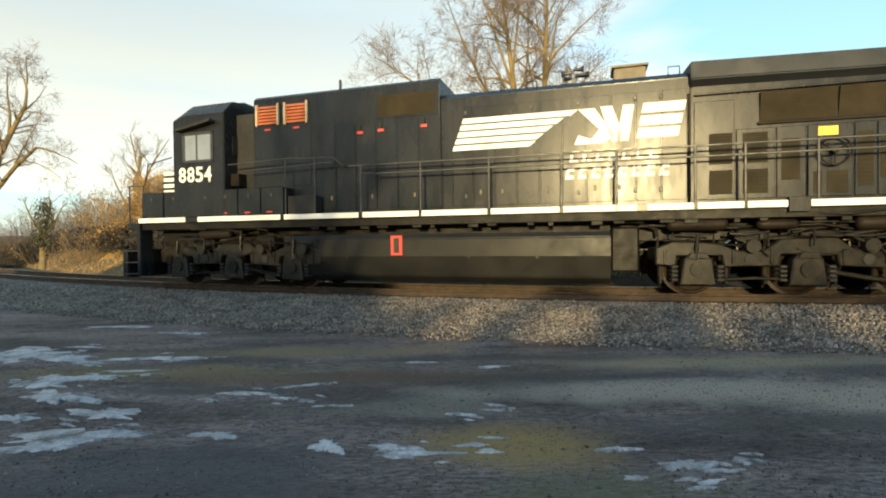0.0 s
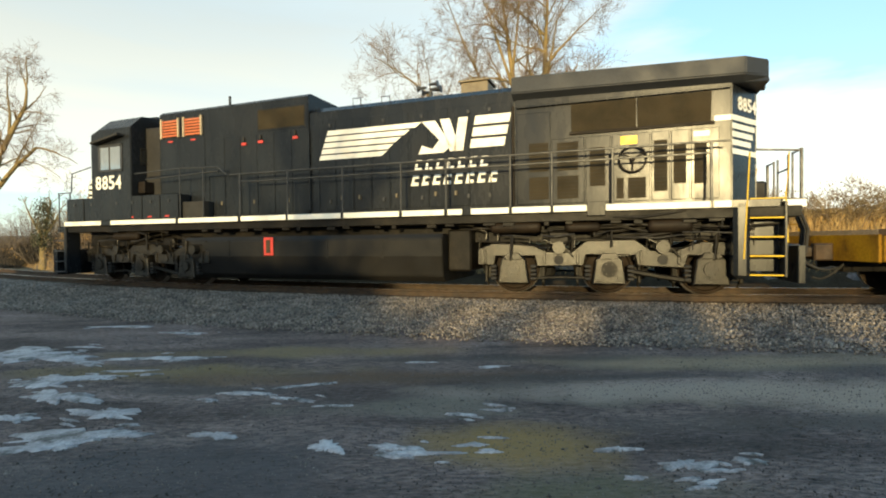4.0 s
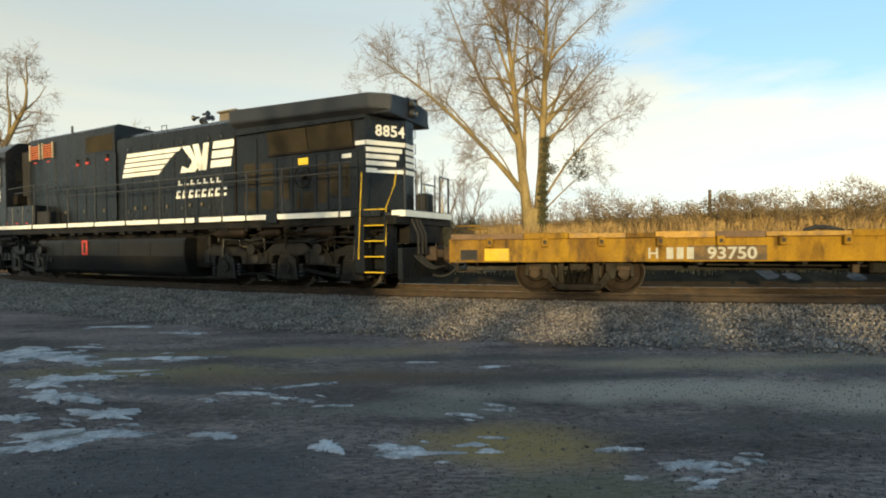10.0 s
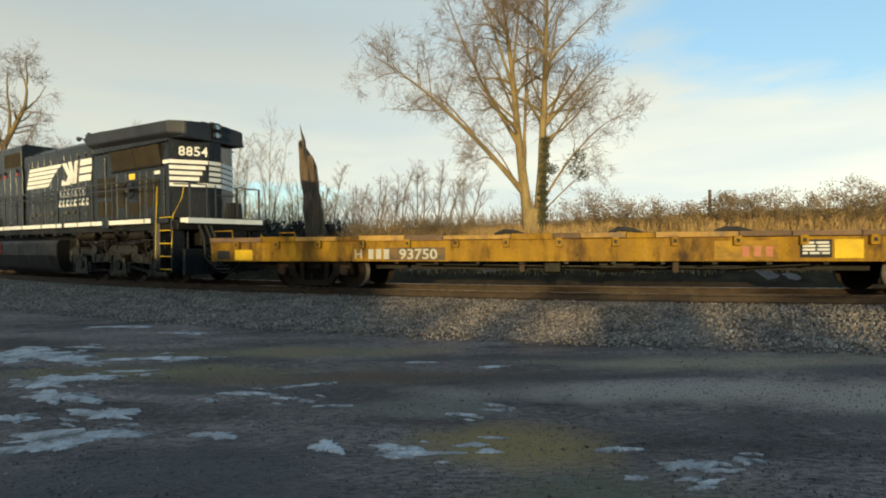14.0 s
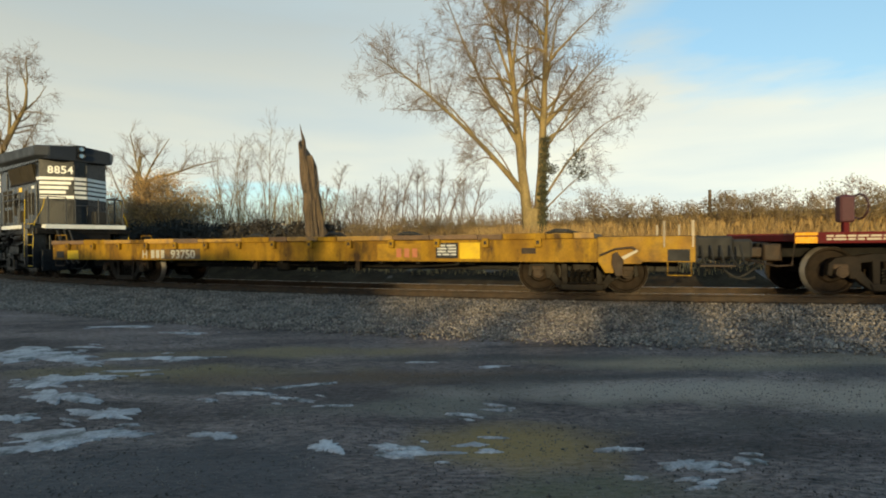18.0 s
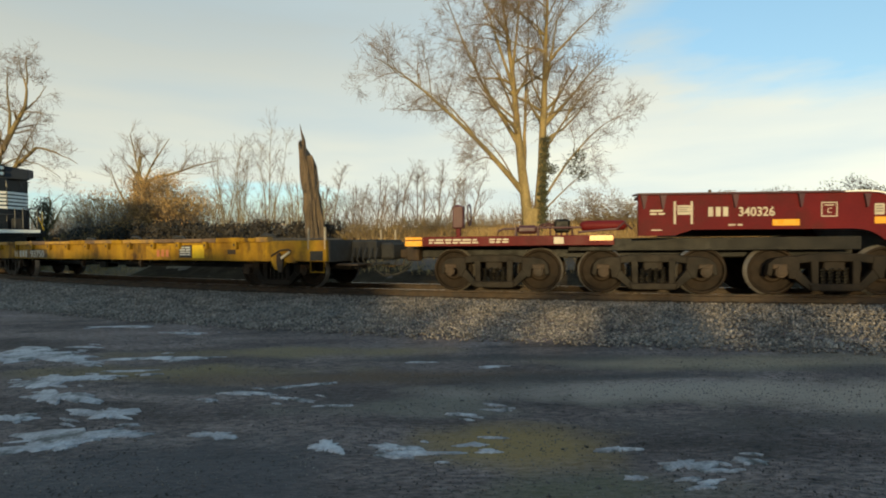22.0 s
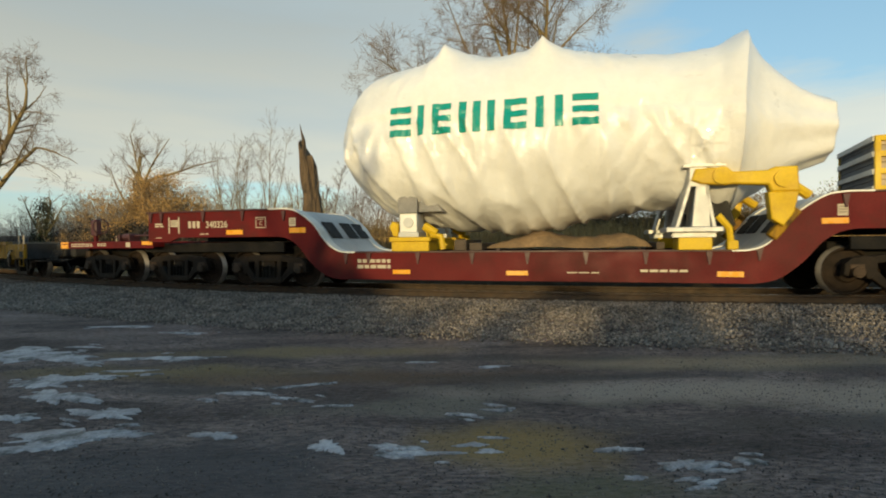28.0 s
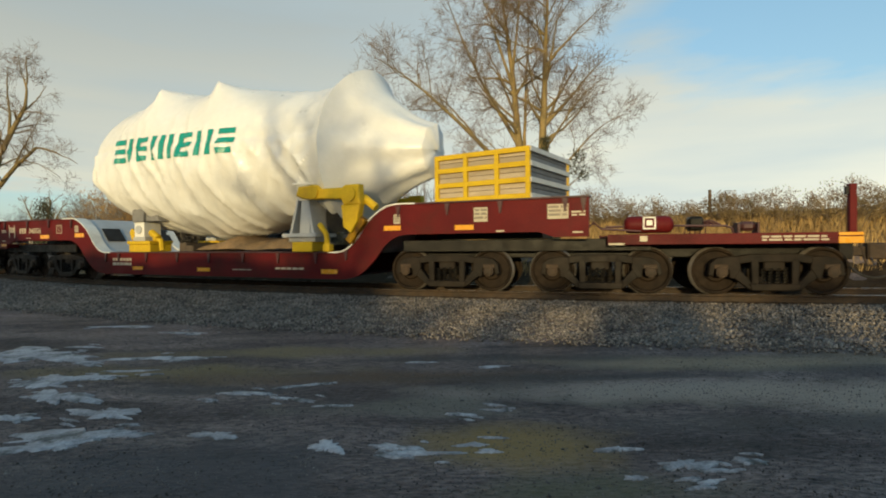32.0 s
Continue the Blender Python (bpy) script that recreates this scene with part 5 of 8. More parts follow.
# three-axle trucks
def loco_truck(x):
    bm = bmesh.new()
    box(bm, -2.5, 2.5, -0.5, 0.5, 0.65, 0.95, 0.03)
    for q in (-1.4, 0.6, 2.4):
        box(bm, q - 0.12, q + 0.12, -1.15, 1.15, 0.7, 0.95, 0.02)
    tr = part("truck", bm, M["underframe"], loco, "heavy three-axle locomotive truck")
    tr.location = (x, 0, 0)
    ax = (-1.95, 0.0, 1.9)
    for s in (-1, 1):
        y0, y1 = sorted((s * 1.08, s * 1.26))
        bm = bmesh.new()
        out = [(-2.72, 0.62), (-2.72, 0.95), (-2.4, 1.08), (-1.6, 1.06), (-1.25, 0.9), (-0.75, 0.88), (-0.45, 1.12), (0.5, 1.14), (0.8, 0.92), (1.2, 0.88), (1.5, 1.0), (1.75, 1.08), (2.45, 1.06), (2.72, 0.92),
               (2.72, 0.6), (2.35, 0.6), (2.3, 0.8), (1.5, 0.8), (1.42, 0.55), (0.55, 0.6), (0.5, 0.82), (-0.45, 0.82), (-0.5, 0.6), (-1.45, 0.58), (-1.5, 0.8), (-2.32, 0.8), (-2.36, 0.6)]
        prism(bm, out, y0, y1, 0.02)
        part("truck_side", bm, M["loco_truck"], tr, "cast steel truck side")
        for k, a in enumerate(ax):
            bm = bmesh.new()
            ya, yb = sorted((s * 1.06, s * 1.32))
            prism(bm, [(a - 0.33, 0.22), (a + 0.33, 0.22), (a + 0.26, 0.72), (a + 0.17, 0.82), (a - 0.17, 0.82), (a - 0.26, 0.72)], ya, yb, 0.025)
            part("journal_box", bm, M["loco_truck"], tr, "trapezoid journal box")
            bm = bmesh.new()
            lathe_x(bm, [(-0.03, 0.13), (-0.03, 0.15), (0.03, 0.15), (0.03, 0.13)] if k != 1 else [(-0.04, 0.1), (-0.04, 0.16), (0.04, 0.16), (0.04, 0.1)], 18, (a, s * 1.33, 0.53))
            part("bearing_cap", bm, M["underframe"] if k == 1 else M["loco_truck"], tr)
            for d in (-1, 1):
                bm = bmesh.new()
                for q in range(4):
                    z = 0.3 + q * 0.085
                    box(bm, a + d * 0.36, a + d * 0.48, ya + 0.02, yb - 0.02, z, z + 0.055, 0.012)
                part("rubber_spring", bm, M["dark"], tr, "stacked black rubber spring")
        for a in (-1.0, 1.0, 2.3):
            bm = bmesh.new()
            lathe_x(bm, [(-0.14, 0.1), (-0.14, 0.13), (0.1, 0.13), (0.14, 0.09)], 14, (a, s * 1.3, 0.98))
            part("brake_cylinder", bm, M["loco_truck"], tr)
        for a in (-2.0, 1.95):
            bm = bmesh.new()
            cyl(bm, (a, s * 1.34, 0.72), (a + 0.04, s * 1.34, 1.22), 0.035, None, 8)
            part("damper", bm, M["loco_truck"], tr)
        for a in ax:
            bm = bmesh.new()
            for q in range(6):
                w = q * math.pi / 3
                cyl(bm, (a + 0.115 * math.cos(w), s * 1.33, 0.53 + 0.115 * math.sin(w)), (a + 0.115 * math.cos(w), s * 1.375, 0.53 + 0.115 * math.sin(w)), 0.017, None, 6)
            part("cap_bolts", bm, M["loco_truck"], tr)
            bm = bmesh.new()
            prism(bm, [(a - 0.2, 0.74), (a + 0.2, 0.74), (a + 0.14, 0.86), (a - 0.14, 0.86)], min(s * 1.3, s * 1.36), max(s * 1.3, s * 1.36), 0.01)
            part("journal_cap", bm, M["loco_truck"], tr)
            for d in (-1, 1):
                bm = bmesh.new()
                box(bm, a + d * 0.62 - 0.035, a + d * 0.62 + 0.035, min(s * 0.86, s * 1.0), max(s * 0.86, s * 1.0), 0.22, 0.86, 0.015)
                prism(bm, [(a + d * 0.52, 0.34), (a + d * 0.60, 0.3), (a + d * 0.64, 0.62), (a + d * 0.55, 0.66)], min(s * 0.7, s * 0.86), max(s * 0.7, s * 0.86))
                part("brake_hanger", bm, M["underframe"], tr)
                bm = bmesh.new()
                tube(bm, [(a + d * 0.72, s * 1.24, 1.22), (a + d * 0.74, s * 1.22, 0.9), (a + d * 0.66, s * 1.0, 0.5), (a + d * 0.6, s * 0.82, 0.14)], 0.022, 6)
                part("sand_pipe", bm, M["loco_truck"], tr)
            # near-black motor block, added to stop light showing through underneath
            bm = bmesh.new()
            box(bm, a + 0.1, a + 0.85, -0.62, 0.62, 0.28, 0.84, 0.08)
            part("traction_motor", bm, M["dark"], tr, "dark traction motor between the wheels")
        for a in (-2.55, -1.3, -0.62, 0.62, 1.32, 2.5):
            bm = bmesh.new()
            box(bm, a - 0.03, a + 0.03, min(s * 1.255, s * 1.29), max(s * 1.255, s * 1.29), 0.63, 0.92, 0.01)
            part("frame_rib", bm, M["loco_truck"], tr)
        for a in (-1.0, 1.02):
            bm = bmesh.new()
            lathe_x(bm, [(-0.012, 0.085), (-0.012, 0.1), (0.012, 0.1), (0.012, 0.085)], 14, (a, s * 1.268, 0.72))
            part("frame_eye", bm, M["dark"], tr)
            bm = bmesh.new()
            box(bm, a - 0.22, a + 0.22, min(s * 1.02, s * 1.2), max(s * 1.02, s * 1.2), 1.02, 1.32, 0.04)
            part("bolster_pad", bm, M["underframe"], tr)
            bm = bmesh.new()
            tube(bm, [(a - 0.3, s * 1.33, 1.15), (a - 0.1, s * 1.34, 1.05), (a + 0.15, s * 1.34, 0.95), (a + 0.3, s * 1.32, 0.78)], 0.02, 6)
            part("air_pipe", bm, M["loco_truck"], tr)
        bm = bmesh.new()
        for q in range(26):
            box(bm, -0.2 + q * 0.034, -0.175 + q * 0.034, min(s * 1.33, s * 1.35), max(s * 1.33, s * 1.35), 0.93 - 0.12 * math.sin(q * 0.121) - 0.012, 0.93 - 0.12 * math.sin(q * 0.121) + 0.012)
        part("safety_chain", bm, M["loco_truck"], tr)
        bm = bmesh.new()
        tube(bm, [(0.35, s * 1.2, 0.5), (1.0, s * 1.2, 0.38), (1.55, s * 1.2, 0.3)], 0.05, 6)
        part("brake_rod", bm, M["underframe"], tr)
        bm = bmesh.new()
        tube(bm, [(-1.6, s * 1.2, 0.32), (-0.9, s * 1.2, 0.36), (-0.4, s * 1.2, 0.34)], 0.03, 6)
        part("brake_rod", bm, M["underframe"], tr)
        bm = bmesh.new()
        tube(bm, [(-2.6, s * 1.28, 1.12), (-1.2, s * 1.3, 1.0), (-0.6, s * 1.3, 1.16), (0.6, s * 1.3, 1.17), (2.5, s * 1.28, 1.1)], 0.018, 5)
        part("brake_pipe", bm, M["underframe"], tr)
    return tr, [wheelset(tr, a, 0.53) for a in ax]
LOCO_TRUCKS = [(x, *loco_truck(x)) for x in (-6.35, 6.35)]

# ---- yellow flatcar ----
flat = thing("flatcar", "weathered yellow flatcar with worn timber deck", "railcar")
FX0, FX1 = -8.75, 9.45
def fadd(name, b, mat, label="", bevel=0.008, parent=None):
    bm = bmesh.new()
    box(bm, *b, bevel)
    return part(name, bm, mat, parent or flat, label)
fr = random.Random(12)
fadd("centre_sill", (FX0 + 0.2, FX1 - 0.2, -0.35, 0.35, 0.45, 1.0), M["underframe"], "dark centre sill")
for s in (-1, 1):
    bm = bmesh.new()
    y0, y1 = sorted((s * 1.44, s * 1.5))
    prism(bm, [(FX0, 1.16), (FX0, 0.70), (7.72, 0.70), (7.72, 1.16)], y0, y1, 0.006)
    box(bm, FX0, 7.7, min(s * 1.3, s * 1.52), max(s * 1.3, s * 1.52), 0.69, 0.71)
    part("side_sill", bm, M["flat_yellow"], flat, "weathered yellow side sill")
    bm = bmesh.new()
    prism(bm, [(7.72, 1.19), (FX1, 1.19), (FX1, 0.70), (8.55, 0.70), (8.5, 0.66), (8.2, 0.66), (8.0, 0.48), (7.86, 0.48), (7.72, 0.70)], sorted((s * 1.42, s * 1.51))[0], sorted((s * 1.42, s * 1.51))[1], 0.008)
    part("end_sill_plate", bm, M["flat_yellow2"], flat, "bright yellow end plate")
    # deck edge boards, worn and patched
    x = FX0
    while x < 7.6:
        w = min(fr.choice((0.55, 0.9, 1.12, 1.5)), 7.66 - x)
        y0, y1 = sorted((s * 1.36, s * 1.55))
        fadd("deck_edge", (x + 0.006, x + w - 0.006, y0, y1, 1.165 + fr.uniform(-0.01, 0.01), 1.275 + fr.uniform(-0.015, 0.012)), M[fr.choice(("deck_edge_a", "deck_edge_a", "deck_edge_b", "flat_yellow"))])
        x += w
    for k in range(15):
        x = -7.94 + k * 1.115
        if x > 7.65:
            break
        bm = bmesh.new()
        y0, y1 = sorted((s * 1.5, s * 1.6))
        box(bm, x - 0.07, x + 0.07, y0, y1, 1.0, 1.19, 0.01)
        box(bm, x - 0.03, x + 0.03, min(s * 1.6, s * 1.604), max(s * 1.6, s * 1.604), 1.06, 1.13, 0, None, 1)
        part("stake_pocket", bm, [M["flat_yellow"], M["dark"]], flat, "yellow stake pocket")
    # hand hole at both ends: a dark plate stands for the shade inside
    for x0, x1, z0, z1 in ((-8.55, -8.2, 0.74, 0.95), (8.98, 9.36, 0.72, 0.94)):
        fadd("hand_hole", (x0, x1, min(s * 1.511, s * 1.516), max(s * 1.511, s * 1.516), z0, z1), M["dark"], "", 0)
    bm = bmesh.new()
    tube(bm, [(8.98, s * 1.5, 0.74), (8.98, s * 1.5, 0.45), (9.38, s * 1.5, 0.45), (9.38, s * 1.5, 0.74)], 0.016, 6)
    part("stirrup_step", bm, M["flat_yellow"], flat)
    bm = bmesh.new()
    tube(bm, [(-8.62, s * 1.5, 0.74), (-8.62, s * 1.5, 0.5), (-8.2, s * 1.5, 0.5), (-8.2, s * 1.5, 0.74)], 0.016, 6)
    part("stirrup_step", bm, M["rust"], flat)
    bm = bmesh.new()
    tube(bm, [(-8.68, s * 1.46, 1.25), (-8.66, s * 1.46, 1.45), (-8.15, s * 1.46, 1.45), (-8.13, s * 1.46, 1.25)], 0.016, 6)
    part("grab_iron", bm, M["flat_yellow"], flat)
    for x in (8.92, 9.41):
        bm = bmesh.new()
        cyl(bm, (x, s * 1.49, 0.98), (x, s * 1.49, 1.48), 0.026, None, 7)
        part("corner_stake", bm, M["crate_wood"], flat, "pale upright stake")
    # lettering
    yy = s * 1.506
    if s < 0:
        fadd("stain", (-4.05, -2.62, yy + 0.0005, yy + 0.003, 0.715, 1.0), M["brown_stain"], "dark stained paint round the number", 0)
        lettering("load_letter", "H", -4.80, -4.62, 0.745, 0.965, yy, M["faded_white"], flat, "white letter H", 0, 0.01)
        for a, w in ((-4.46, 0.13), (-4.27, 0.13), (-4.08, 0.13)):
            fadd("mark_bar", (a, a + w, yy - 0.003, yy + 0.003, 0.74, 0.97), M["faded_white"], "white bar of the owner's mark", 0)
        lettering("car_number", "93750", -3.70, -2.80, 0.73, 0.975, yy - 0.004, M["faded_white"], flat, "white car number 93750", 0, 0.02)
        fadd("logo_panel", (2.82, 3.92, -1.507, -1.503, 0.72, 1.09), M["flat_yellow2"], "brighter yellow logo panel", 0)
        for a in (3.31, 3.51, 3.71):
            fadd("logo_bar", (a, a + 0.12, -1.512, -1.508, 0.78, 0.98), M["red_brown"], "red-brown bar of the owner's logo", 0)
        bm = bmesh.new()
        box(bm, 4.28, 4.8, -1.508, -1.5, 0.76, 1.1)
        pn = part("data_panel", bm, M["dark"], flat, "black data panel with pale lines")
        plate_text("data_lines", pn, 4.32, 4.76, 0.8, 1.06, -1.51, 4, M["wrap_inner"], 5)
        fadd("yellow_panel", (4.84, 5.3, -1.51, -1.5, 0.75, 1.1), M["bright_yellow"], "bright yellow plate", 0)
        fadd("outlined_plate", (6.2, 6.5, -1.508, -1.504, 0.86, 0.98), M["rust"], "", 0)
        fadd("bright_patch", (-8.05, -7.55, -1.506, -1.502, 0.72, 0.97), M["bright_yellow"], "fresh yellow paint patch", 0)
    # underframe gear
    for k in range(16):
        x = -7.6 + k * 0.95
        if -4.2 < x < 5.4:
            fadd("cross_bearer", (x - 0.05, x + 0.05, min(0, s * 1.42), max(0, s * 1.42), 0.62, 0.9), M["underframe"])
nx = int((7.7 - FX0) / 0.2)
plank = bpy.data.meshes.new("plank")
bm = bmesh.new()
box(bm, -0.094, 0.094, -1.36, 1.36, 1.16, 1.262, 0.006)
bm.to_mesh(plank)
bm.free()
plank.materials.append(M["deck_wood"])
for k in range(nx):
    o = new("plank", plank)
    o.parent = flat
    o.location = (FX0 + 0.1 + k * 0.2, 0, fr.uniform(-0.012, 0.006))
fadd("end_deck", (7.7, FX1, -1.42, 1.42, 1.12, 1.2), M["dark"], "dark steel end deck")
fadd("end_plate", (FX1 - 0.02, FX1 + 0.04, -1.42, 1.42, 0.68, 1.2), M["dark"], "dark end sill")
fadd("end_plate", (FX0 - 0.05, FX0 + 0.01, -1.44, 1.44, 0.68, 1.18), M["flat_yellow"], "yellow end sill")
fadd("draft_gear", (FX1 + 0.03, FX1 + 0.75, -0.62, 0.62, 0.74, 1.19), M["dark"], "dark cushioned coupler housing", 0.04)
fadd("draft_gear_nose", (FX1 + 0.75, FX1 + 1.12, -0.45, 0.45, 0.72, 1.12), M["dark"], "dark end of the coupler housing", 0.05)
fadd("brake_platform", (FX1 + 0.1, FX1 + 0.7, -1.25, -0.7, 0.60, 0.64), M["rust"], "rusty brake step", 0.006)
for k in range(5):
    bm = bmesh.new()
    x = FX1 + 0.18 + 0.17 * k
    tube(bm, [(x, -0.7, 1.0), (x + 0.03, -0.85, 0.72), (x + 0.12, -0.8, 0.5 + 0.03 * k), (x + 0.26, -0.6, 0.66)], 0.02, 6)
    part("brake_hose", bm, M["dark"], flat)
bm = bmesh.new()
prism(bm, [(8.0, 0.86), (8.08, 0.9), (8.2, 0.72), (8.17, 0.44), (8.06, 0.42), (7.98, 0.66)], -1.6, -1.54, 0.01)
part("brake_bracket", bm, M["rust"], flat, "rusty brake lever bracket")
bm = bmesh.new()
prism(bm, [(8.16, 0.8), (8.44, 0.94), (8.46, 0.90), (8.2, 0.74)], -1.64, -1.61, 0.006)
part("brake_lever", bm, M["cream"], flat, "pale worn brake lever")
fadd("brake_reservoir", (0.6, 1.5, -0.9, -0.5, 0.42, 0.72), M["underframe"], "", 0.1)
fadd("brake_valve", (-0.5, -0.1, -1.0, -0.6, 0.4, 0.75), M["underframe"], "", 0.04)
for x in (-1.0, 2.1):
    fadd("rigging_hanger", (x, x + 0.12, -1.3, -1.2, 0.45, 0.72), M["rust"])
bm = bmesh.new()
tube(bm, [(-3.5, -0.9, 0.6), (3.2, -0.9, 0.52), (5.0, -0.9, 0.62)], 0.022, 6)
part("brake_rod", bm, M["underframe"], flat)
coupler(flat, FX0, -1, 0.85)
coupler(flat, FX1 + 0.85, 1, 0.85)
for y in (-0.5,):
    hose(flat, FX0 + 0.1, -1, y, 0.75)
    hose(flat, FX1 + 0.5, 1, y, 0.75)
bm = bmesh.new()
tube(bm, [(7.75, -1.52, 0.82), (8.05, -1.54, 0.95), (8.35, -1.56, 0.98), (8.42, -1.56, 0.94)], 0.022, 6)
part("uncoupling_lever", bm, M["rust"], flat)
for x, h in ((-1.6, 0.06), (0.9, 0.08), (3.0, 0.05), (6.6, 0.05)):
    bm = bmesh.new()
    tube(bm, [(x, -0.8, 1.29), (x + 0.2, -0.85, 1.29 + h), (x + 0.45, -0.8, 1.3 + h * 0.6), (x + 0.7, -0.9, 1.28)], [0.03, 0.05, 0.045, 0.02], 6)
    part("tie_down_chain", bm, M["dark"], flat, "dark heap of tie-down chain")
FLAT_TRUCKS = [(x, *freight_truck(flat, "truck", x, 1.80, 0.44)) for x in (-6.0, 7.25)]

# ---- maroon depressed-centre flatcar ----
heavy = thing("depressed_center_flatcar", "maroon depressed-center flatcar on six two-axle trucks", "railcar")
def hadd(name, b, mat, label="", bevel=0.01, parent=None):
    bm = bmesh.new()
    box(bm, *b, bevel)
    return part(name, bm, mat, parent or heavy, label)
def smooth_run(pts, n=5):
    """Rounds a chain of points (Catmull-Rom)."""
    out = []
    for i in range(len(pts) - 1):
        p0, p1, p2, p3 = pts[max(i - 1, 0)], pts[i], pts[i + 1], pts[min(i + 2, len(pts) - 1)]
        for k in range(n):
            t = k / n
            out.append(tuple(0.5 * ((2 * p1[c]) + (-p0[c] + p2[c]) * t + (2 * p0[c] - 5 * p1[c] + 4 * p2[c] - p3[c]) * t * t + (-p0[c] + 3 * p1[c] - 3 * p2[c] + p3[c]) * t ** 3) for c in (0, 1)))
    out.append(pts[-1])
    return out
top_run = smooth_run([(-6.5, 1.985), (-6.0, 1.985), (-5.66, 1.90), (-5.24, 1.60), (-4.93, 1.20), (-4.67, 0.97), (-4.40, 0.88), (-4.1, 0.875)])
low_run = smooth_run([(-6.3, 1.30), (-6.0, 1.25), (-5.68, 1.05), (-5.35, 0.66), (-4.95, 0.34), (-4.55, 0.235), (-4.2, 0.23)])
half_out = [(-10.32, 1.985)] + top_run
under = [(-10.32, 1.2), (-9.63, 1.2), (-9.3, 1.31)] + low_run
outline = half_out + [(-x, z) for x, z in half_out[::-1]] + [(-x, z) for x, z in under] + under[::-1]
for s in (-1, 1):
    y0, y1 = sorted((s * 1.44, s * 1.5))
    bm = bmesh.new()
    prism(bm, outline if s < 0 else [(max(-8.95, min(8.95, x)), z) for x, z in outline if not (abs(x) > 9.5 and z < 1.25)], y0, y1)
    bmesh.ops.triangulate(bm, faces=[f for f in bm.faces if len(f.verts) > 4])
    part("side_girder", bm, M["maroon"], heavy, "maroon gooseneck side girder")
    # top flange, dark along the ends and the well, pale along the goosenecks
    def flange(name, run, mat, w0=1.2, w1=1.56, th=0.035, label=""):
        bm = bmesh.new()
        rows = [[bm.verts.new((x, s * w, z + dz)) for w, dz in ((w0, 0.004), (w1, 0.004), (w1, th), (w0, th))] for x, z in run]
        for q, w in zip(rows, rows[1:]):
            for k in range(4):
                bm.faces.new((q[k], q[(k + 1) % 4], w[(k + 1) % 4], w[k]))
        bm.faces.new(rows[0])
        bm.faces.new(rows[-1][::-1])
        bmesh.ops.recalc_face_normals(bm, faces=bm.faces)
        part(name, bm, mat, heavy, label)
    flange("top_flange", [(-10.34 if s < 0 else -8.95, 1.985), (-6.5, 1.985)], M["maroon_dark"])
    flange("top_flange", [(6.5, 1.985), (10.34 if s < 0 else 8.95, 1.985)], M["maroon_dark"])
    flange("top_flange", [(-4.1, 0.875), (4.1, 0.875)], M["maroon_dark"])
    flange("gooseneck_edge", top_run, M["white"], label="cream painted edge of the gooseneck")
    flange("gooseneck_edge", [(-x, z) for x, z in top_run[::-1]], M["white"], label="cream painted edge of the gooseneck")
    for x, zt in ((-10.22, 1.98), (-9.86, 1.98), (-8.5, 1.98), (-7.28, 1.98), (-6.07, 1.96), (6.05, 1.96), (7.28, 1.98), (8.5, 1.98), (9.86, 1.98), (10.22, 1.98), (-4.35, 0.87), (-3.75, 0.87), (-2.5, 0.87), (-1.2, 0.87), (0.05, 0.87), (1.3, 0.87), (2.5, 0.87), (3.7, 0.87), (4.6, 0.95)):
        if s > 0 and abs(x) > 9:
            continue
        bm = bmesh.new()
        prism(bm, [(x - 0.06, zt), (x + 0.06, zt), (x + 0.012, zt - 0.26), (x - 0.012, zt - 0.26)], min(s * 1.5, s * 1.545), max(s * 1.5, s * 1.545))
        part("gusset", bm, M["maroon_dark"], heavy)
    for x0, x1, z0, z1, m in ((-7.8, -7.3, 1.37, 1.49, "amber"), (-5.92, -5.46, 1.39, 1.52, "amber"), (-3.14, -2.7, 0.37, 0.47, "amber"), (-0.42, 0.06, 0.36, 0.46, "amber"), (3.85, 4.33, 0.36, 0.47, "amber"),
                              (5.66, 6.1, 1.40, 1.51, "amber"), (7.45, 7.89, 1.38, 1.49, "amber"), (-5.92, -5.74, 1.56, 1.77, "cream"), (5.92, 6.09, 1.55, 1.77, "cream"), (-9.58, -9.34, 1.6, 1.78, "cream"), (7.9, 8.21, 1.55, 1.86, "cream"), (9.5, 9.92, 1.57, 1.87, "cream")):
        if s > 0 and abs(x0) > 8.9:
            continue
        y0, y1 = sorted((s * 1.5, s * 1.506))
        pl = hadd("reflector" if m == "amber" else "data_plate", (x0, x1, y0, y1, z0, z1), M[m], "amber reflector strip" if m == "amber" else "cream data plate", 0)
        if m == "cream":
            plate_text("data_lines", pl, x0 + 0.02, x1 - 0.02, z0 + 0.03, z1 - 0.03, s * 1.508, 3, M["grey_ink"], int(x0 * 10))
    for x in (-9.63, -9.31) if s < 0 else ():
        hadd("white_bar", (x - 0.02, x + 0.02, min(s * 1.5, s * 1.505), max(s * 1.5, s * 1.505), 1.42, 1.86), M["cream"], "", 0)
    for x0, x1, z0, z1, n in ((-10.1, -9.82, 1.58, 1.7, 2), (-10.08, -9.88, 1.28, 1.32, 1), (-8.62, -8.36, 1.36, 1.41, 1), (-4.05, -3.2, 0.45, 0.72, 2), (9.98, 10.25, 1.6, 1.72, 2), (10.0, 10.2, 1.26, 1.31, 1), (8.4, 8.6, 1.3, 1.36, 1), (0.9, 1.6, 0.4, 0.44, 1), (2.4, 3.3, 0.42, 0.5, 1)):
        if s < 0 or abs(x0) < 8.9:
            plate_text("stencil", heavy, x0, x1, z0, z1, s * 1.503, n, M["cream"], int(x0 * 7))
    bm = bmesh.new()
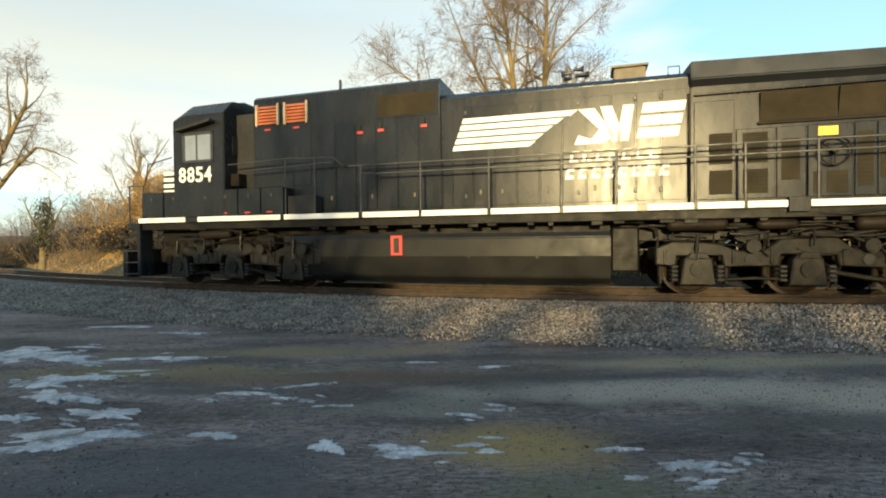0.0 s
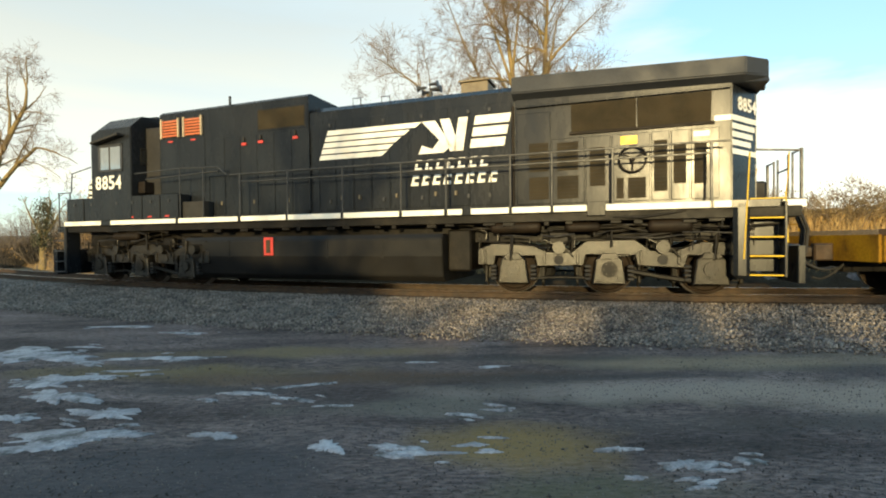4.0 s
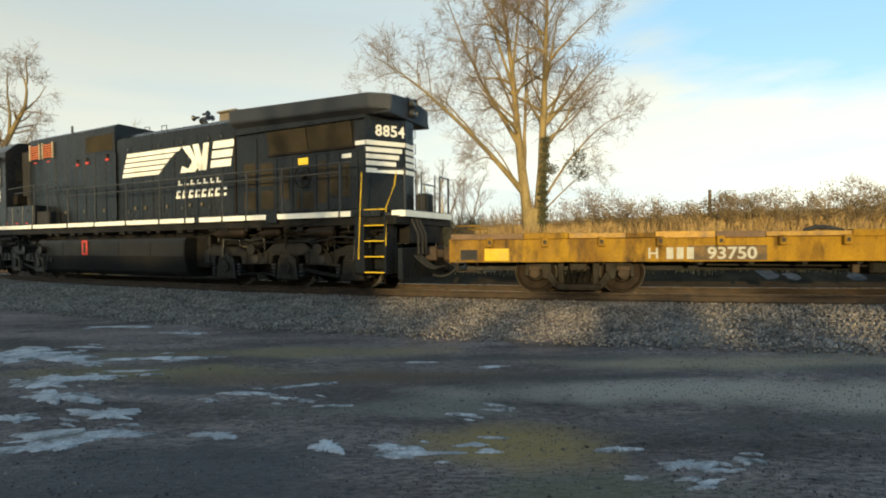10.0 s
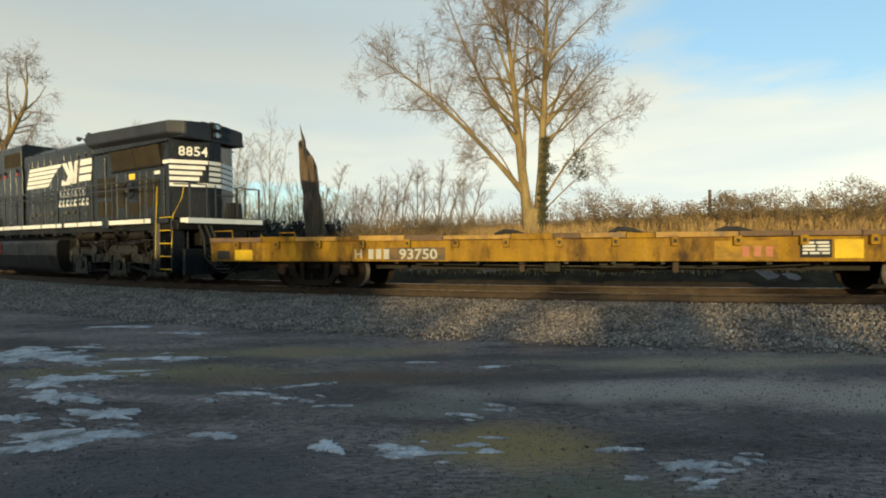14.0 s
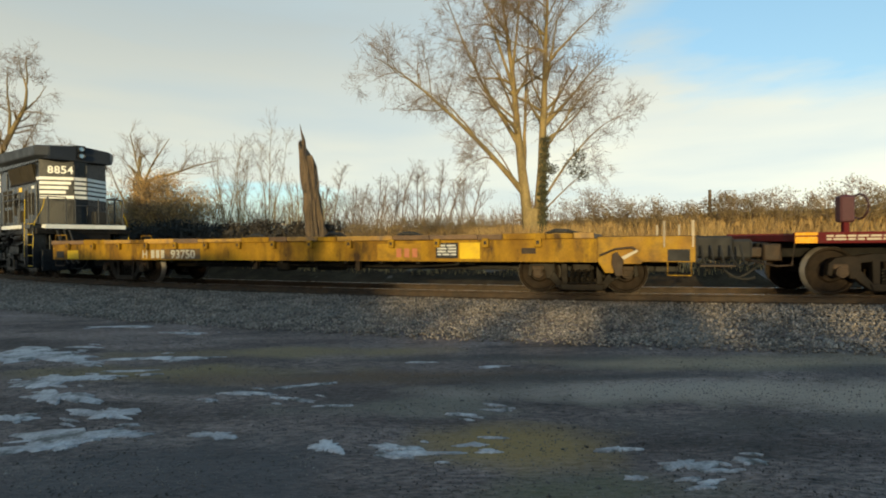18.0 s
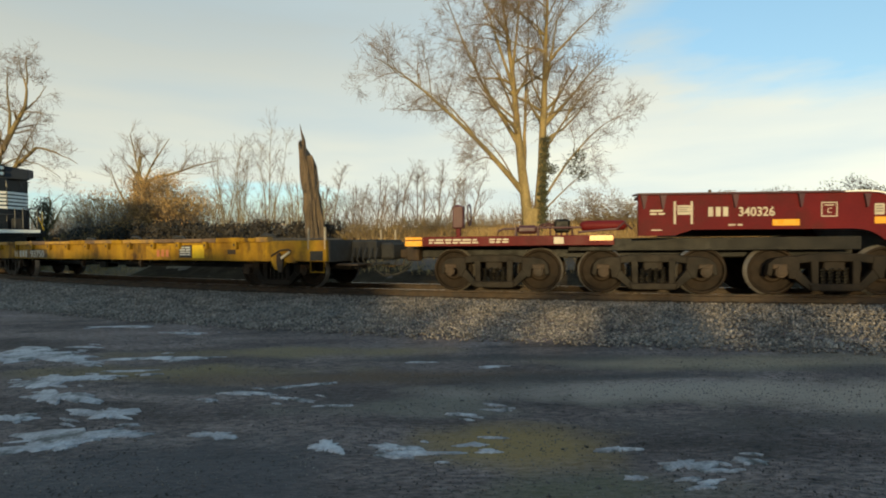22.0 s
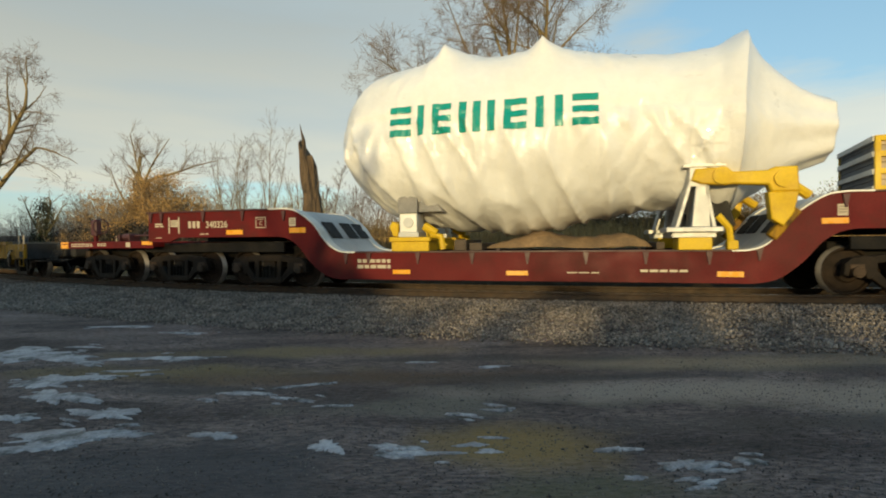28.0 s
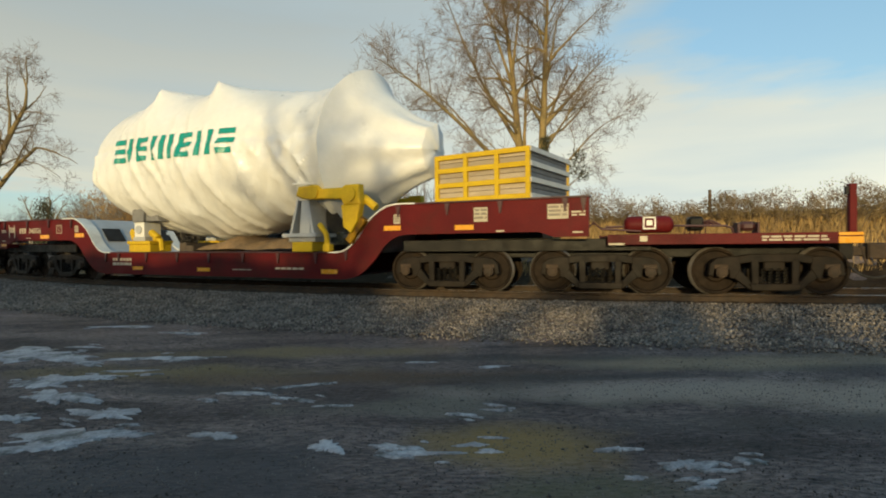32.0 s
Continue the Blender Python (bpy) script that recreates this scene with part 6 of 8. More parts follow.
    for x0, x1, z0, z1 in ((-6.9, -6.6, 1.79, 1.81), (-6.9, -6.6, 1.53, 1.55), (-6.9, -6.88, 1.53, 1.81), (-6.62, -6.6, 1.53, 1.81), (-6.83, -6.67, 1.74, 1.76)):
        box(bm, x0, x1, min(s * 1.5, s * 1.506), max(s * 1.5, s * 1.506), z0, z1)
    part("stencil_frame", bm, M["cream"], heavy)
    yy = s * 1.505
    if s < 0:
        lettering("stencil_letter", "C", -6.79, -6.71, 1.6, 1.7, yy, M["cream"], heavy, "white stencilled letter C")
        for a in (-9.0, -8.86, -8.72):
            hadd("mark_bar", (a, a + 0.09, yy - 0.003, yy + 0.003, 1.56, 1.74), M["cream"], "white bar of the owner's mark", 0)
        lettering("car_number", "340326", -8.43, -7.76, 1.555, 1.735, yy, M["cream"], heavy, "white car number 340326", 0, 0.015)
hadd("well_deck", (-4.3, 4.3, -1.44, 1.44, 0.80, 0.872), M["maroon_dark"], "dark maroon well deck")
hadd("well_floor", (-4.3, 4.3, -1.44, 1.44, 0.24, 0.29), M["maroon_dark"])
for d in (-1, 1):
    hadd("end_deck", (min(d * 6.4, d * 8.9), max(d * 6.4, d * 8.9), -1.44, 1.44, 1.9, 1.978), M["maroon_dark"], "dark maroon end deck")
    hadd("end_wall", (min(d * 8.84, d * 8.9), max(d * 8.84, d * 8.9), -1.44, 1.44, 1.3, 1.9), M["maroon"], "maroon end wall")
    hadd("end_bracket", (min(d * 8.9, d * 10.3), max(d * 8.9, d * 10.3), -1.44, -1.2, 1.9, 1.97), M["maroon_dark"], "")
    bm = bmesh.new()   # sloping deck of the gooseneck
    run = [(x * -d, z) for x, z in top_run]
    rows = [[bm.verts.new((x, y, z - dz)) for y, dz in ((-1.44, 0), (1.44, 0), (1.44, 0.05), (-1.44, 0.05))] for x, z in run]
    for q, w in zip(rows, rows[1:]):
        for k in range(4):
            bm.faces.new((q[k], q[(k + 1) % 4], w[(k + 1) % 4], w[k]))
    bmesh.ops.recalc_face_normals(bm, faces=bm.faces)
    part("slope_deck", bm, M["wrap_inner"], heavy, "pale grey sloping deck plate")
    ang = math.atan2(0.45, 0.35) * d
    # the deck is uncut; dark plates paint the shade of its openings
    for y in (-0.75, 0.25, 1.0):
        bm = bmesh.new()
        box(bm, -0.27, 0.27, -0.3, 0.3, -0.01, 0.02, 0.01)
        bmesh.ops.transform(bm, matrix=Matrix.Translation((d * 5.12, y, 1.46)) @ Matrix.Rotation(-ang if d > 0 else -ang, 4, "Y"), verts=bm.verts)
        part("slope_opening", bm, M["dark"], heavy, "dark plate standing for a shaded opening in the sloping deck")
    hadd("bolster", (min(d * 6.6, d * 9.2), max(d * 6.6, d * 9.2), -0.55, 0.55, 1.18, 1.9), M["underframe"], "dark body bolster")

def platform(d, shift):
    """The end platform (span bolster) with its three trucks; d is the end it stands at, its origin over the middle truck."""
    bm = bmesh.new()
    box(bm, min(d * 0.3, d * 4.7), max(d * 0.3, d * 4.7), -1.3, 1.3, 1.06, 1.2, 0.01)
    pf = part("end_platform", bm, M["maroon"], heavy, "low maroon end platform with brake gear")
    bm = bmesh.new()
    box(bm, min(-d * 4.3, d * 4.6), max(-d * 4.3, d * 4.6), -0.5, 0.5, 0.74, 1.05, 0.02)
    part("span_beam", bm, M["underframe"], pf, "black span beam over the trucks")
    for s in (-1, 1):
        bm = bmesh.new()
        ya, yb = sorted((s * 0.92, s * 1.0))
        box(bm, min(-d * 4.2, d * 1.2), max(-d * 4.2, d * 1.2), ya, yb, 0.9, 1.16, 0.01)
        part("side_beam", bm, M["underframe"], pf, "black side beam over the trucks")
    def padd(name, b, mat, label="", bevel=0.008):
        bm = bmesh.new()
        x0, x1 = sorted((d * b[0], d * b[1]))
        box(bm, x0, x1, b[2], b[3], b[4], b[5], bevel)
        return part(name, bm, mat, pf, label)
    def pipe(name, pts, r, mat, label=""):
        bm = bmesh.new()
        tube(bm, [(d * x, y, z) for x, y, z in pts], r, 7)
        return part(name, bm, mat, pf, label)
    for s in (-1, 1):
        y0, y1 = sorted((s * 1.3, s * 1.36))
        padd("side_channel", (0.3, 4.75, y0, y1, 1.025, 1.235), M["maroon"])
        ya, yb = sorted((s * 1.36, s * 1.366))
        padd("reflector", (4.36, 4.75, ya, yb, 1.03, 1.15), M["amber"], "amber reflector strip", 0)
        padd("reflector", (4.36, 4.75, ya, yb, 1.175, 1.23), M["amber"], "amber reflector strip", 0)
        if d < 0:
            padd("reflector", (0.32, 0.78, ya, yb, 1.12, 1.225), M["amber"], "amber reflector strip", 0)
            padd("data_plate", (1.3, 1.5, ya, yb, 1.06, 1.2), M["cream"], "cream data plate", 0)
        else:
            padd("data_plate", (0.92, 1.06, ya, yb, 1.09, 1.2), M["cream"], "cream data plate", 0)
            padd("pale_plate", (0.32, 0.62, ya, yb, 1.02, 1.06), M["cream"], "", 0)
        x0, x1 = sorted((d * 3.1, d * 4.2))
        plate_text("stencil", pf, x0, x1, 1.06, 1.18, s * 1.363, 2, M["cream"], 3)
        if d < 0:
            plate_text("stencil", pf, -2.85, -2.45, 1.07, 1.18, s * 1.363, 2, M["cream"], 4)
    padd("brake_post", (3.56, 3.66, -1.0, -0.9, 1.2, 1.95) if d < 0 else (4.68, 4.8, -1.05, -0.93, 1.2, 2.15), M["maroon"], "maroon handbrake post")
    if d < 0:
        pipe("brake_wheel", [(3.36, -0.95 + 0.24 * math.cos(k * 0.524), 1.72 + 0.24 * math.sin(k * 0.524)) for k in range(13)], 0.02, M["maroon_dark"], "spoked handbrake wheel")
        padd("brake_housing", (3.48, 3.74, -1.04, -0.84, 1.42, 1.93), M["maroon_dark"], "handbrake housing", 0.03)
    else:
        padd("brake_chain_box", (4.62, 4.7, -1.02, -0.95, 1.95, 2.1), M["dark"])
    bm = bmesh.new()
    rt = 0.18 if d > 0 else 0.11
    lathe_x(bm, [(0, rt * 0.5), (0.05, rt * 0.9), (0.1, rt), (0.86, rt), (0.91, rt * 0.9), (0.96, rt * 0.5)], 18)
    bmesh.ops.transform(bm, matrix=Matrix.Translation((0.68 if d > 0 else -0.95, -0.8, 1.44)) @ Matrix.Rotation(-math.pi / 2, 4, "Z"), verts=bm.verts)
    ar = part("air_tank", bm, M["maroon"], pf, "maroon air tank", True)
    if d > 0:
        bm = bmesh.new()
        for b in ((1.03, 1.28, 1.57, 1.6), (1.03, 1.28, 1.34, 1.37), (1.03, 1.06, 1.34, 1.6), (1.25, 1.28, 1.34, 1.6), (1.1, 1.21, 1.42, 1.53)):
            box(bm, b[0], b[1], -1.0, -0.99, b[2], b[3])
        part("tank_label", bm, M["white"], ar, "square white label")
    pv = padd("brake_valve", (1.15 if d < 0 else 1.95, 1.5 if d < 0 else 2.25, -0.75, -0.45, 1.3, 1.6), M["underframe"], "dark brake valve", 0.05)
    for k in range(5):
        q = 1.1 + 0.12 * k if d < 0 else 1.9 + 0.1 * k
        pipe("valve_pipe", [(q, -0.6, 1.22), (q + 0.02, -0.62, 1.4 + 0.03 * k), (q + 0.14, -0.6, 1.5), (q + 0.3, -0.55, 1.42)], 0.022, M["maroon_dark"])
    pipe("brake_pipe", [(2.75, -0.9, 1.2), (2.72, -0.9, 1.34), (2.6, -0.9, 1.39), (1.6, -0.85, 1.41), (0.3, -0.85, 1.4)], 0.024, M["maroon_dark"])
    pipe("brake_pipe", [(1.0, -1.0, 1.3), (0.2, -1.0, 1.36), (0.05, -0.9, 1.5), (-0.1, -0.9, 1.35)], 0.024, M["maroon_dark"])
    padd("brake_cylinder", (1.85 if d < 0 else 2.85, 2.3 if d < 0 else 3.12, -1.0, -0.72, 1.28, 1.47), M["maroon_dark"], "", 0.06)
    for q in (1.84, 2.32) if d < 0 else (2.8, 3.15):
        padd("cylinder_bracket", (q - 0.02, q + 0.02, -1.05, -0.7, 1.2, 1.45), M["maroon_dark"])
    padd("buffer", (4.75, 5.0, -0.5, 0.5, 0.7, 1.05), M["underframe"], "", 0.02)
    coupler(pf, d * 4.9, d, 0.85)
    hose(pf, d * 4.9, d, -0.45, 0.75)
    bm = bmesh.new()
    tube(bm, [(d * 4.72, -1.3, 1.05), (d * 4.8, -1.35, 0.62), (d * 5.0, -1.2, 0.6), (d * 5.3, -0.5, 0.72)], 0.018, 6)
    part("uncoupling_lever", bm, M["rust"], pf)
    return pf

HEAVY_TRUCKS = []
HEAVY_ENDS = []
for d in (-1, 1):
    HEAVY_ENDS.append((d, platform(d, 0)))
    for x in ((-12.92, -9.71, -6.50) if d < 0 else (7.08, 10.33, 13.53)):
        HEAVY_TRUCKS.append((x, *freight_truck(heavy, "truck", x, 1.95, 0.475, 1.05)))

# ---- the load: a shrink-wrapped turbine on steel cradles, and a crate ----
def load_radius(x):
    """The wrap's radius along its length; the drawn-in end cone follows the shoulder at 4.2."""
    return float(np.interp(x, [-4.36, -4.34, -4.27, -4.1, -3.7, -3.2, -2.4, -1.2, 0.4, 1.4, 2.4, 3.2, 3.8, 4.2, 4.33, 4.6, 5.0, 5.5, 5.9, 6.03, 6.10, 6.30, 6.32, 6.33],
                           [0.02, 1.66, 1.84, 1.95, 2.05, 2.12, 2.15, 2.12, 2.10, 2.02, 1.88, 1.80, 1.90, 2.07, 1.84, 1.56, 1.27, 0.95, 0.76, 0.71, 0.69, 0.62, 0.58, 0.02]))
def wrapped_load():
    t = thing("wrapped_turbine", "white shrink-wrapped gas turbine with teal lettering", "turbine")
    na = 160
    xs_ = np.concatenate([np.linspace(-4.36, -3.7, 28), np.linspace(-3.64, 4.1, 110), (4.14, 4.17, 4.185, 4.195, 4.2, 4.205, 4.215, 4.235, 4.26), np.linspace(4.32, 6.0, 26), np.linspace(6.03, 6.33, 9)])
    v = []
    for x in xs_:
        r0 = load_radius(x)
        end = min(1.0, max(0.0, (-0.4 - x) / 3.4))      # the blunt end runs a little askew
        cone = min(1.0, max(0.0, (x - 4.2) / 1.8))
        body = 1.0 if -4.1 < x < 4.05 else 0.3 * (x < 4.05) + (0.35 - 0.3 * cone) * (x >= 4.05)
        for k in range(na):
            a = 2 * math.pi * k / na
            c, s_ = math.cos(a), math.sin(a)            # c = -1 faces the lot, s_ = 1 is up
            top = max(0.0, s_)
            r = r0
            # tents over lifting lugs on both upper shoulders, with cloth drawn tight between them
            for cx, w, h in ((-1.96, 0.62, 0.50), (0.42, 0.66, 0.46)):
                for a0 in (math.radians(56), math.radians(124)):
                    q = math.hypot((x - cx) / w, (a - a0) / 0.42)
                    r += h * math.exp(-1.9 * q)
            r += 0.10 * math.exp(-((x - 4.2) / 0.3) ** 2) * top ** 2
            low = max(0.0, -s_)
            side = max(0.0, 1.0 - abs(s_ + 0.25) * 1.1)
            fold = noise.noise((x * 0.8 + 0.8 * s_, c * 1.3, s_ * 1.3)) * 0.09
            # hanging pleats run down and inwards below the middle
            pl = noise.noise((x * 1.9 + s_ * 1.5, c * 0.8 + 4, s_ * 0.9))
            pleat = (1 - abs(pl)) ** 6 * 0.11 * (0.25 + 0.75 * (s_ < 0.15)) + (1 - abs(noise.noise((x * 3.3 - s_ * 2.2, c * 1.1, s_ * 1.6 + 7)))) ** 8 * 0.05 * (side + 0.3)
            fine = noise.noise((x * 4.5 + s_ * 2.5, c * 3.2, s_ * 3.2 + 9)) * 0.022
            r += body * (fold * (0.4 + 0.6 * (s_ < 0.2)) + pleat + fine)
            # the belly sags between the saddles
            sag = low ** 2 * (0.20 * math.exp(-((x + 0.3) / 1.5) ** 2) - 0.16)
            r += sag * (x < 4.2)
            zc = 3.52 - 0.06 * cone
            lean = 0.46 * top ** 2 * min(1.0, max(0.0, (x - 2.2) / 2.0)) * (1.0 - 0.75 * cone)
            # the cone's end ring is a flattened box shape
            sq = 1.0 + 0.10 * cone * math.cos(4 * a + math.pi) ** 2
            v.append((x + lean + 0.55 * end * (r * c + 2.0) + 0.02 * noise.noise((c * 2, s_ * 2, x)), r * c * sq, zc + r * s_ * sq))
    m = len(xs_)
    f = [(i * na + k, i * na + (k + 1) % na, (i + 1) * na + (k + 1) % na, (i + 1) * na + k) for i in range(m - 1) for k in range(na)]
    ob = raw_mesh("wrap", v, f, M["wrap"], True)
    ob.parent = t
    tagged(ob, "creased white plastic shrink wrap")
    crease = list(xs_).index(4.2)
    sharp = {(crease * na + k, crease * na + (k + 1) % na) for k in range(na)}
    flags = [(e.vertices[0], e.vertices[1]) in sharp or (e.vertices[1], e.vertices[0]) in sharp for e in ob.data.edges]
    ob.data.attributes.new("sharp_edge", "BOOLEAN", "EDGE").data.foreach_set("value", flags)
    # blocks of the maker's name lie on the wrap
    deps = bpy.context.evaluated_depsgraph_get()
    deps.update()
    blocks = [(-2.93, -2.42, "bars"), (-2.27, -2.12, "post"), (-1.93, -1.5, "comb"), (-1.33, -0.55, "posts"), (-0.36, 0.12, "comb"), (0.3, 0.86, "posts"), (1.04, 1.56, "bars")]
    def strip(bm, x0, x1, z0, z1):
        n1, n2 = max(2, int((x1 - x0) / 0.03)), max(2, int((z1 - z0) / 0.03))
        grid_v = []
        for i in range(n1 + 1):
            row = []
            for j in range(n2 + 1):
                x, z = x0 + (x1 - x0) * i / n1, z0 + (z1 - z0) * j / n2
                hit, p, no, _ = ob.ray_cast((x, -4.0, z), (0, 1, 0))
                row.append(bm.verts.new(p + Vector((0, -0.02, 0)) if hit else (x, -2, z)))
            grid_v.append(row)
        for i in range(n1):
            for j in range(n2):
                bm.faces.new((grid_v[i][j], grid_v[i + 1][j], grid_v[i + 1][j + 1], grid_v[i][j + 1]))
    z0, z1 = 3.47, 4.15
    for a, b, kind in blocks:
        bm = bmesh.new()
        if kind == "post":
            strip(bm, a, b, z0, z1)
        elif kind == "bars":
            for q in range(3):
                strip(bm, a, b, z0 + q * 0.265, z0 + q * 0.265 + 0.15)
        elif kind == "comb":
            strip(bm, a, a + 0.15, z0, z1)
            for q in range(3):
                strip(bm, a + 0.15, b, z0 + q * 0.265, z0 + q * 0.265 + 0.14)
        else:
            n = 3 if b - a > 0.7 else 2
            for q in range(n):
                xx = a + (b - a - 0.17) * q / (n - 1)
                strip(bm, xx, xx + 0.17, z0, z1)
        part("name_block", bm, M["green"], t, "teal block of the maker's name")
    for x0, x1, z0, z1 in ((3.3, 3.95, 3.0, 3.3), (3.32, 3.6, 2.62, 2.95)):
        bm = bmesh.new()
        strip(bm, x0, x1, z0, z1)
        part("tape_patch", bm, M["tape"], t, "shiny white tape patch")
    return t
turbine = wrapped_load()

def cradle(name, label, build):
    t = thing(name, label, "cradle", "cradles under the turbine")
    build(t)
    return t
def cradle_low(t):
    for s in (-1, 1):
        def b(nm, x0, x1, ya, yb, z0, z1, mat, lab="", bev=0.012):
            bm = bmesh.new()
            box(bm, x0, x1, min(s * ya, s * yb), max(s * ya, s * yb), z0, z1, bev)
            return part(nm, bm, mat, t, lab)
        b("base_block", -3.12, -2.2, 0.9, 1.62, 0.912, 1.14, M["bright_yellow"], "yellow base block")
        b("base_cap", -3.16, -2.16, 0.88, 1.66, 1.14, 1.24, M["bright_yellow"], "yellow base cap")
        b("jack_plate", -2.95, -2.45, 1.0, 1.6, 1.24, 1.36, M["wrap_inner"])
        b("jack_post", -2.92, -2.5, 1.02, 1.58, 1.36, 1.8, M["white"], "white jack post")
        b("saddle", -2.95, -2.47, 1.12, 1.62, 1.8, 2.68 if s < 0 else 2.1, M["saddle_grey"], "grey steel saddle post")
        bm = bmesh.new()
        prism(bm, [(-2.46, 2.66 if s < 0 else 2.2), (-2.46, 1.82), (-1.86, 1.82), (-2.2, 2.3 if s < 0 else 2.1)], min(s * 1.14, s * 1.55), max(s * 1.14, s * 1.55), 0.02)
        part("saddle_web", bm, M["saddle_grey"], t, "grey steel saddle web")
        bm = bmesh.new()
        prism(bm, [(-3.1, 1.26), (-2.98, 1.26), (-2.96, 1.55), (-3.12, 1.62), (-3.2, 1.5)], min(s * 1.2, s * 1.55), max(s * 1.2, s * 1.55), 0.02)
        part("clamp_wing", bm, M["bright_yellow"], t, "yellow clamp wing")
        bm = bmesh.new()
        lathe_x(bm, [(-0.02, 0.10), (-0.02, 0.12), (0.02, 0.12), (0.02, 0.08)], 16, (-2.7, s * 1.6, 1.58))
        part("jack_disc", bm, M["wrap_inner"], t)
        bm = bmesh.new()
        tube(bm, [(-2.2, s * 1.45, 1.3), (-1.95, s * 1.45, 1.25), (-1.9, s * 1.45, 0.95)], 0.075, 7)
        tube(bm, [(-2.35, s * 1.45, 1.5), (-2.05, s * 1.45, 1.32)], 0.1, 8)
        part("clamp_arm", bm, M["bright_yellow"], t, "yellow clamp arm")
def cradle_high(t):
    for s in (-1, 1):
        def b(nm, x0, x1, ya, yb, z0, z1, mat, lab="", bev=0.012):
            bm = bmesh.new()
            box(bm, x0, x1, min(s * ya, s * yb), max(s * ya, s * yb), z0, z1, bev)
            return part(nm, bm, mat, t, lab)
        b("base_block", 3.1, 3.72, 1.0, 1.68, 0.912, 1.16, M["bright_yellow"], "yellow base block")
        b("base_shim", 2.98, 3.8, 1.0, 1.66, 1.16, 1.27, M["wrap_inner"])
        b("foot_plate", 2.86, 3.9, 0.9, 1.78, 1.27, 1.37, M["wrap_inner"], "grey foot plate")
        y0, y1 = min(s * 1.1, s * 1.7), max(s * 1.1, s * 1.7)
        bm = bmesh.new()
        prism(bm, [(3.34, 1.37), (3.68, 1.37), (3.66, 2.2), (3.42, 2.2)], y0, y1, 0.015)
        part("column", bm, M["wrap_inner"], t, "grey steel column")
        for x0, x1 in ((3.04, 3.3), (3.72, 3.55)):
            bm = bmesh.new()
            prism(bm, [(x0, 1.37), (x0 + 0.07, 1.37), (x1 + 0.07, 2.3), (x1, 2.3)], y0, y1, 0.01)
            part("column_web", bm, M["wrap_inner"], t)
        bm = bmesh.new()
        prism(bm, [(3.74, 1.4), (4.3, 1.4), (4.1, 2.1), (3.72, 2.2)], s * 1.0, s * 1.1)
        bmesh.ops.recalc_face_normals(bm, faces=bm.faces)
        part("brace_plate", bm, M["dark"], t, "dark brace plate")
        b("head_plate", 3.18, 3.95, 1.2, 1.75, 2.56, 2.62, M["white"], "white saddle head")
        b("head_block", 3.3, 3.62, 1.15, 1.72, 2.18, 2.56, M["white"])
        ya, yb = min(s * 1.55, s * 1.8), max(s * 1.55, s * 1.8)
        bm = bmesh.new()
        prism(bm, [(3.32, 2.3), (3.4, 2.52), (3.95, 2.54), (4.06, 2.44), (4.68, 2.44), (4.78, 2.5), (5.16, 2.5), (5.2, 2.02), (4.72, 2.02), (4.66, 2.16), (4.06, 2.2), (3.95, 2.18), (3.5, 2.22)], ya, yb, 0.03)
        part("tie_arm", bm, M["bright_yellow"], t, "yellow steel tie arm")
        for x, z in ((3.86, 2.37), (4.92, 2.27)):
            bm = bmesh.new()
            lathe_x(bm, [(-0.03, 0.14), (-0.03, 0.17), (0.03, 0.17), (0.03, 0.13)], 18, (x, s * 1.82, z))
            part("pivot_disc", bm, M["bright_yellow"], t)
        bm = bmesh.new()
        prism(bm, [(4.66, 2.02), (5.18, 2.02), (5.1, 1.62), (4.92, 1.36), (4.72, 1.5)], ya, yb, 0.02)
        part("tie_leg", bm, M["bright_yellow"], t, "yellow tie leg")
        bm = bmesh.new()
        tube(bm, [(5.12, s * 1.5, 2.2), (5.45, s * 1.5, 1.95)], 0.1, 8)
        part("tie_hook", bm, M["bright_yellow"], t)
        bm = bmesh.new()
        box(bm, -0.35, 0.35, -0.1, 0.1, -0.09, 0.09, 0.02)
        bmesh.ops.transform(bm, matrix=Matrix.Translation((4.98, s * 1.6, 1.42)) @ Matrix.Rotation(-0.9, 4, "Y"), verts=bm.verts)
        part("tie_strut", bm, M["flat_yellow"], t, "dusty yellow strut")
        bm = bmesh.new()
        tube(bm, [(3.85, s * 1.55, 1.6), (4.05, s * 1.55, 1.35), (4.1, s * 1.55, 0.92)], 0.07, 7)
        box(bm, 4.0, 4.2, min(s * 1.45, s * 1.65), max(s * 1.45, s * 1.65), 0.912, 1.1, 0.02)
        part("clamp_arm", bm, M["bright_yellow"], t, "yellow clamp arm")
cradle_a = cradle("turbine_cradle", "grey saddle on yellow base blocks under the turbine", cradle_low)
cradle_b = cradle("turbine_cradle", "grey column and yellow tie arms under the turbine", cradle_high)

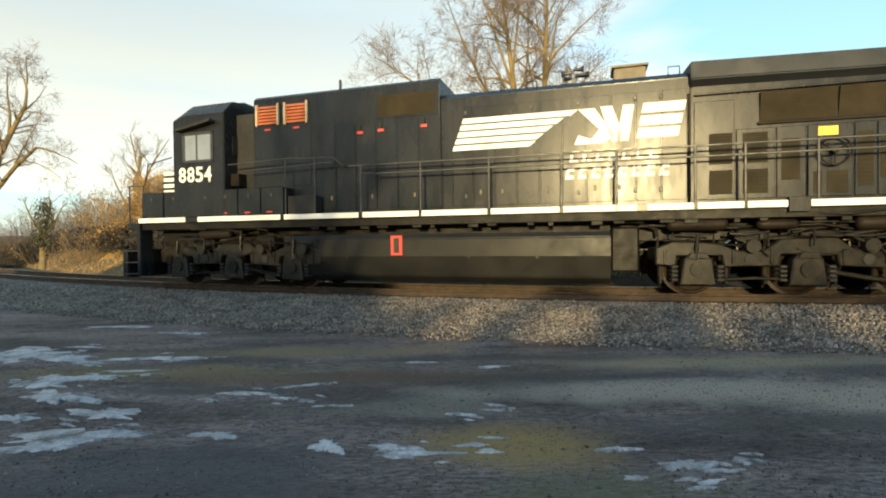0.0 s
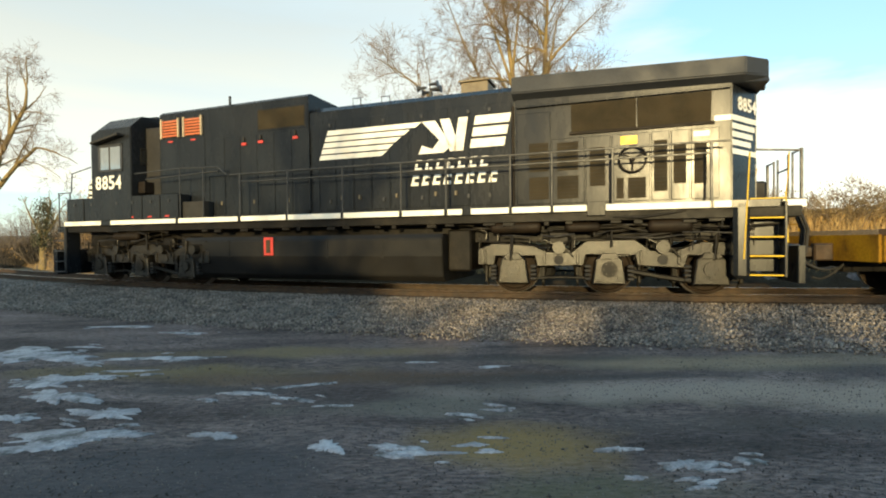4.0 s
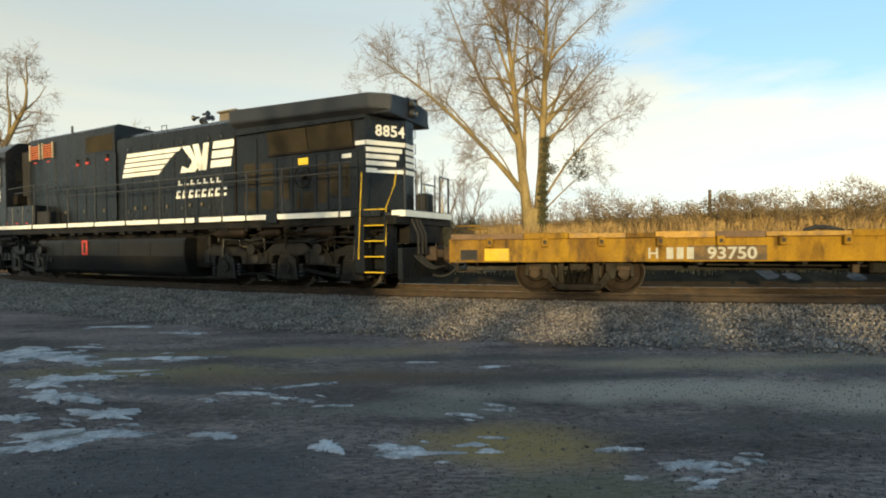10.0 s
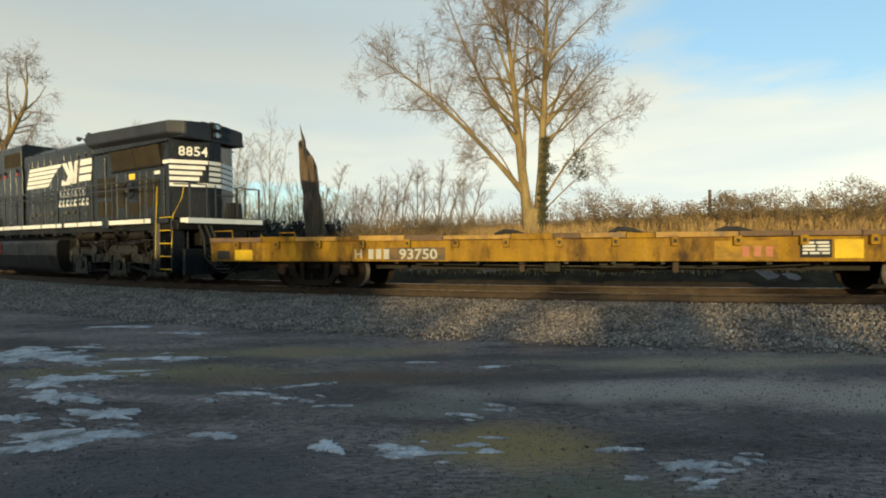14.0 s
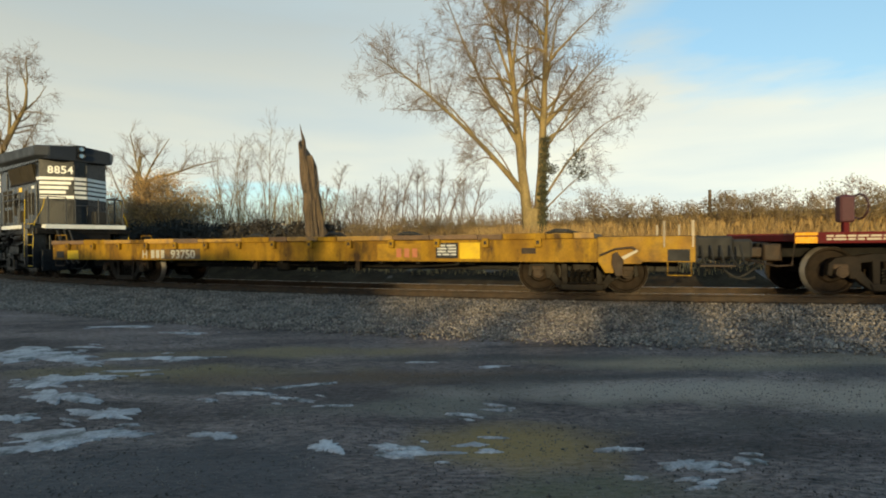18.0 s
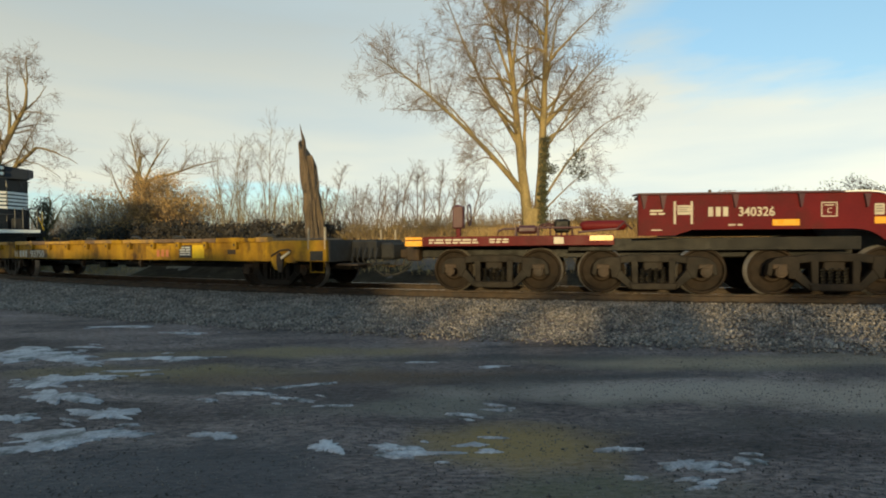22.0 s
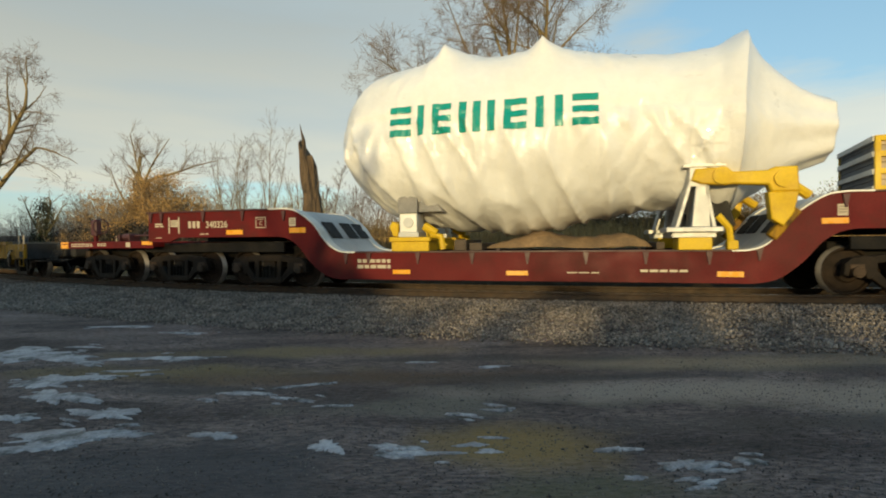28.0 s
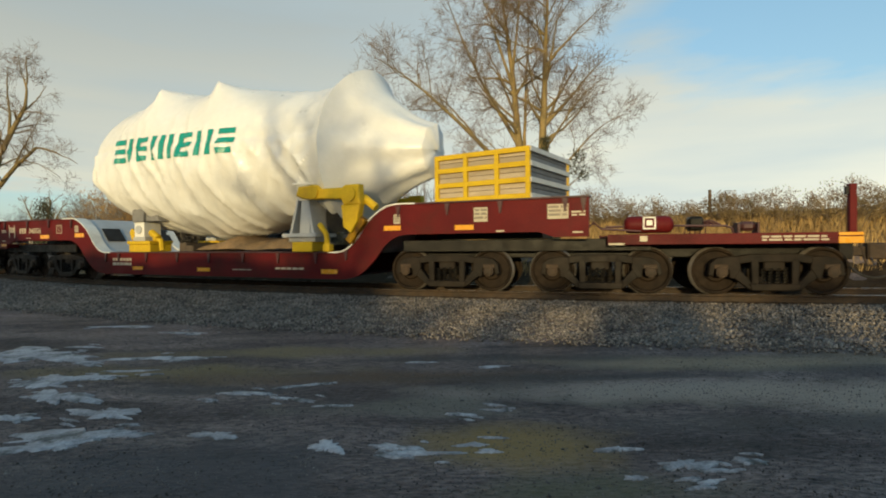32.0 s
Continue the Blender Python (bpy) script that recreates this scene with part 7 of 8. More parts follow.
def wood_blocks():
    t = thing("timber_dunnage", "dirty brown tarpaulin over timber under the turbine", "dunnage")
    n1, n2 = 46, 18
    v = []
    for i in range(n1 + 1):
        f = i / n1
        x = -0.95 + 3.65 * f
        for j in range(n2 + 1):
            g = j / n2
            y = -1.1 + 2.2 * g
            rim = min(1.0, 4.5 * min(f, 1 - f, g, 1 - g) + 0.02)
            h = rim ** 0.45 * (0.34 + 0.07 * math.sin(3.1 * x + 0.6) + 0.10 * noise.noise((x * 1.6, y * 1.5, 3.0)) + 0.05 * noise.noise((x * 5, y * 5, 1.0)))
            v.append((x, y, 0.912 + max(0.0, h)))
    f4 = [(i * (n2 + 1) + j, (i + 1) * (n2 + 1) + j, (i + 1) * (n2 + 1) + j + 1, i * (n2 + 1) + j + 1) for i in range(n1) for j in range(n2)]
    ob = raw_mesh("cover", v, f4, M["tarp"], True)
    ob.parent = t
    for x0, x1, y0, y1, h in ((-1.75, -1.45, -1.0, 1.0, 0.26), (-1.35, -1.05, -1.1, 0.9, 0.18), (2.78, 2.95, -1.0, 1.0, 0.16)):
        bm = bmesh.new()
        box(bm, x0, x1, y0, y1, 0.912, 0.912 + h, 0.015)
        part("timber", bm, M["tie"], t, "dark timber baulk")
    return t
dunnage = wood_blocks()

crate = thing("crate", "yellow steel frame crate with pale boards on the end deck", "crate")
CX0, CX1, CY, CZ0, CZ1 = 6.95, 9.35, 1.2, 2.022, 3.11
for x in (CX0 + 0.05, CX0 + 0.83, CX0 + 1.62, CX1 - 0.05):
    for s in (-1, 1):
        bm = bmesh.new()
        box(bm, x - 0.05, x + 0.05, s * CY - 0.04, s * CY + 0.04, CZ0, CZ1, 0.008)
        part("post", bm, M["bright_yellow"], crate)
for z in (CZ0 + 0.06, CZ0 + 0.4, CZ0 + 0.74, CZ1 - 0.04):
    for s in (-1, 1):
        bm = bmesh.new()
        box(bm, CX0, CX1, s * CY - 0.03, s * CY + 0.03, z - 0.055, z + 0.055, 0.006)
        part("frame_rail", bm, M["bright_yellow"], crate)
    for x in (CX0, CX1):
        bm = bmesh.new()
        box(bm, x - 0.03, x + 0.03, -CY, CY, z - 0.055, z + 0.055, 0.006)
        part("frame_rail", bm, M["wrap_inner"], crate)
for i in range(3):
    for k in range(2):
        z = CZ0 + 0.12 + i * 0.34 + k * 0.12
        for s in (-1, 1):
            bm = bmesh.new()
            box(bm, CX0 + 0.02, CX1 - 0.02, s * (CY - 0.06) - 0.015, s * (CY - 0.06) + 0.015, z, z + 0.11, 0.006)
            part("board", bm, M["crate_wood"], crate)
        for x in (CX0 + 0.05, CX1 - 0.05):
            bm = bmesh.new()
            box(bm, x - 0.015, x + 0.015, -CY + 0.05, CY - 0.05, z, z + 0.11, 0.006)
            part("board", bm, M["shaded_end"], crate)
bm = bmesh.new()
box(bm, CX0 + 0.1, CX1 - 0.1, -CY + 0.1, CY - 0.1, CZ0, CZ1 - 0.08, 0.02)
part("cover", bm, M["tarp"], crate)
LOAD = [turbine, cradle_a, cradle_b, dunnage, crate]

# ---- plants ----
def tubes(name, lines, material, sides=4):
    """One mesh of tapered twigs: lines holds (points, radii)."""
    vs, fs, base = [], [], 0
    for pts, rad in lines:
        p = np.asarray(pts, float)
        r = np.asarray(rad, float)
        d = np.gradient(p, axis=0)
        d /= np.linalg.norm(d, axis=1)[:, None] + 1e-9
        ref = np.where(np.abs(d[:, 2:3]) > 0.9, np.array([[1.0, 0, 0]]), np.array([[0, 0, 1.0]]))
        a = np.cross(d, ref)
        a /= np.linalg.norm(a, axis=1)[:, None] + 1e-9
        b = np.cross(d, a)
        ang = np.arange(sides) * 2 * math.pi / sides
        ring = p[:, None] + r[:, None, None] * (a[:, None] * np.cos(ang)[None, :, None] + b[:, None] * np.sin(ang)[None, :, None])
        vs.append(ring.reshape(-1, 3))
        k = np.arange(len(p) - 1)[:, None] * sides + np.arange(sides)[None]
        k2 = np.arange(len(p) - 1)[:, None] * sides + (np.arange(sides)[None] + 1) % sides
        fs.append((np.stack([k, k2, k2 + sides, k + sides], -1) + base).reshape(-1, 4))
        base += len(p) * sides
    return raw_mesh(name, np.concatenate(vs), np.concatenate(fs), material, True)

def limb_line(rng, start, direction, length, r0, r1, steps, wander, lift=0.0):
    p, d = np.array(start, float), np.array(direction, float)
    d /= np.linalg.norm(d)
    pts, rad = [p.copy()], [r0]
    for i in range(steps):
        d = d + rng.normal(0, wander, 3) + np.array([0, 0, lift])
        d /= np.linalg.norm(d)
        p = p + d * length / steps
        pts.append(p.copy())
        rad.append(r0 + (r1 - r0) * ((i + 1) / steps) ** 0.8)
    return np.array(pts), np.array(rad)

def ramify(rng, line, depth, out, density=1.6, ratio=0.5, spread=0.85, lift=0.06, min_r=0.006, start=0.25, thin=0.55, least=0.0, rise=0.25):
    """Grows side branches along a line, and theirs in turn."""
    pts, rad = line
    length = np.linalg.norm(np.diff(pts, axis=0), axis=1).sum()
    n = max(3, int(length * density * {4: 0.9, 3: 1.3, 2: 2.2, 1: 3.5}[depth]))
    for _ in range(n):
        f = start + (1 - start) * rng.random() ** 0.8
        k = f * (len(pts) - 1)
        i = min(int(k), len(pts) - 2)
        p = pts[i] + (pts[i + 1] - pts[i]) * (k - i)
        d = pts[i + 1] - pts[i]
        d = d / np.linalg.norm(d)
        side = rng.normal(0, 1, 3)
        side -= d * side.dot(d)
        side /= np.linalg.norm(side) + 1e-9
        nd = d * (1 - 0.35 * spread) + side * spread * rng.uniform(0.6, 1.2) + np.array([0, 0, rise])
        ln = max(length * ratio * (1 - 0.55 * f), least * (0.55 + 0.15 * depth)) * rng.uniform(0.6, 1.2)
        r0 = max(min_r, rad[i] * thin * rng.uniform(0.6, 1.0))
        sub = limb_line(rng, p, nd, ln, r0, max(min_r * 0.6, r0 * 0.35), 5 if depth > 1 else 3, 0.16, lift)
        out[depth].append(sub)
        if depth > 1:
            ramify(rng, sub, depth - 1, out, density, ratio, spread, lift, min_r, 0.15, thin, least, rise)

def bare_tree(name, label, base, limbs, seed, depth=3, density=1.5, min_r=0.007, bark=None, twig=None, ratio=0.45, spread=0.85, least=0.0, rise=0.25, lift=0.05):
    """limbs: start (metres from the base), direction, length, first and last radius."""
    rng = np.random.default_rng(seed)
    t = thing(name, label, "tree", "bare trees")
    t.location = base
    out = {k: [] for k in range(1, depth + 1)}
    lines = []
    for n, (st, di, ln, r0, r1, curl) in enumerate(limbs):
        if len(st) == 2:    # on an earlier limb, at a share of its length
            q = lines[st[0]][0]
            k = st[1] * (len(q) - 1)
            i = min(int(k), len(q) - 2)
            st = q[i] + (q[i + 1] - q[i]) * (k - i)
        if ln is None:      # di is the limb's far end, curl its bow
            f = np.linspace(0, 1, 13)[:, None]
            w = rng.normal(0, 0.05, (13, 3)).cumsum(0) * (f * (1 - f) * 4) * 0.5
            q = np.array(st, float) * (1 - f) + np.array(di, float) * f + w
            q[:, 2] += curl * (f * (1 - f) * 4)[:, 0]
            line = (q, r0 + (r1 - r0) * f[:, 0] ** 0.8)
        else:
            line = limb_line(rng, st, di, ln, r0, r1, 12, 0.055, curl)
        lines.append(line)
        ob = tubes("trunk" if n == 0 else "limb", [line], bark or M["bark"], 9)
        ob.parent = t
        ramify(rng, line, depth, out, density, ratio, spread, lift, min_r, 0.3, 0.55, least, rise)
    ob = tubes("crown", out[depth], bark or M["bark"], 5)
    ob.parent = t
    tagged(ob, "bare branches of the crown", kind="stuff")
    fine_lines = [ln for k in range(1, depth) for ln in out[k]]
    if fine_lines:
        ob = tubes("crown", fine_lines, twig or M["twig"], 3)
        ob.parent = t
        tagged(ob, "fine bare twigs of the crown", kind="stuff")
    return t

def leaf_cloud(name, rng, centres, radii, n, size, material, parent=None, label=""):
    """Many small bent leaves round the given clump centres."""
    i = rng.integers(0, len(centres), n)
    d = rng.normal(0, 1, (n, 3))
    d /= np.linalg.norm(d, axis=1)[:, None]
    p = np.asarray(centres)[i] + d * np.asarray(radii)[i][:, None] * rng.random((n, 1)) ** 0.5 * np.array([1, 1, 0.8])
    a, b = rng.normal(0, 1, (n, 3)), rng.normal(0, 1, (n, 3))
    a /= np.linalg.norm(a, axis=1)[:, None]
    b -= a * (a * b).sum(1)[:, None]
    b /= np.linalg.norm(b, axis=1)[:, None]
    s = rng.uniform(0.6, 1.3, (n, 1)) * size
    v = np.stack([p - a * s, p + b * s * 0.5, p + a * s, p - b * s * 0.5], 1).reshape(-1, 3)
    ob = raw_mesh(name, v, np.arange(n * 4).reshape(n, 4), material)
    ob.parent = parent
    return tagged(ob, label, kind="stuff")

def bush(name, label, base, height, width, seed, stems=26, twig=None, leaf=None, leaves=0, depth=2, leaf_size=0.05, lean=0.5, density=2.2, category="bush"):
    rng = np.random.default_rng(seed)
    t = thing(name, label, category, "brush beyond the track")
    t.location = base
    out = {k: [] for k in range(1, depth + 1)}
    main = []
    for _ in range(stems):
        x, y = rng.normal(0, width * 0.22), rng.normal(0, width * 0.22)
        d = (x / width * 2 * lean + rng.normal(0, 0.25), y / width * 2 * lean + rng.normal(0, 0.25), 1)
        line = limb_line(rng, (x, y, -0.1), d, height * rng.uniform(0.6, 1.05), 0.022, 0.006, 6, 0.12, 0.0)
        main.append(line)
        ramify(rng, line, depth, out, density, 0.42, 0.9, 0.02, 0.006, 0.2)
    ob = tubes("twig_mass", main + [ln for k in out for ln in out[k]], twig or M["twig"], 3)
    ob.parent = t
    tagged(ob, "tangle of bare stems and twigs", kind="stuff")
    if leaves:
        tips = np.array([l[0][-1] for l in main] + [l[0][len(l[0]) // 2] for l in main])
        leaf_cloud("leaves", rng, tips, np.full(len(tips), height * 0.22), leaves, leaf_size, leaf, t)
    return t

def at_ground(x, y, dz=-0.03):
    return (x, y, float(ground_z(x, y)) + dz)

# the big bare tree beyond the track, with two stems and long spreading limbs
bare_tree("tree", "tall bare tree with two sunlit tan stems on the bank", at_ground(4.2, 23.0), [
    ((0.0, 0, 0), (0.03, 0.05, 1.5), None, 0.52, 0.42, 0.0),
    ((-0.16, 0, 0.3), (-1.44, 0.30, 12.3), None, 0.30, 0.03, 0.0),
    ((0.22, 0.05, 0.3), (0.70, -0.20, 12.7), None, 0.29, 0.03, 0.0),
    ((1, 0.15), (-7.2, -0.60, 8.3), None, 0.15, 0.012, 0.6),
    ((1, 0.34), (-3.9, 0.90, 11.6), None, 0.125, 0.015, -0.3),
    ((3, 0.32), (-5.0, 0.80, 7.2), None, 0.06, 0.01, 0.3),
    ((1, 0.20), (0.0, 1.00, 11.6), None, 0.11, 0.015, 0.0),
    ((1, 0.55), (-2.6, -0.90, 11.3), None, 0.09, 0.012, 0.2),
    ((2, 0.40), (3.6, 0.80, 8.7), None, 0.11, 0.012, 0.1),
    ((2, 0.62), (2.8, -0.90, 10.2), None, 0.09, 0.012, 0.1),
    ((2, 0.10), (4.2, -0.40, 5.7), None, 0.07, 0.01, 0.75),
    ((2, 0.06), (3.0, 0.60, 3.4), None, 0.05, 0.01, 0.3),
    ((2, 0.55), (1.8, 1.20, 11.8), None, 0.09, 0.012, 0.0),
    ((1, 0.12), (-3.0, -1.20, 4.9), None, 0.06, 0.01, 0.4),
    ((3, 0.16), (-3.6, 0.60, 2.9), None, 0.045, 0.008, 0.7),
    ((1, 0.45), (-2.0, 1.40, 9.3), None, 0.08, 0.012, 0.0),
    ((2, 0.30), (2.8, -1.30, 7.0), None, 0.07, 0.010, 0.2),
    ((1, 0.62), (-0.6, -0.80, 12.0), None, 0.08, 0.012, 0.0),
], 11, 4, 2.6, 0.0066, ratio=0.35, spread=0.95, least=0.62, rise=0.10, lift=0.0)
leaf_cloud("ivy", np.random.default_rng(5), [(4.52 + 0.015 * k, 22.72, 1.6 + 0.34 * k) for k in range(13)] + [(5.0, 22.8, 4.4), (5.9, 22.8, 4.5), (6.4, 22.8, 4.2), (6.2, 22.8, 5.0)],
           [0.27] * 13 + [0.35, 0.5, 0.5, 0.45], 4200, 0.055, M["evergreen"])
bpy.data.objects["ivy"].name = "ivy_vine"
tagged(bpy.data.objects["ivy_vine"], "dull green ivy climbing the tree trunk", "vine", kind="stuff")
# the tree at the end of the view, its stem just outside it
bare_tree("tree", "large bare tree with spreading crooked limbs", at_ground(-32.3, 34.5), [
    ((0, 0, 0), (-0.4, 0.3, 9.0), None, 0.5, 0.2, 0.0),
    ((0, 0.35), (3.7, -0.2, 11.0), None, 0.28, 0.12, 0.3),
    ((1, 1.0), (3.5, 0.2, 14.6), None, 0.11, 0.02, 0.0),
    ((0, 0.42), (4.2, 0.0, 8.2), None, 0.22, 0.09, 0.3),
    ((3, 1.0), (6.9, 0.2, 7.1), None, 0.09, 0.015, 0.3),
    ((1, 0.70), (1.9, 0.5, 14.0), None, 0.12, 0.02, 0.0),
    ((1, 0.92), (4.7, 0.4, 12.6), None, 0.08, 0.015, 0.0),
    ((1, 0.45), (1.2, -0.5, 12.5), None, 0.10, 0.02, 0.0),
    ((3, 0.60), (4.9, -0.5, 10.2), None, 0.07, 0.012, 0.1),
    ((2, 0.40), (2.7, 0.5, 14.8), None, 0.06, 0.012, 0.0),
    ((0, 1.0), (-1.0, 0.0, 13.5), None, 0.19, 0.02, 0.0),
    ((3, 0.75), (5.4, 0.6, 6.2), None, 0.05, 0.012, 0.2),
], 23, 4, 1.6, 0.0095, ratio=0.34, spread=0.95, least=0.7, rise=0.10, lift=0.0)

# an unseen bare tree, added behind the wall, throws branch shadows over the track
bare_tree("tree", "unseen bare tree added behind the camera for branch shadows", at_ground(-11.6, -26.0), [
    ((0, 0, 0), (0.3, 0, 9.5), None, 0.26, 0.04, 0.0), ((0, 0.42), (2.2, 0.3, 8.4), None, 0.13, 0.03, 0.2), ((0, 0.5), (-2.0, 0.2, 8.0), None, 0.12, 0.03, 0.2),
    ((0, 0.62), (1.5, -0.4, 9.8), None, 0.10, 0.03, 0.0), ((0, 0.35), (-2.4, -0.3, 6.2), None, 0.10, 0.02, 0.3), ((0, 0.55), (-1.0, 0.3, 10.2), None, 0.1, 0.02, 0.0)], 41, 2, 1.2, 0.02)

# the broken dead trunk
def snag():
    rng = random.Random(4)
    t = thing("dead_tree_trunk", "splintered dead tree trunk standing on the bank", "dead tree")
    t.location = at_ground(-5.62, 22.3, -0.1)
    bm = bmesh.new()
    n, rows = 18, 16
    rings = []
    for j in range(rows):
        f = j / (rows - 1)
        ring = []
        for k in range(n):
            a = 2 * math.pi * k / n
            r = (0.47 - 0.12 * f) * (1 + 0.14 * math.sin(3 * a + 1 + f) + 0.11 * math.sin(7 * a + j * 0.5) + rng.uniform(-0.09, 0.09))
            tip = 5.8 - 1.0 * (0.5 + 0.5 * math.cos(a)) - rng.uniform(0, 0.45)
            ring.append(bm.verts.new((r * math.cos(a) - 0.42 * f, r * math.sin(a), tip * f)))
        rings.append(ring)
    for q, w in zip(rings, rings[1:]):
        for k in range(n):
            bm.faces.new((q[k], q[(k + 1) % n], w[(k + 1) % n], w[k]))
    bm.faces.new(rings[-1])
    part("trunk", bm, M["snag"], t)
    for k in range(6):
        bm = bmesh.new()
        a = math.pi + rng.uniform(-0.9, 0.9)
        x, y = -0.38 + 0.17 * math.cos(a), 0.17 * math.sin(a)
        tube(bm, [(x, y, 4.9), (x - 0.05, y, 5.6), (x - 0.08 - 0.02 * k, y, 5.8 + 0.11 * k)], [0.07, 0.055, 0.008], 4)
        part("splinter", bm, M["snag"], t, "pale torn wood splinter")
    for k in range(7):
        a = rng.uniform(2.0, 4.6)
        h = rng.uniform(1.4, 3.6)
        bm = bmesh.new()
        tube(bm, [(0.46 * math.cos(a), 0.46 * math.sin(a), 0.2), (0.44 * math.cos(a) - 0.03, 0.44 * math.sin(a), h * 0.6), (0.5 * math.cos(a) - 0.08, 0.5 * math.sin(a), h)], [0.09, 0.06, 0.01], 5)
        part("bark_strip", bm, M["snag"], t, "loose strip of bark")
snag()

# brush, saplings and the woods far behind
def sapling(x, y, h, seed, mat=None):
    bare_tree("sapling", "thin bare sapling in the brush", at_ground(x, y), [((0, 0, 0), (0.03, 0, 1), h, 0.05, 0.008, 0.0), ((0.1, 0, h * 0.15), (0.2, 0, 1), h * 0.8, 0.035, 0.006, 0.02),
              ((-0.1, 0, h * 0.1), (-0.22, 0.1, 1), h * 0.8, 0.035, 0.006, 0.02)], seed, 2, 2.0, 0.006, twig=mat or M["far_twig"], ratio=0.35)

rng_b = random.Random(8)
for k, (px, dist, h) in enumerate([(-13.2, 30, 5.6), (-12.2, 30, 6.4), (-10.5, 30, 6.9), (-9.4, 31, 4.2), (-13.8, 33, 4.6), (-8.2, 28, 3.6), (-9.9, 29, 3.4), (-11.6, 29.5, 4.0), (-14.6, 31, 3.6), (-8.9, 29, 3.0), (-12.7, 29, 3.2), (-7.4, 28, 3.1), (-6.6, 27.5, 2.8)]):
    sapling(px, dist, h, 40 + k)
bush("bush", "dense tan thicket in low sun", at_ground(-18.2, 32.6), 4.4, 3.4, 61, 70, M["twig"], M["tan_leaf"], 30000, 2, 0.06)
bare_tree("tree", "leaning bare tree with vine-grown trunk", at_ground(-21.8, 34.5), [
    ((0, 0, 0), (0.25, 0, 1), 6.6, 0.3, 0.06, 0.0), ((1.1, 0, 4.4), (1, 0, 0.42), 5.2, 0.13, 0.02, -0.012), ((0.3, 0, 2.2), (-0.5, 0, 1), 3.4, 0.1, 0.02, 0.01),
    ((0.9, 0, 3.8), (0.3, 0.2, 1), 4.2, 0.12, 0.02, 0.01), ((0.7, 0, 3.0), (0.8, 0, 0.5), 3.2, 0.08, 0.02, 0.0), ((1.0, 0, 4.2), (-0.2, 0.1, 1), 3.6, 0.09, 0.02, 0.01)], 77, 3, 1.6, 0.009, ratio=0.42, least=0.8)
leaf_cloud("vine", np.random.default_rng(6), [(-21.75 + 0.2 * k, 34.3 - 0.3 * (k % 2), 1.4 + 0.55 * k) for k in range(8)], [0.95, 0.9, 0.9, 0.85, 0.8, 0.7, 0.55, 0.4], 8000, 0.06, M["dry_leaf"])
tagged(bpy.data.objects["vine"], "brown dry vine leaves on the leaning tree", "vine", kind="stuff")
bare_tree("tree", "bare tree with an ivy-grown trunk", at_ground(-27.8, 34.5), [((0, 0, 0), (0.05, 0, 1), 5.0, 0.25, 0.05, 0.0), ((0, 0, 2.0), (0.5, 0, 1), 3.0, 0.1, 0.02, 0.0), ((0, 0, 2.4), (-0.5, 0, 1), 2.8, 0.1, 0.02, 0.0)], 78, 2, 1.6, 0.012)
leaf_cloud("ivy_vine", np.random.default_rng(9), [(-27.7 + 0.03 * k, 34.3, 1.2 + 0.4 * k) for k in range(8)], [0.65] * 8, 1500, 0.08, M["evergreen"], None, "dark ivy leaves on a tree trunk")
for k in range(14):
    x = -36.0 + k * 1.0
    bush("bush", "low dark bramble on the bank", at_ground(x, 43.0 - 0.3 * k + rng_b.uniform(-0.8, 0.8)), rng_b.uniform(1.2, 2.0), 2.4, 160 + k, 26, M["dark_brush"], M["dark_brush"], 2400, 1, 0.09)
for k in range(9):
    x = -37.5 + k * 1.3
    bush("bush", "bare grey-brown shrub behind the bank", at_ground(x, 42 + rng_b.uniform(-1, 2)), rng_b.uniform(3.2, 5.4), 2.8, 90 + k, 18, M["far_twig"], depth=2, density=1.7)
for k in range(30):
    x = -23.5 + k * 0.6
    y = TRACK[0] + TRACK[1] * x + TRACK[2] * x * x + 8.6 - 0.05 * x + rng_b.uniform(-0.6, 0.6)
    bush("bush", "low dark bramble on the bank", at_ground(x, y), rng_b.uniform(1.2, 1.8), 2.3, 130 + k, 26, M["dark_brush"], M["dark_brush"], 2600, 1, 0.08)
for k in range(8):
    x = -24.5 + k * 2.0
    bush("bush", "sunlit tan brush on the bank", at_ground(x + rng_b.uniform(-0.5, 0.5), 33.5 - 0.25 * k + rng_b.uniform(-1, 1)), rng_b.uniform(1.5, 2.6), 2.6, 500 + k, 18, M["twig"], M["tan_leaf"], 500, 2, 0.05, density=1.7)
for k in range(15):
    x = -18.0 + k * 1.55
    bare_tree("tree", "distant bare tree at the edge of the field", at_ground(x + rng_b.uniform(-0.4, 0.4), 70 + rng_b.uniform(-4, 6)),
              [((0, 0, 0), (0.05, 0, 1), rng_b.uniform(6.5, 10.0), 0.13, 0.03, 0.0), ((0, 0, 1.2), (0.4, 0.1, 1), 5.0, 0.08, 0.02, 0.01), ((0, 0, 1.5), (-0.4, 0.1, 1), 4.2, 0.08, 0.02, 0.01)],
              200 + k, 2, 1.5, 0.014, M["far_twig"], M["far_twig"], ratio=0.36, least=0.6)
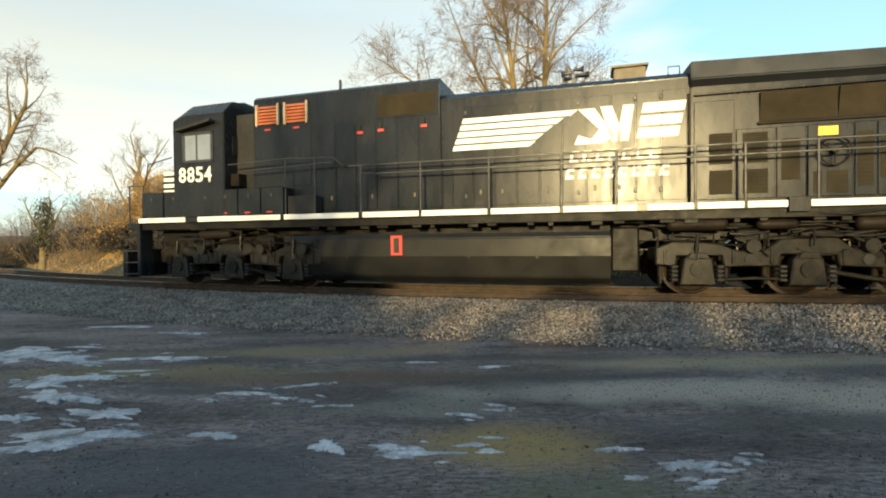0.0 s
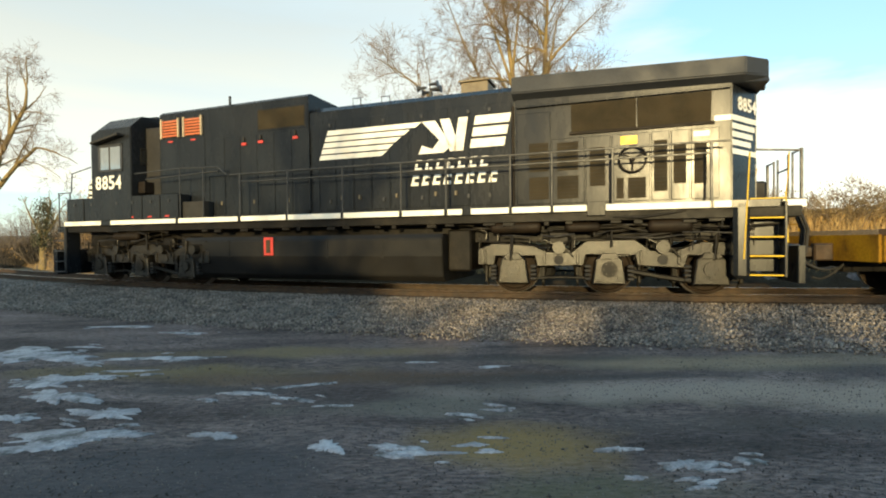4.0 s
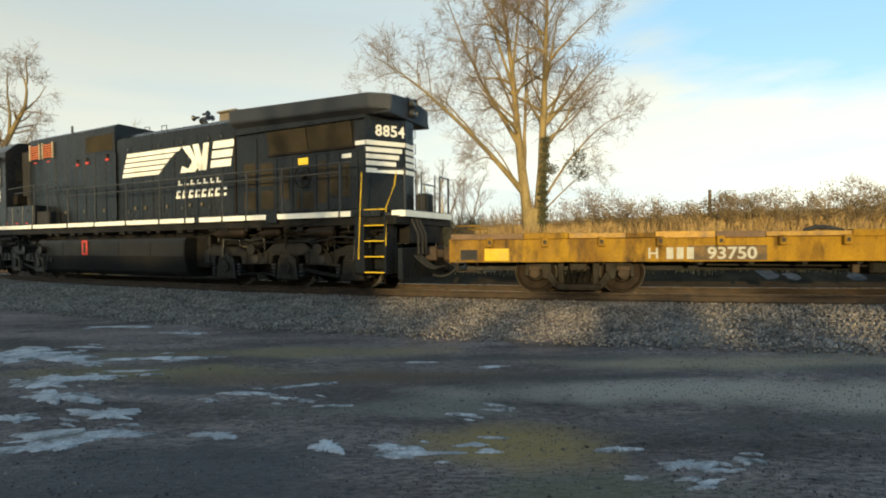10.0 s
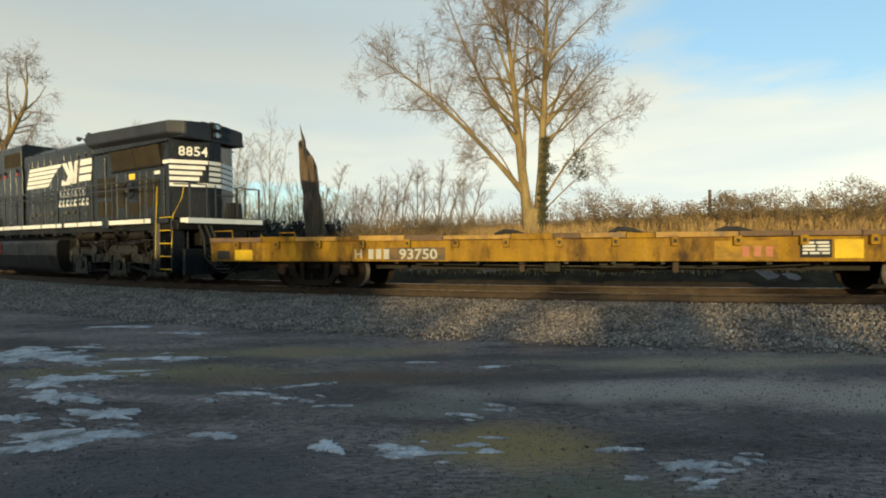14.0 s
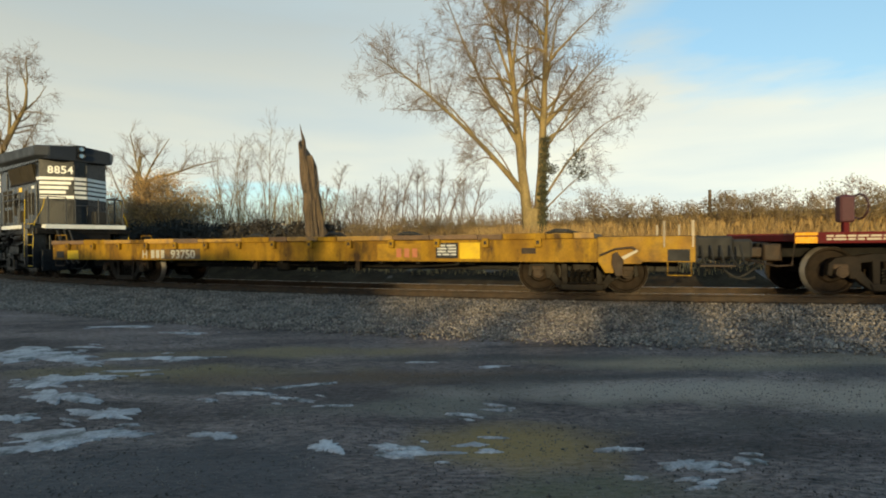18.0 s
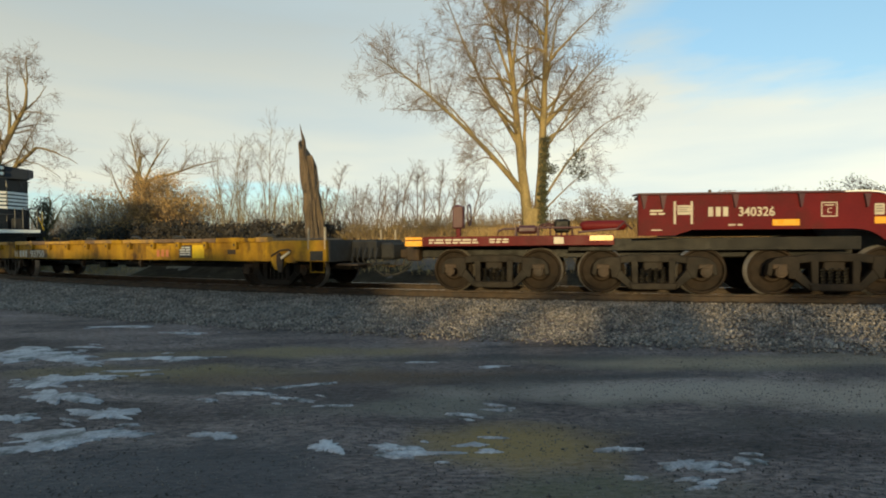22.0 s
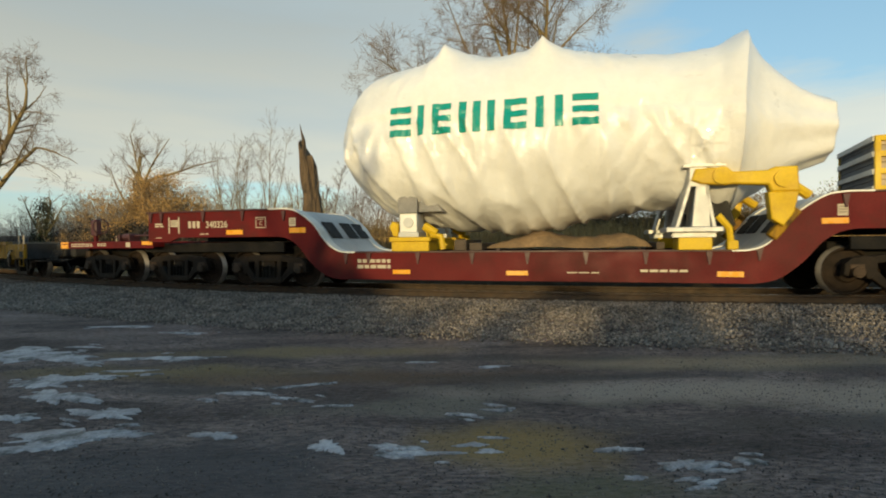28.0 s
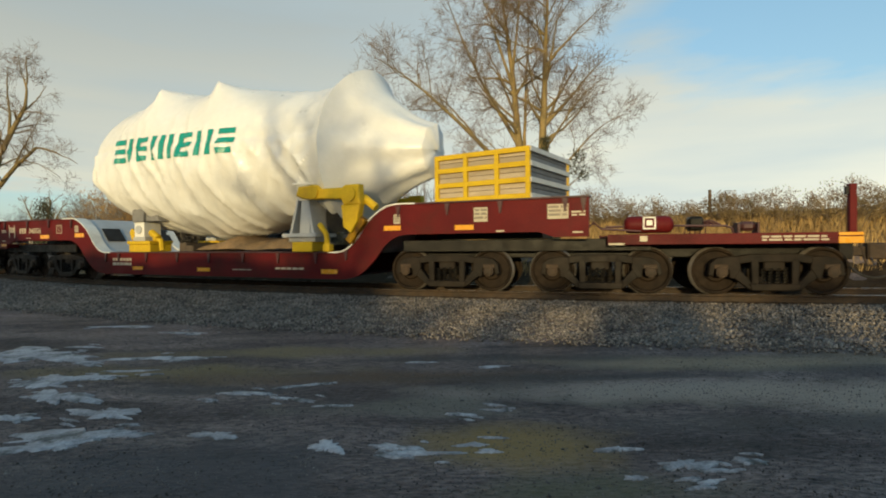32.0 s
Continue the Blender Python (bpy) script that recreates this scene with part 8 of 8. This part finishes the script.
for k, (x, y, h, w, lf) in enumerate([(6.9, 22.5, 1.9, 2.2, 500), (8.0, 22, 1.6, 2.4, 700), (9.2, 21.5, 1.25, 2.6, 500), (10.2, 21.3, 1.15, 2.4, 500), (11.4, 20.8, 1.45, 2.2, 600), (12.1, 20.6, 1.6, 2.0, 600),
                                      (13.4, 20.4, 1.2, 2.4, 500), (14.4, 20.2, 1.1, 2.0, 400), (15.9, 20.0, 1.75, 2.4, 800), (17.2, 20.0, 1.6, 2.6, 800), (18.9, 20, 1.5, 2.6, 700), (5.6, 24, 1.7, 2.0, 300)]):
    bush("bush", "tangled russet bramble along the field edge", at_ground(x, y), h * 1.05, w * 1.2, 300 + k, 30, M["twig"], M["dry_leaf"], lf * 6, 2, 0.036, density=2.2)
for k, (x, y) in enumerate([(-3.4, 23.5), (-2.5, 23.8), (-4.3, 23.2), (-1.4, 24.4), (0.3, 24.5), (-0.5, 24.0), (1.4, 24.6), (2.5, 24.3), (-4.9, 24.5), (-2.0, 25.2), (5.4, 23.6)]):
    bush("bush", "low russet bramble on the bank", at_ground(x, y), 1.2, 2.2, 330 + k, 24, M["twig"], M["dry_leaf"], 1200, 1, 0.04)

def thicket(name, n, x_lo, x_hi, y_lo, y_hi, h_lo, h_hi, seed, material, label):
    """A haze of thin twigs over a stretch of ground, in clumps of uneven height."""
    rng = np.random.default_rng(seed)
    x, y = rng.uniform(x_lo, x_hi, n), rng.uniform(y_lo, y_hi, n)
    clump = 0.5 + 0.3 * np.sin(x * 1.9 + 1.1 * np.sin(y * 0.7)) + 0.2 * np.sin(x * 4.3 + y)
    z = rng.random(n) ** 1.4 * (h_lo + (h_hi - h_lo) * np.clip(clump, 0, 1))
    base = np.stack([x, y, ground_z(x, y) - 0.05 + z], 1)
    d = rng.normal(0, 0.42, (n, 3)) + np.array([0, 0, 1.0])
    d = d / np.linalg.norm(d, axis=1)[:, None] * rng.uniform(0.35, 1.1, (n, 1))
    side = np.cross(d, rng.normal(0, 1, (n, 3)))
    side /= np.linalg.norm(side, axis=1)[:, None]
    up = np.cross(side, d)
    up /= np.linalg.norm(up, axis=1)[:, None]
    ring = np.stack([side * math.cos(a) + up * math.sin(a) for a in (0, 2.094, 4.189)], 1) * rng.uniform(0.006, 0.016, (n, 1, 1))
    bend = base + d * 0.55 + rng.normal(0, 0.05, (n, 3))
    v = np.concatenate([base[:, None] + ring, bend[:, None] + ring * 0.7, (base + d)[:, None] + ring * 0.3], 1)
    f = np.array([(0, 1, 4, 3), (1, 2, 5, 4), (2, 0, 3, 5), (3, 4, 7, 6), (4, 5, 8, 7), (5, 3, 6, 8)])[None] + (np.arange(n) * 9)[:, None, None]
    return tagged(raw_mesh(name, v.reshape(-1, 3), f.reshape(-1, 4), material), label, "brush", kind="stuff")
thicket("thicket", 6500, -26, -5, 31, 39, 1.4, 3.6, 31, M["far_twig"], "dense bare brush along the bank")
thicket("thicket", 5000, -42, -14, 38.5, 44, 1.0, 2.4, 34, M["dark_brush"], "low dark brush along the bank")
thicket("thicket", 6000, -43, -27, 41, 46, 1.8, 4.2, 32, M["far_twig"], "dense bare brush along the bank")
thicket("thicket", 2600, -5, 6, 24.5, 30, 0.6, 1.5, 33, M["twig"], "low dry brush behind the bank")

def grass(name, n, x_lo, x_hi, d_lo, d_hi, h_lo, h_hi, seed, material, label):
    rng = np.random.default_rng(seed)
    x, d = rng.uniform(x_lo, x_hi, n), rng.uniform(d_lo, d_hi, n)
    g = TRACK[1] + 2 * TRACK[2] * np.clip(x, -60, 40)
    q = np.sqrt(1 + g * g)
    px, py = x - d * g / q, TRACK[0] + TRACK[1] * x + TRACK[2] * x * x + d / q
    clump = 0.5 + 0.5 * np.sin(px * 1.7 + 1.3 * np.sin(py * 0.9)) * np.sin(py * 1.3 + px * 0.4)
    ok = rng.random(n) < 0.25 + 0.75 * clump
    px, py = px[ok], py[ok]
    pz = ground_z(px, py) - 0.03
    m = len(px)
    h = rng.uniform(h_lo, h_hi, m)
    a = rng.uniform(0, 6.28, m)
    lean = rng.normal(0, 0.25, (m, 2)) * h[:, None]
    w = rng.uniform(0.008, 0.02, m)
    v = np.empty((m, 4, 3))
    v[:, 0] = np.stack([px - np.cos(a) * w, py - np.sin(a) * w, pz], 1)
    v[:, 1] = np.stack([px + np.cos(a) * w, py + np.sin(a) * w, pz], 1)
    v[:, 2] = np.stack([px + lean[:, 0] + np.cos(a) * w * 0.3, py + lean[:, 1] + np.sin(a) * w * 0.3, pz + h], 1)
    v[:, 3] = np.stack([px + lean[:, 0] - np.cos(a) * w * 0.3, py + lean[:, 1] - np.sin(a) * w * 0.3, pz + h * 0.97], 1)
    return tagged(raw_mesh(name, v.reshape(-1, 3), np.arange(m * 4).reshape(m, 4), material), label, "grass", kind="stuff")
grass("tall_grass", 60000, -9, 26, 8.0, 15, 0.3, 0.75, 1, M["dry_grass"], "golden dry grass along the bank top")
grass("bank_grass", 26000, -34, 26, 6.2, 9.5, 0.08, 0.32, 2, M["dry_grass"], "short dry grass on the bank")
grass("slope_grass", 26000, -44, -19, 4.4, 10.5, 0.05, 0.22, 4, M["dry_grass"], "sunlit golden grass on the slope by the track")
grass("field_grass", 30000, -30, 40, 14, 45, 0.3, 0.7, 3, M["dry_grass"], "tan dry grass of the field")

# a weathered fence post in the brush
fp = thing("fence_post", "weathered grey wooden fence post in the brush", "post")
fp.location = at_ground(11.1, 20.7, -0.2)
bm = bmesh.new()
cyl(bm, (0, 0, 0), (0.02, 0, 1.85), 0.07, 0.06, 9)
part("post", bm, M["snag"], fp)

# ---- motion of the train ----
def motions():
    times = [k * 0.5 for k in range(65)]
    spins = [k * 0.2 for k in range(161)]

    def run(body, u, half):
        walk(body, [(t, car_pose(t, u, half)) for t in times])

    def on_car(piece, u, half, centre, reach):
        """A truck or platform that follows the rails under its car: poses in the car's space."""
        walk(piece, [(t, car_pose(t, u, half).inverted() @ car_pose(t, centre, reach)) for t in times])

    def roll(wheels, r):
        for w in wheels:
            base = w.location.copy()
            phase = (base.x * 1.7) % 1.0
            walk(w, [(t, Matrix.Translation(base) @ Matrix.Rotation(gone(t) / r + phase, 4, "Y")) for t in spins])

    run(loco, 1.0, 6.15)
    for x, truck, wheels in LOCO_TRUCKS:
        on_car(truck, 1.0, 6.15, 1.0 + x, 1.9)
        roll(wheels, 0.53)
    run(flat, 20.25, 6.15)
    for x, truck, wheels in FLAT_TRUCKS:
        on_car(truck, 20.25, 6.15, 20.25 + x, 0.9)
        roll(wheels, 0.44)
    run(heavy, 46.03, 9.2)
    for thing_on_car in LOAD[:-1]:
        run(thing_on_car, 46.03, 9.2)
    askew = Matrix.Translation((8.15, 0, 0)) @ Matrix.Rotation(radians(-10.0), 4, "Z") @ Matrix.Translation((-8.15, 0, 0))
    walk(crate, [(t, car_pose(t, 46.03, 9.2) @ askew) for t in times])
    for d, platform_end in HEAVY_ENDS:
        on_car(platform_end, 46.03, 9.2, 35.86 if d < 0 else 56.2, 3.2)
    for x, truck, wheels in HEAVY_TRUCKS:
        on_car(truck, 46.03, 9.2, 46.03 + x, 0.95)
        roll(wheels, 0.475)

motions()
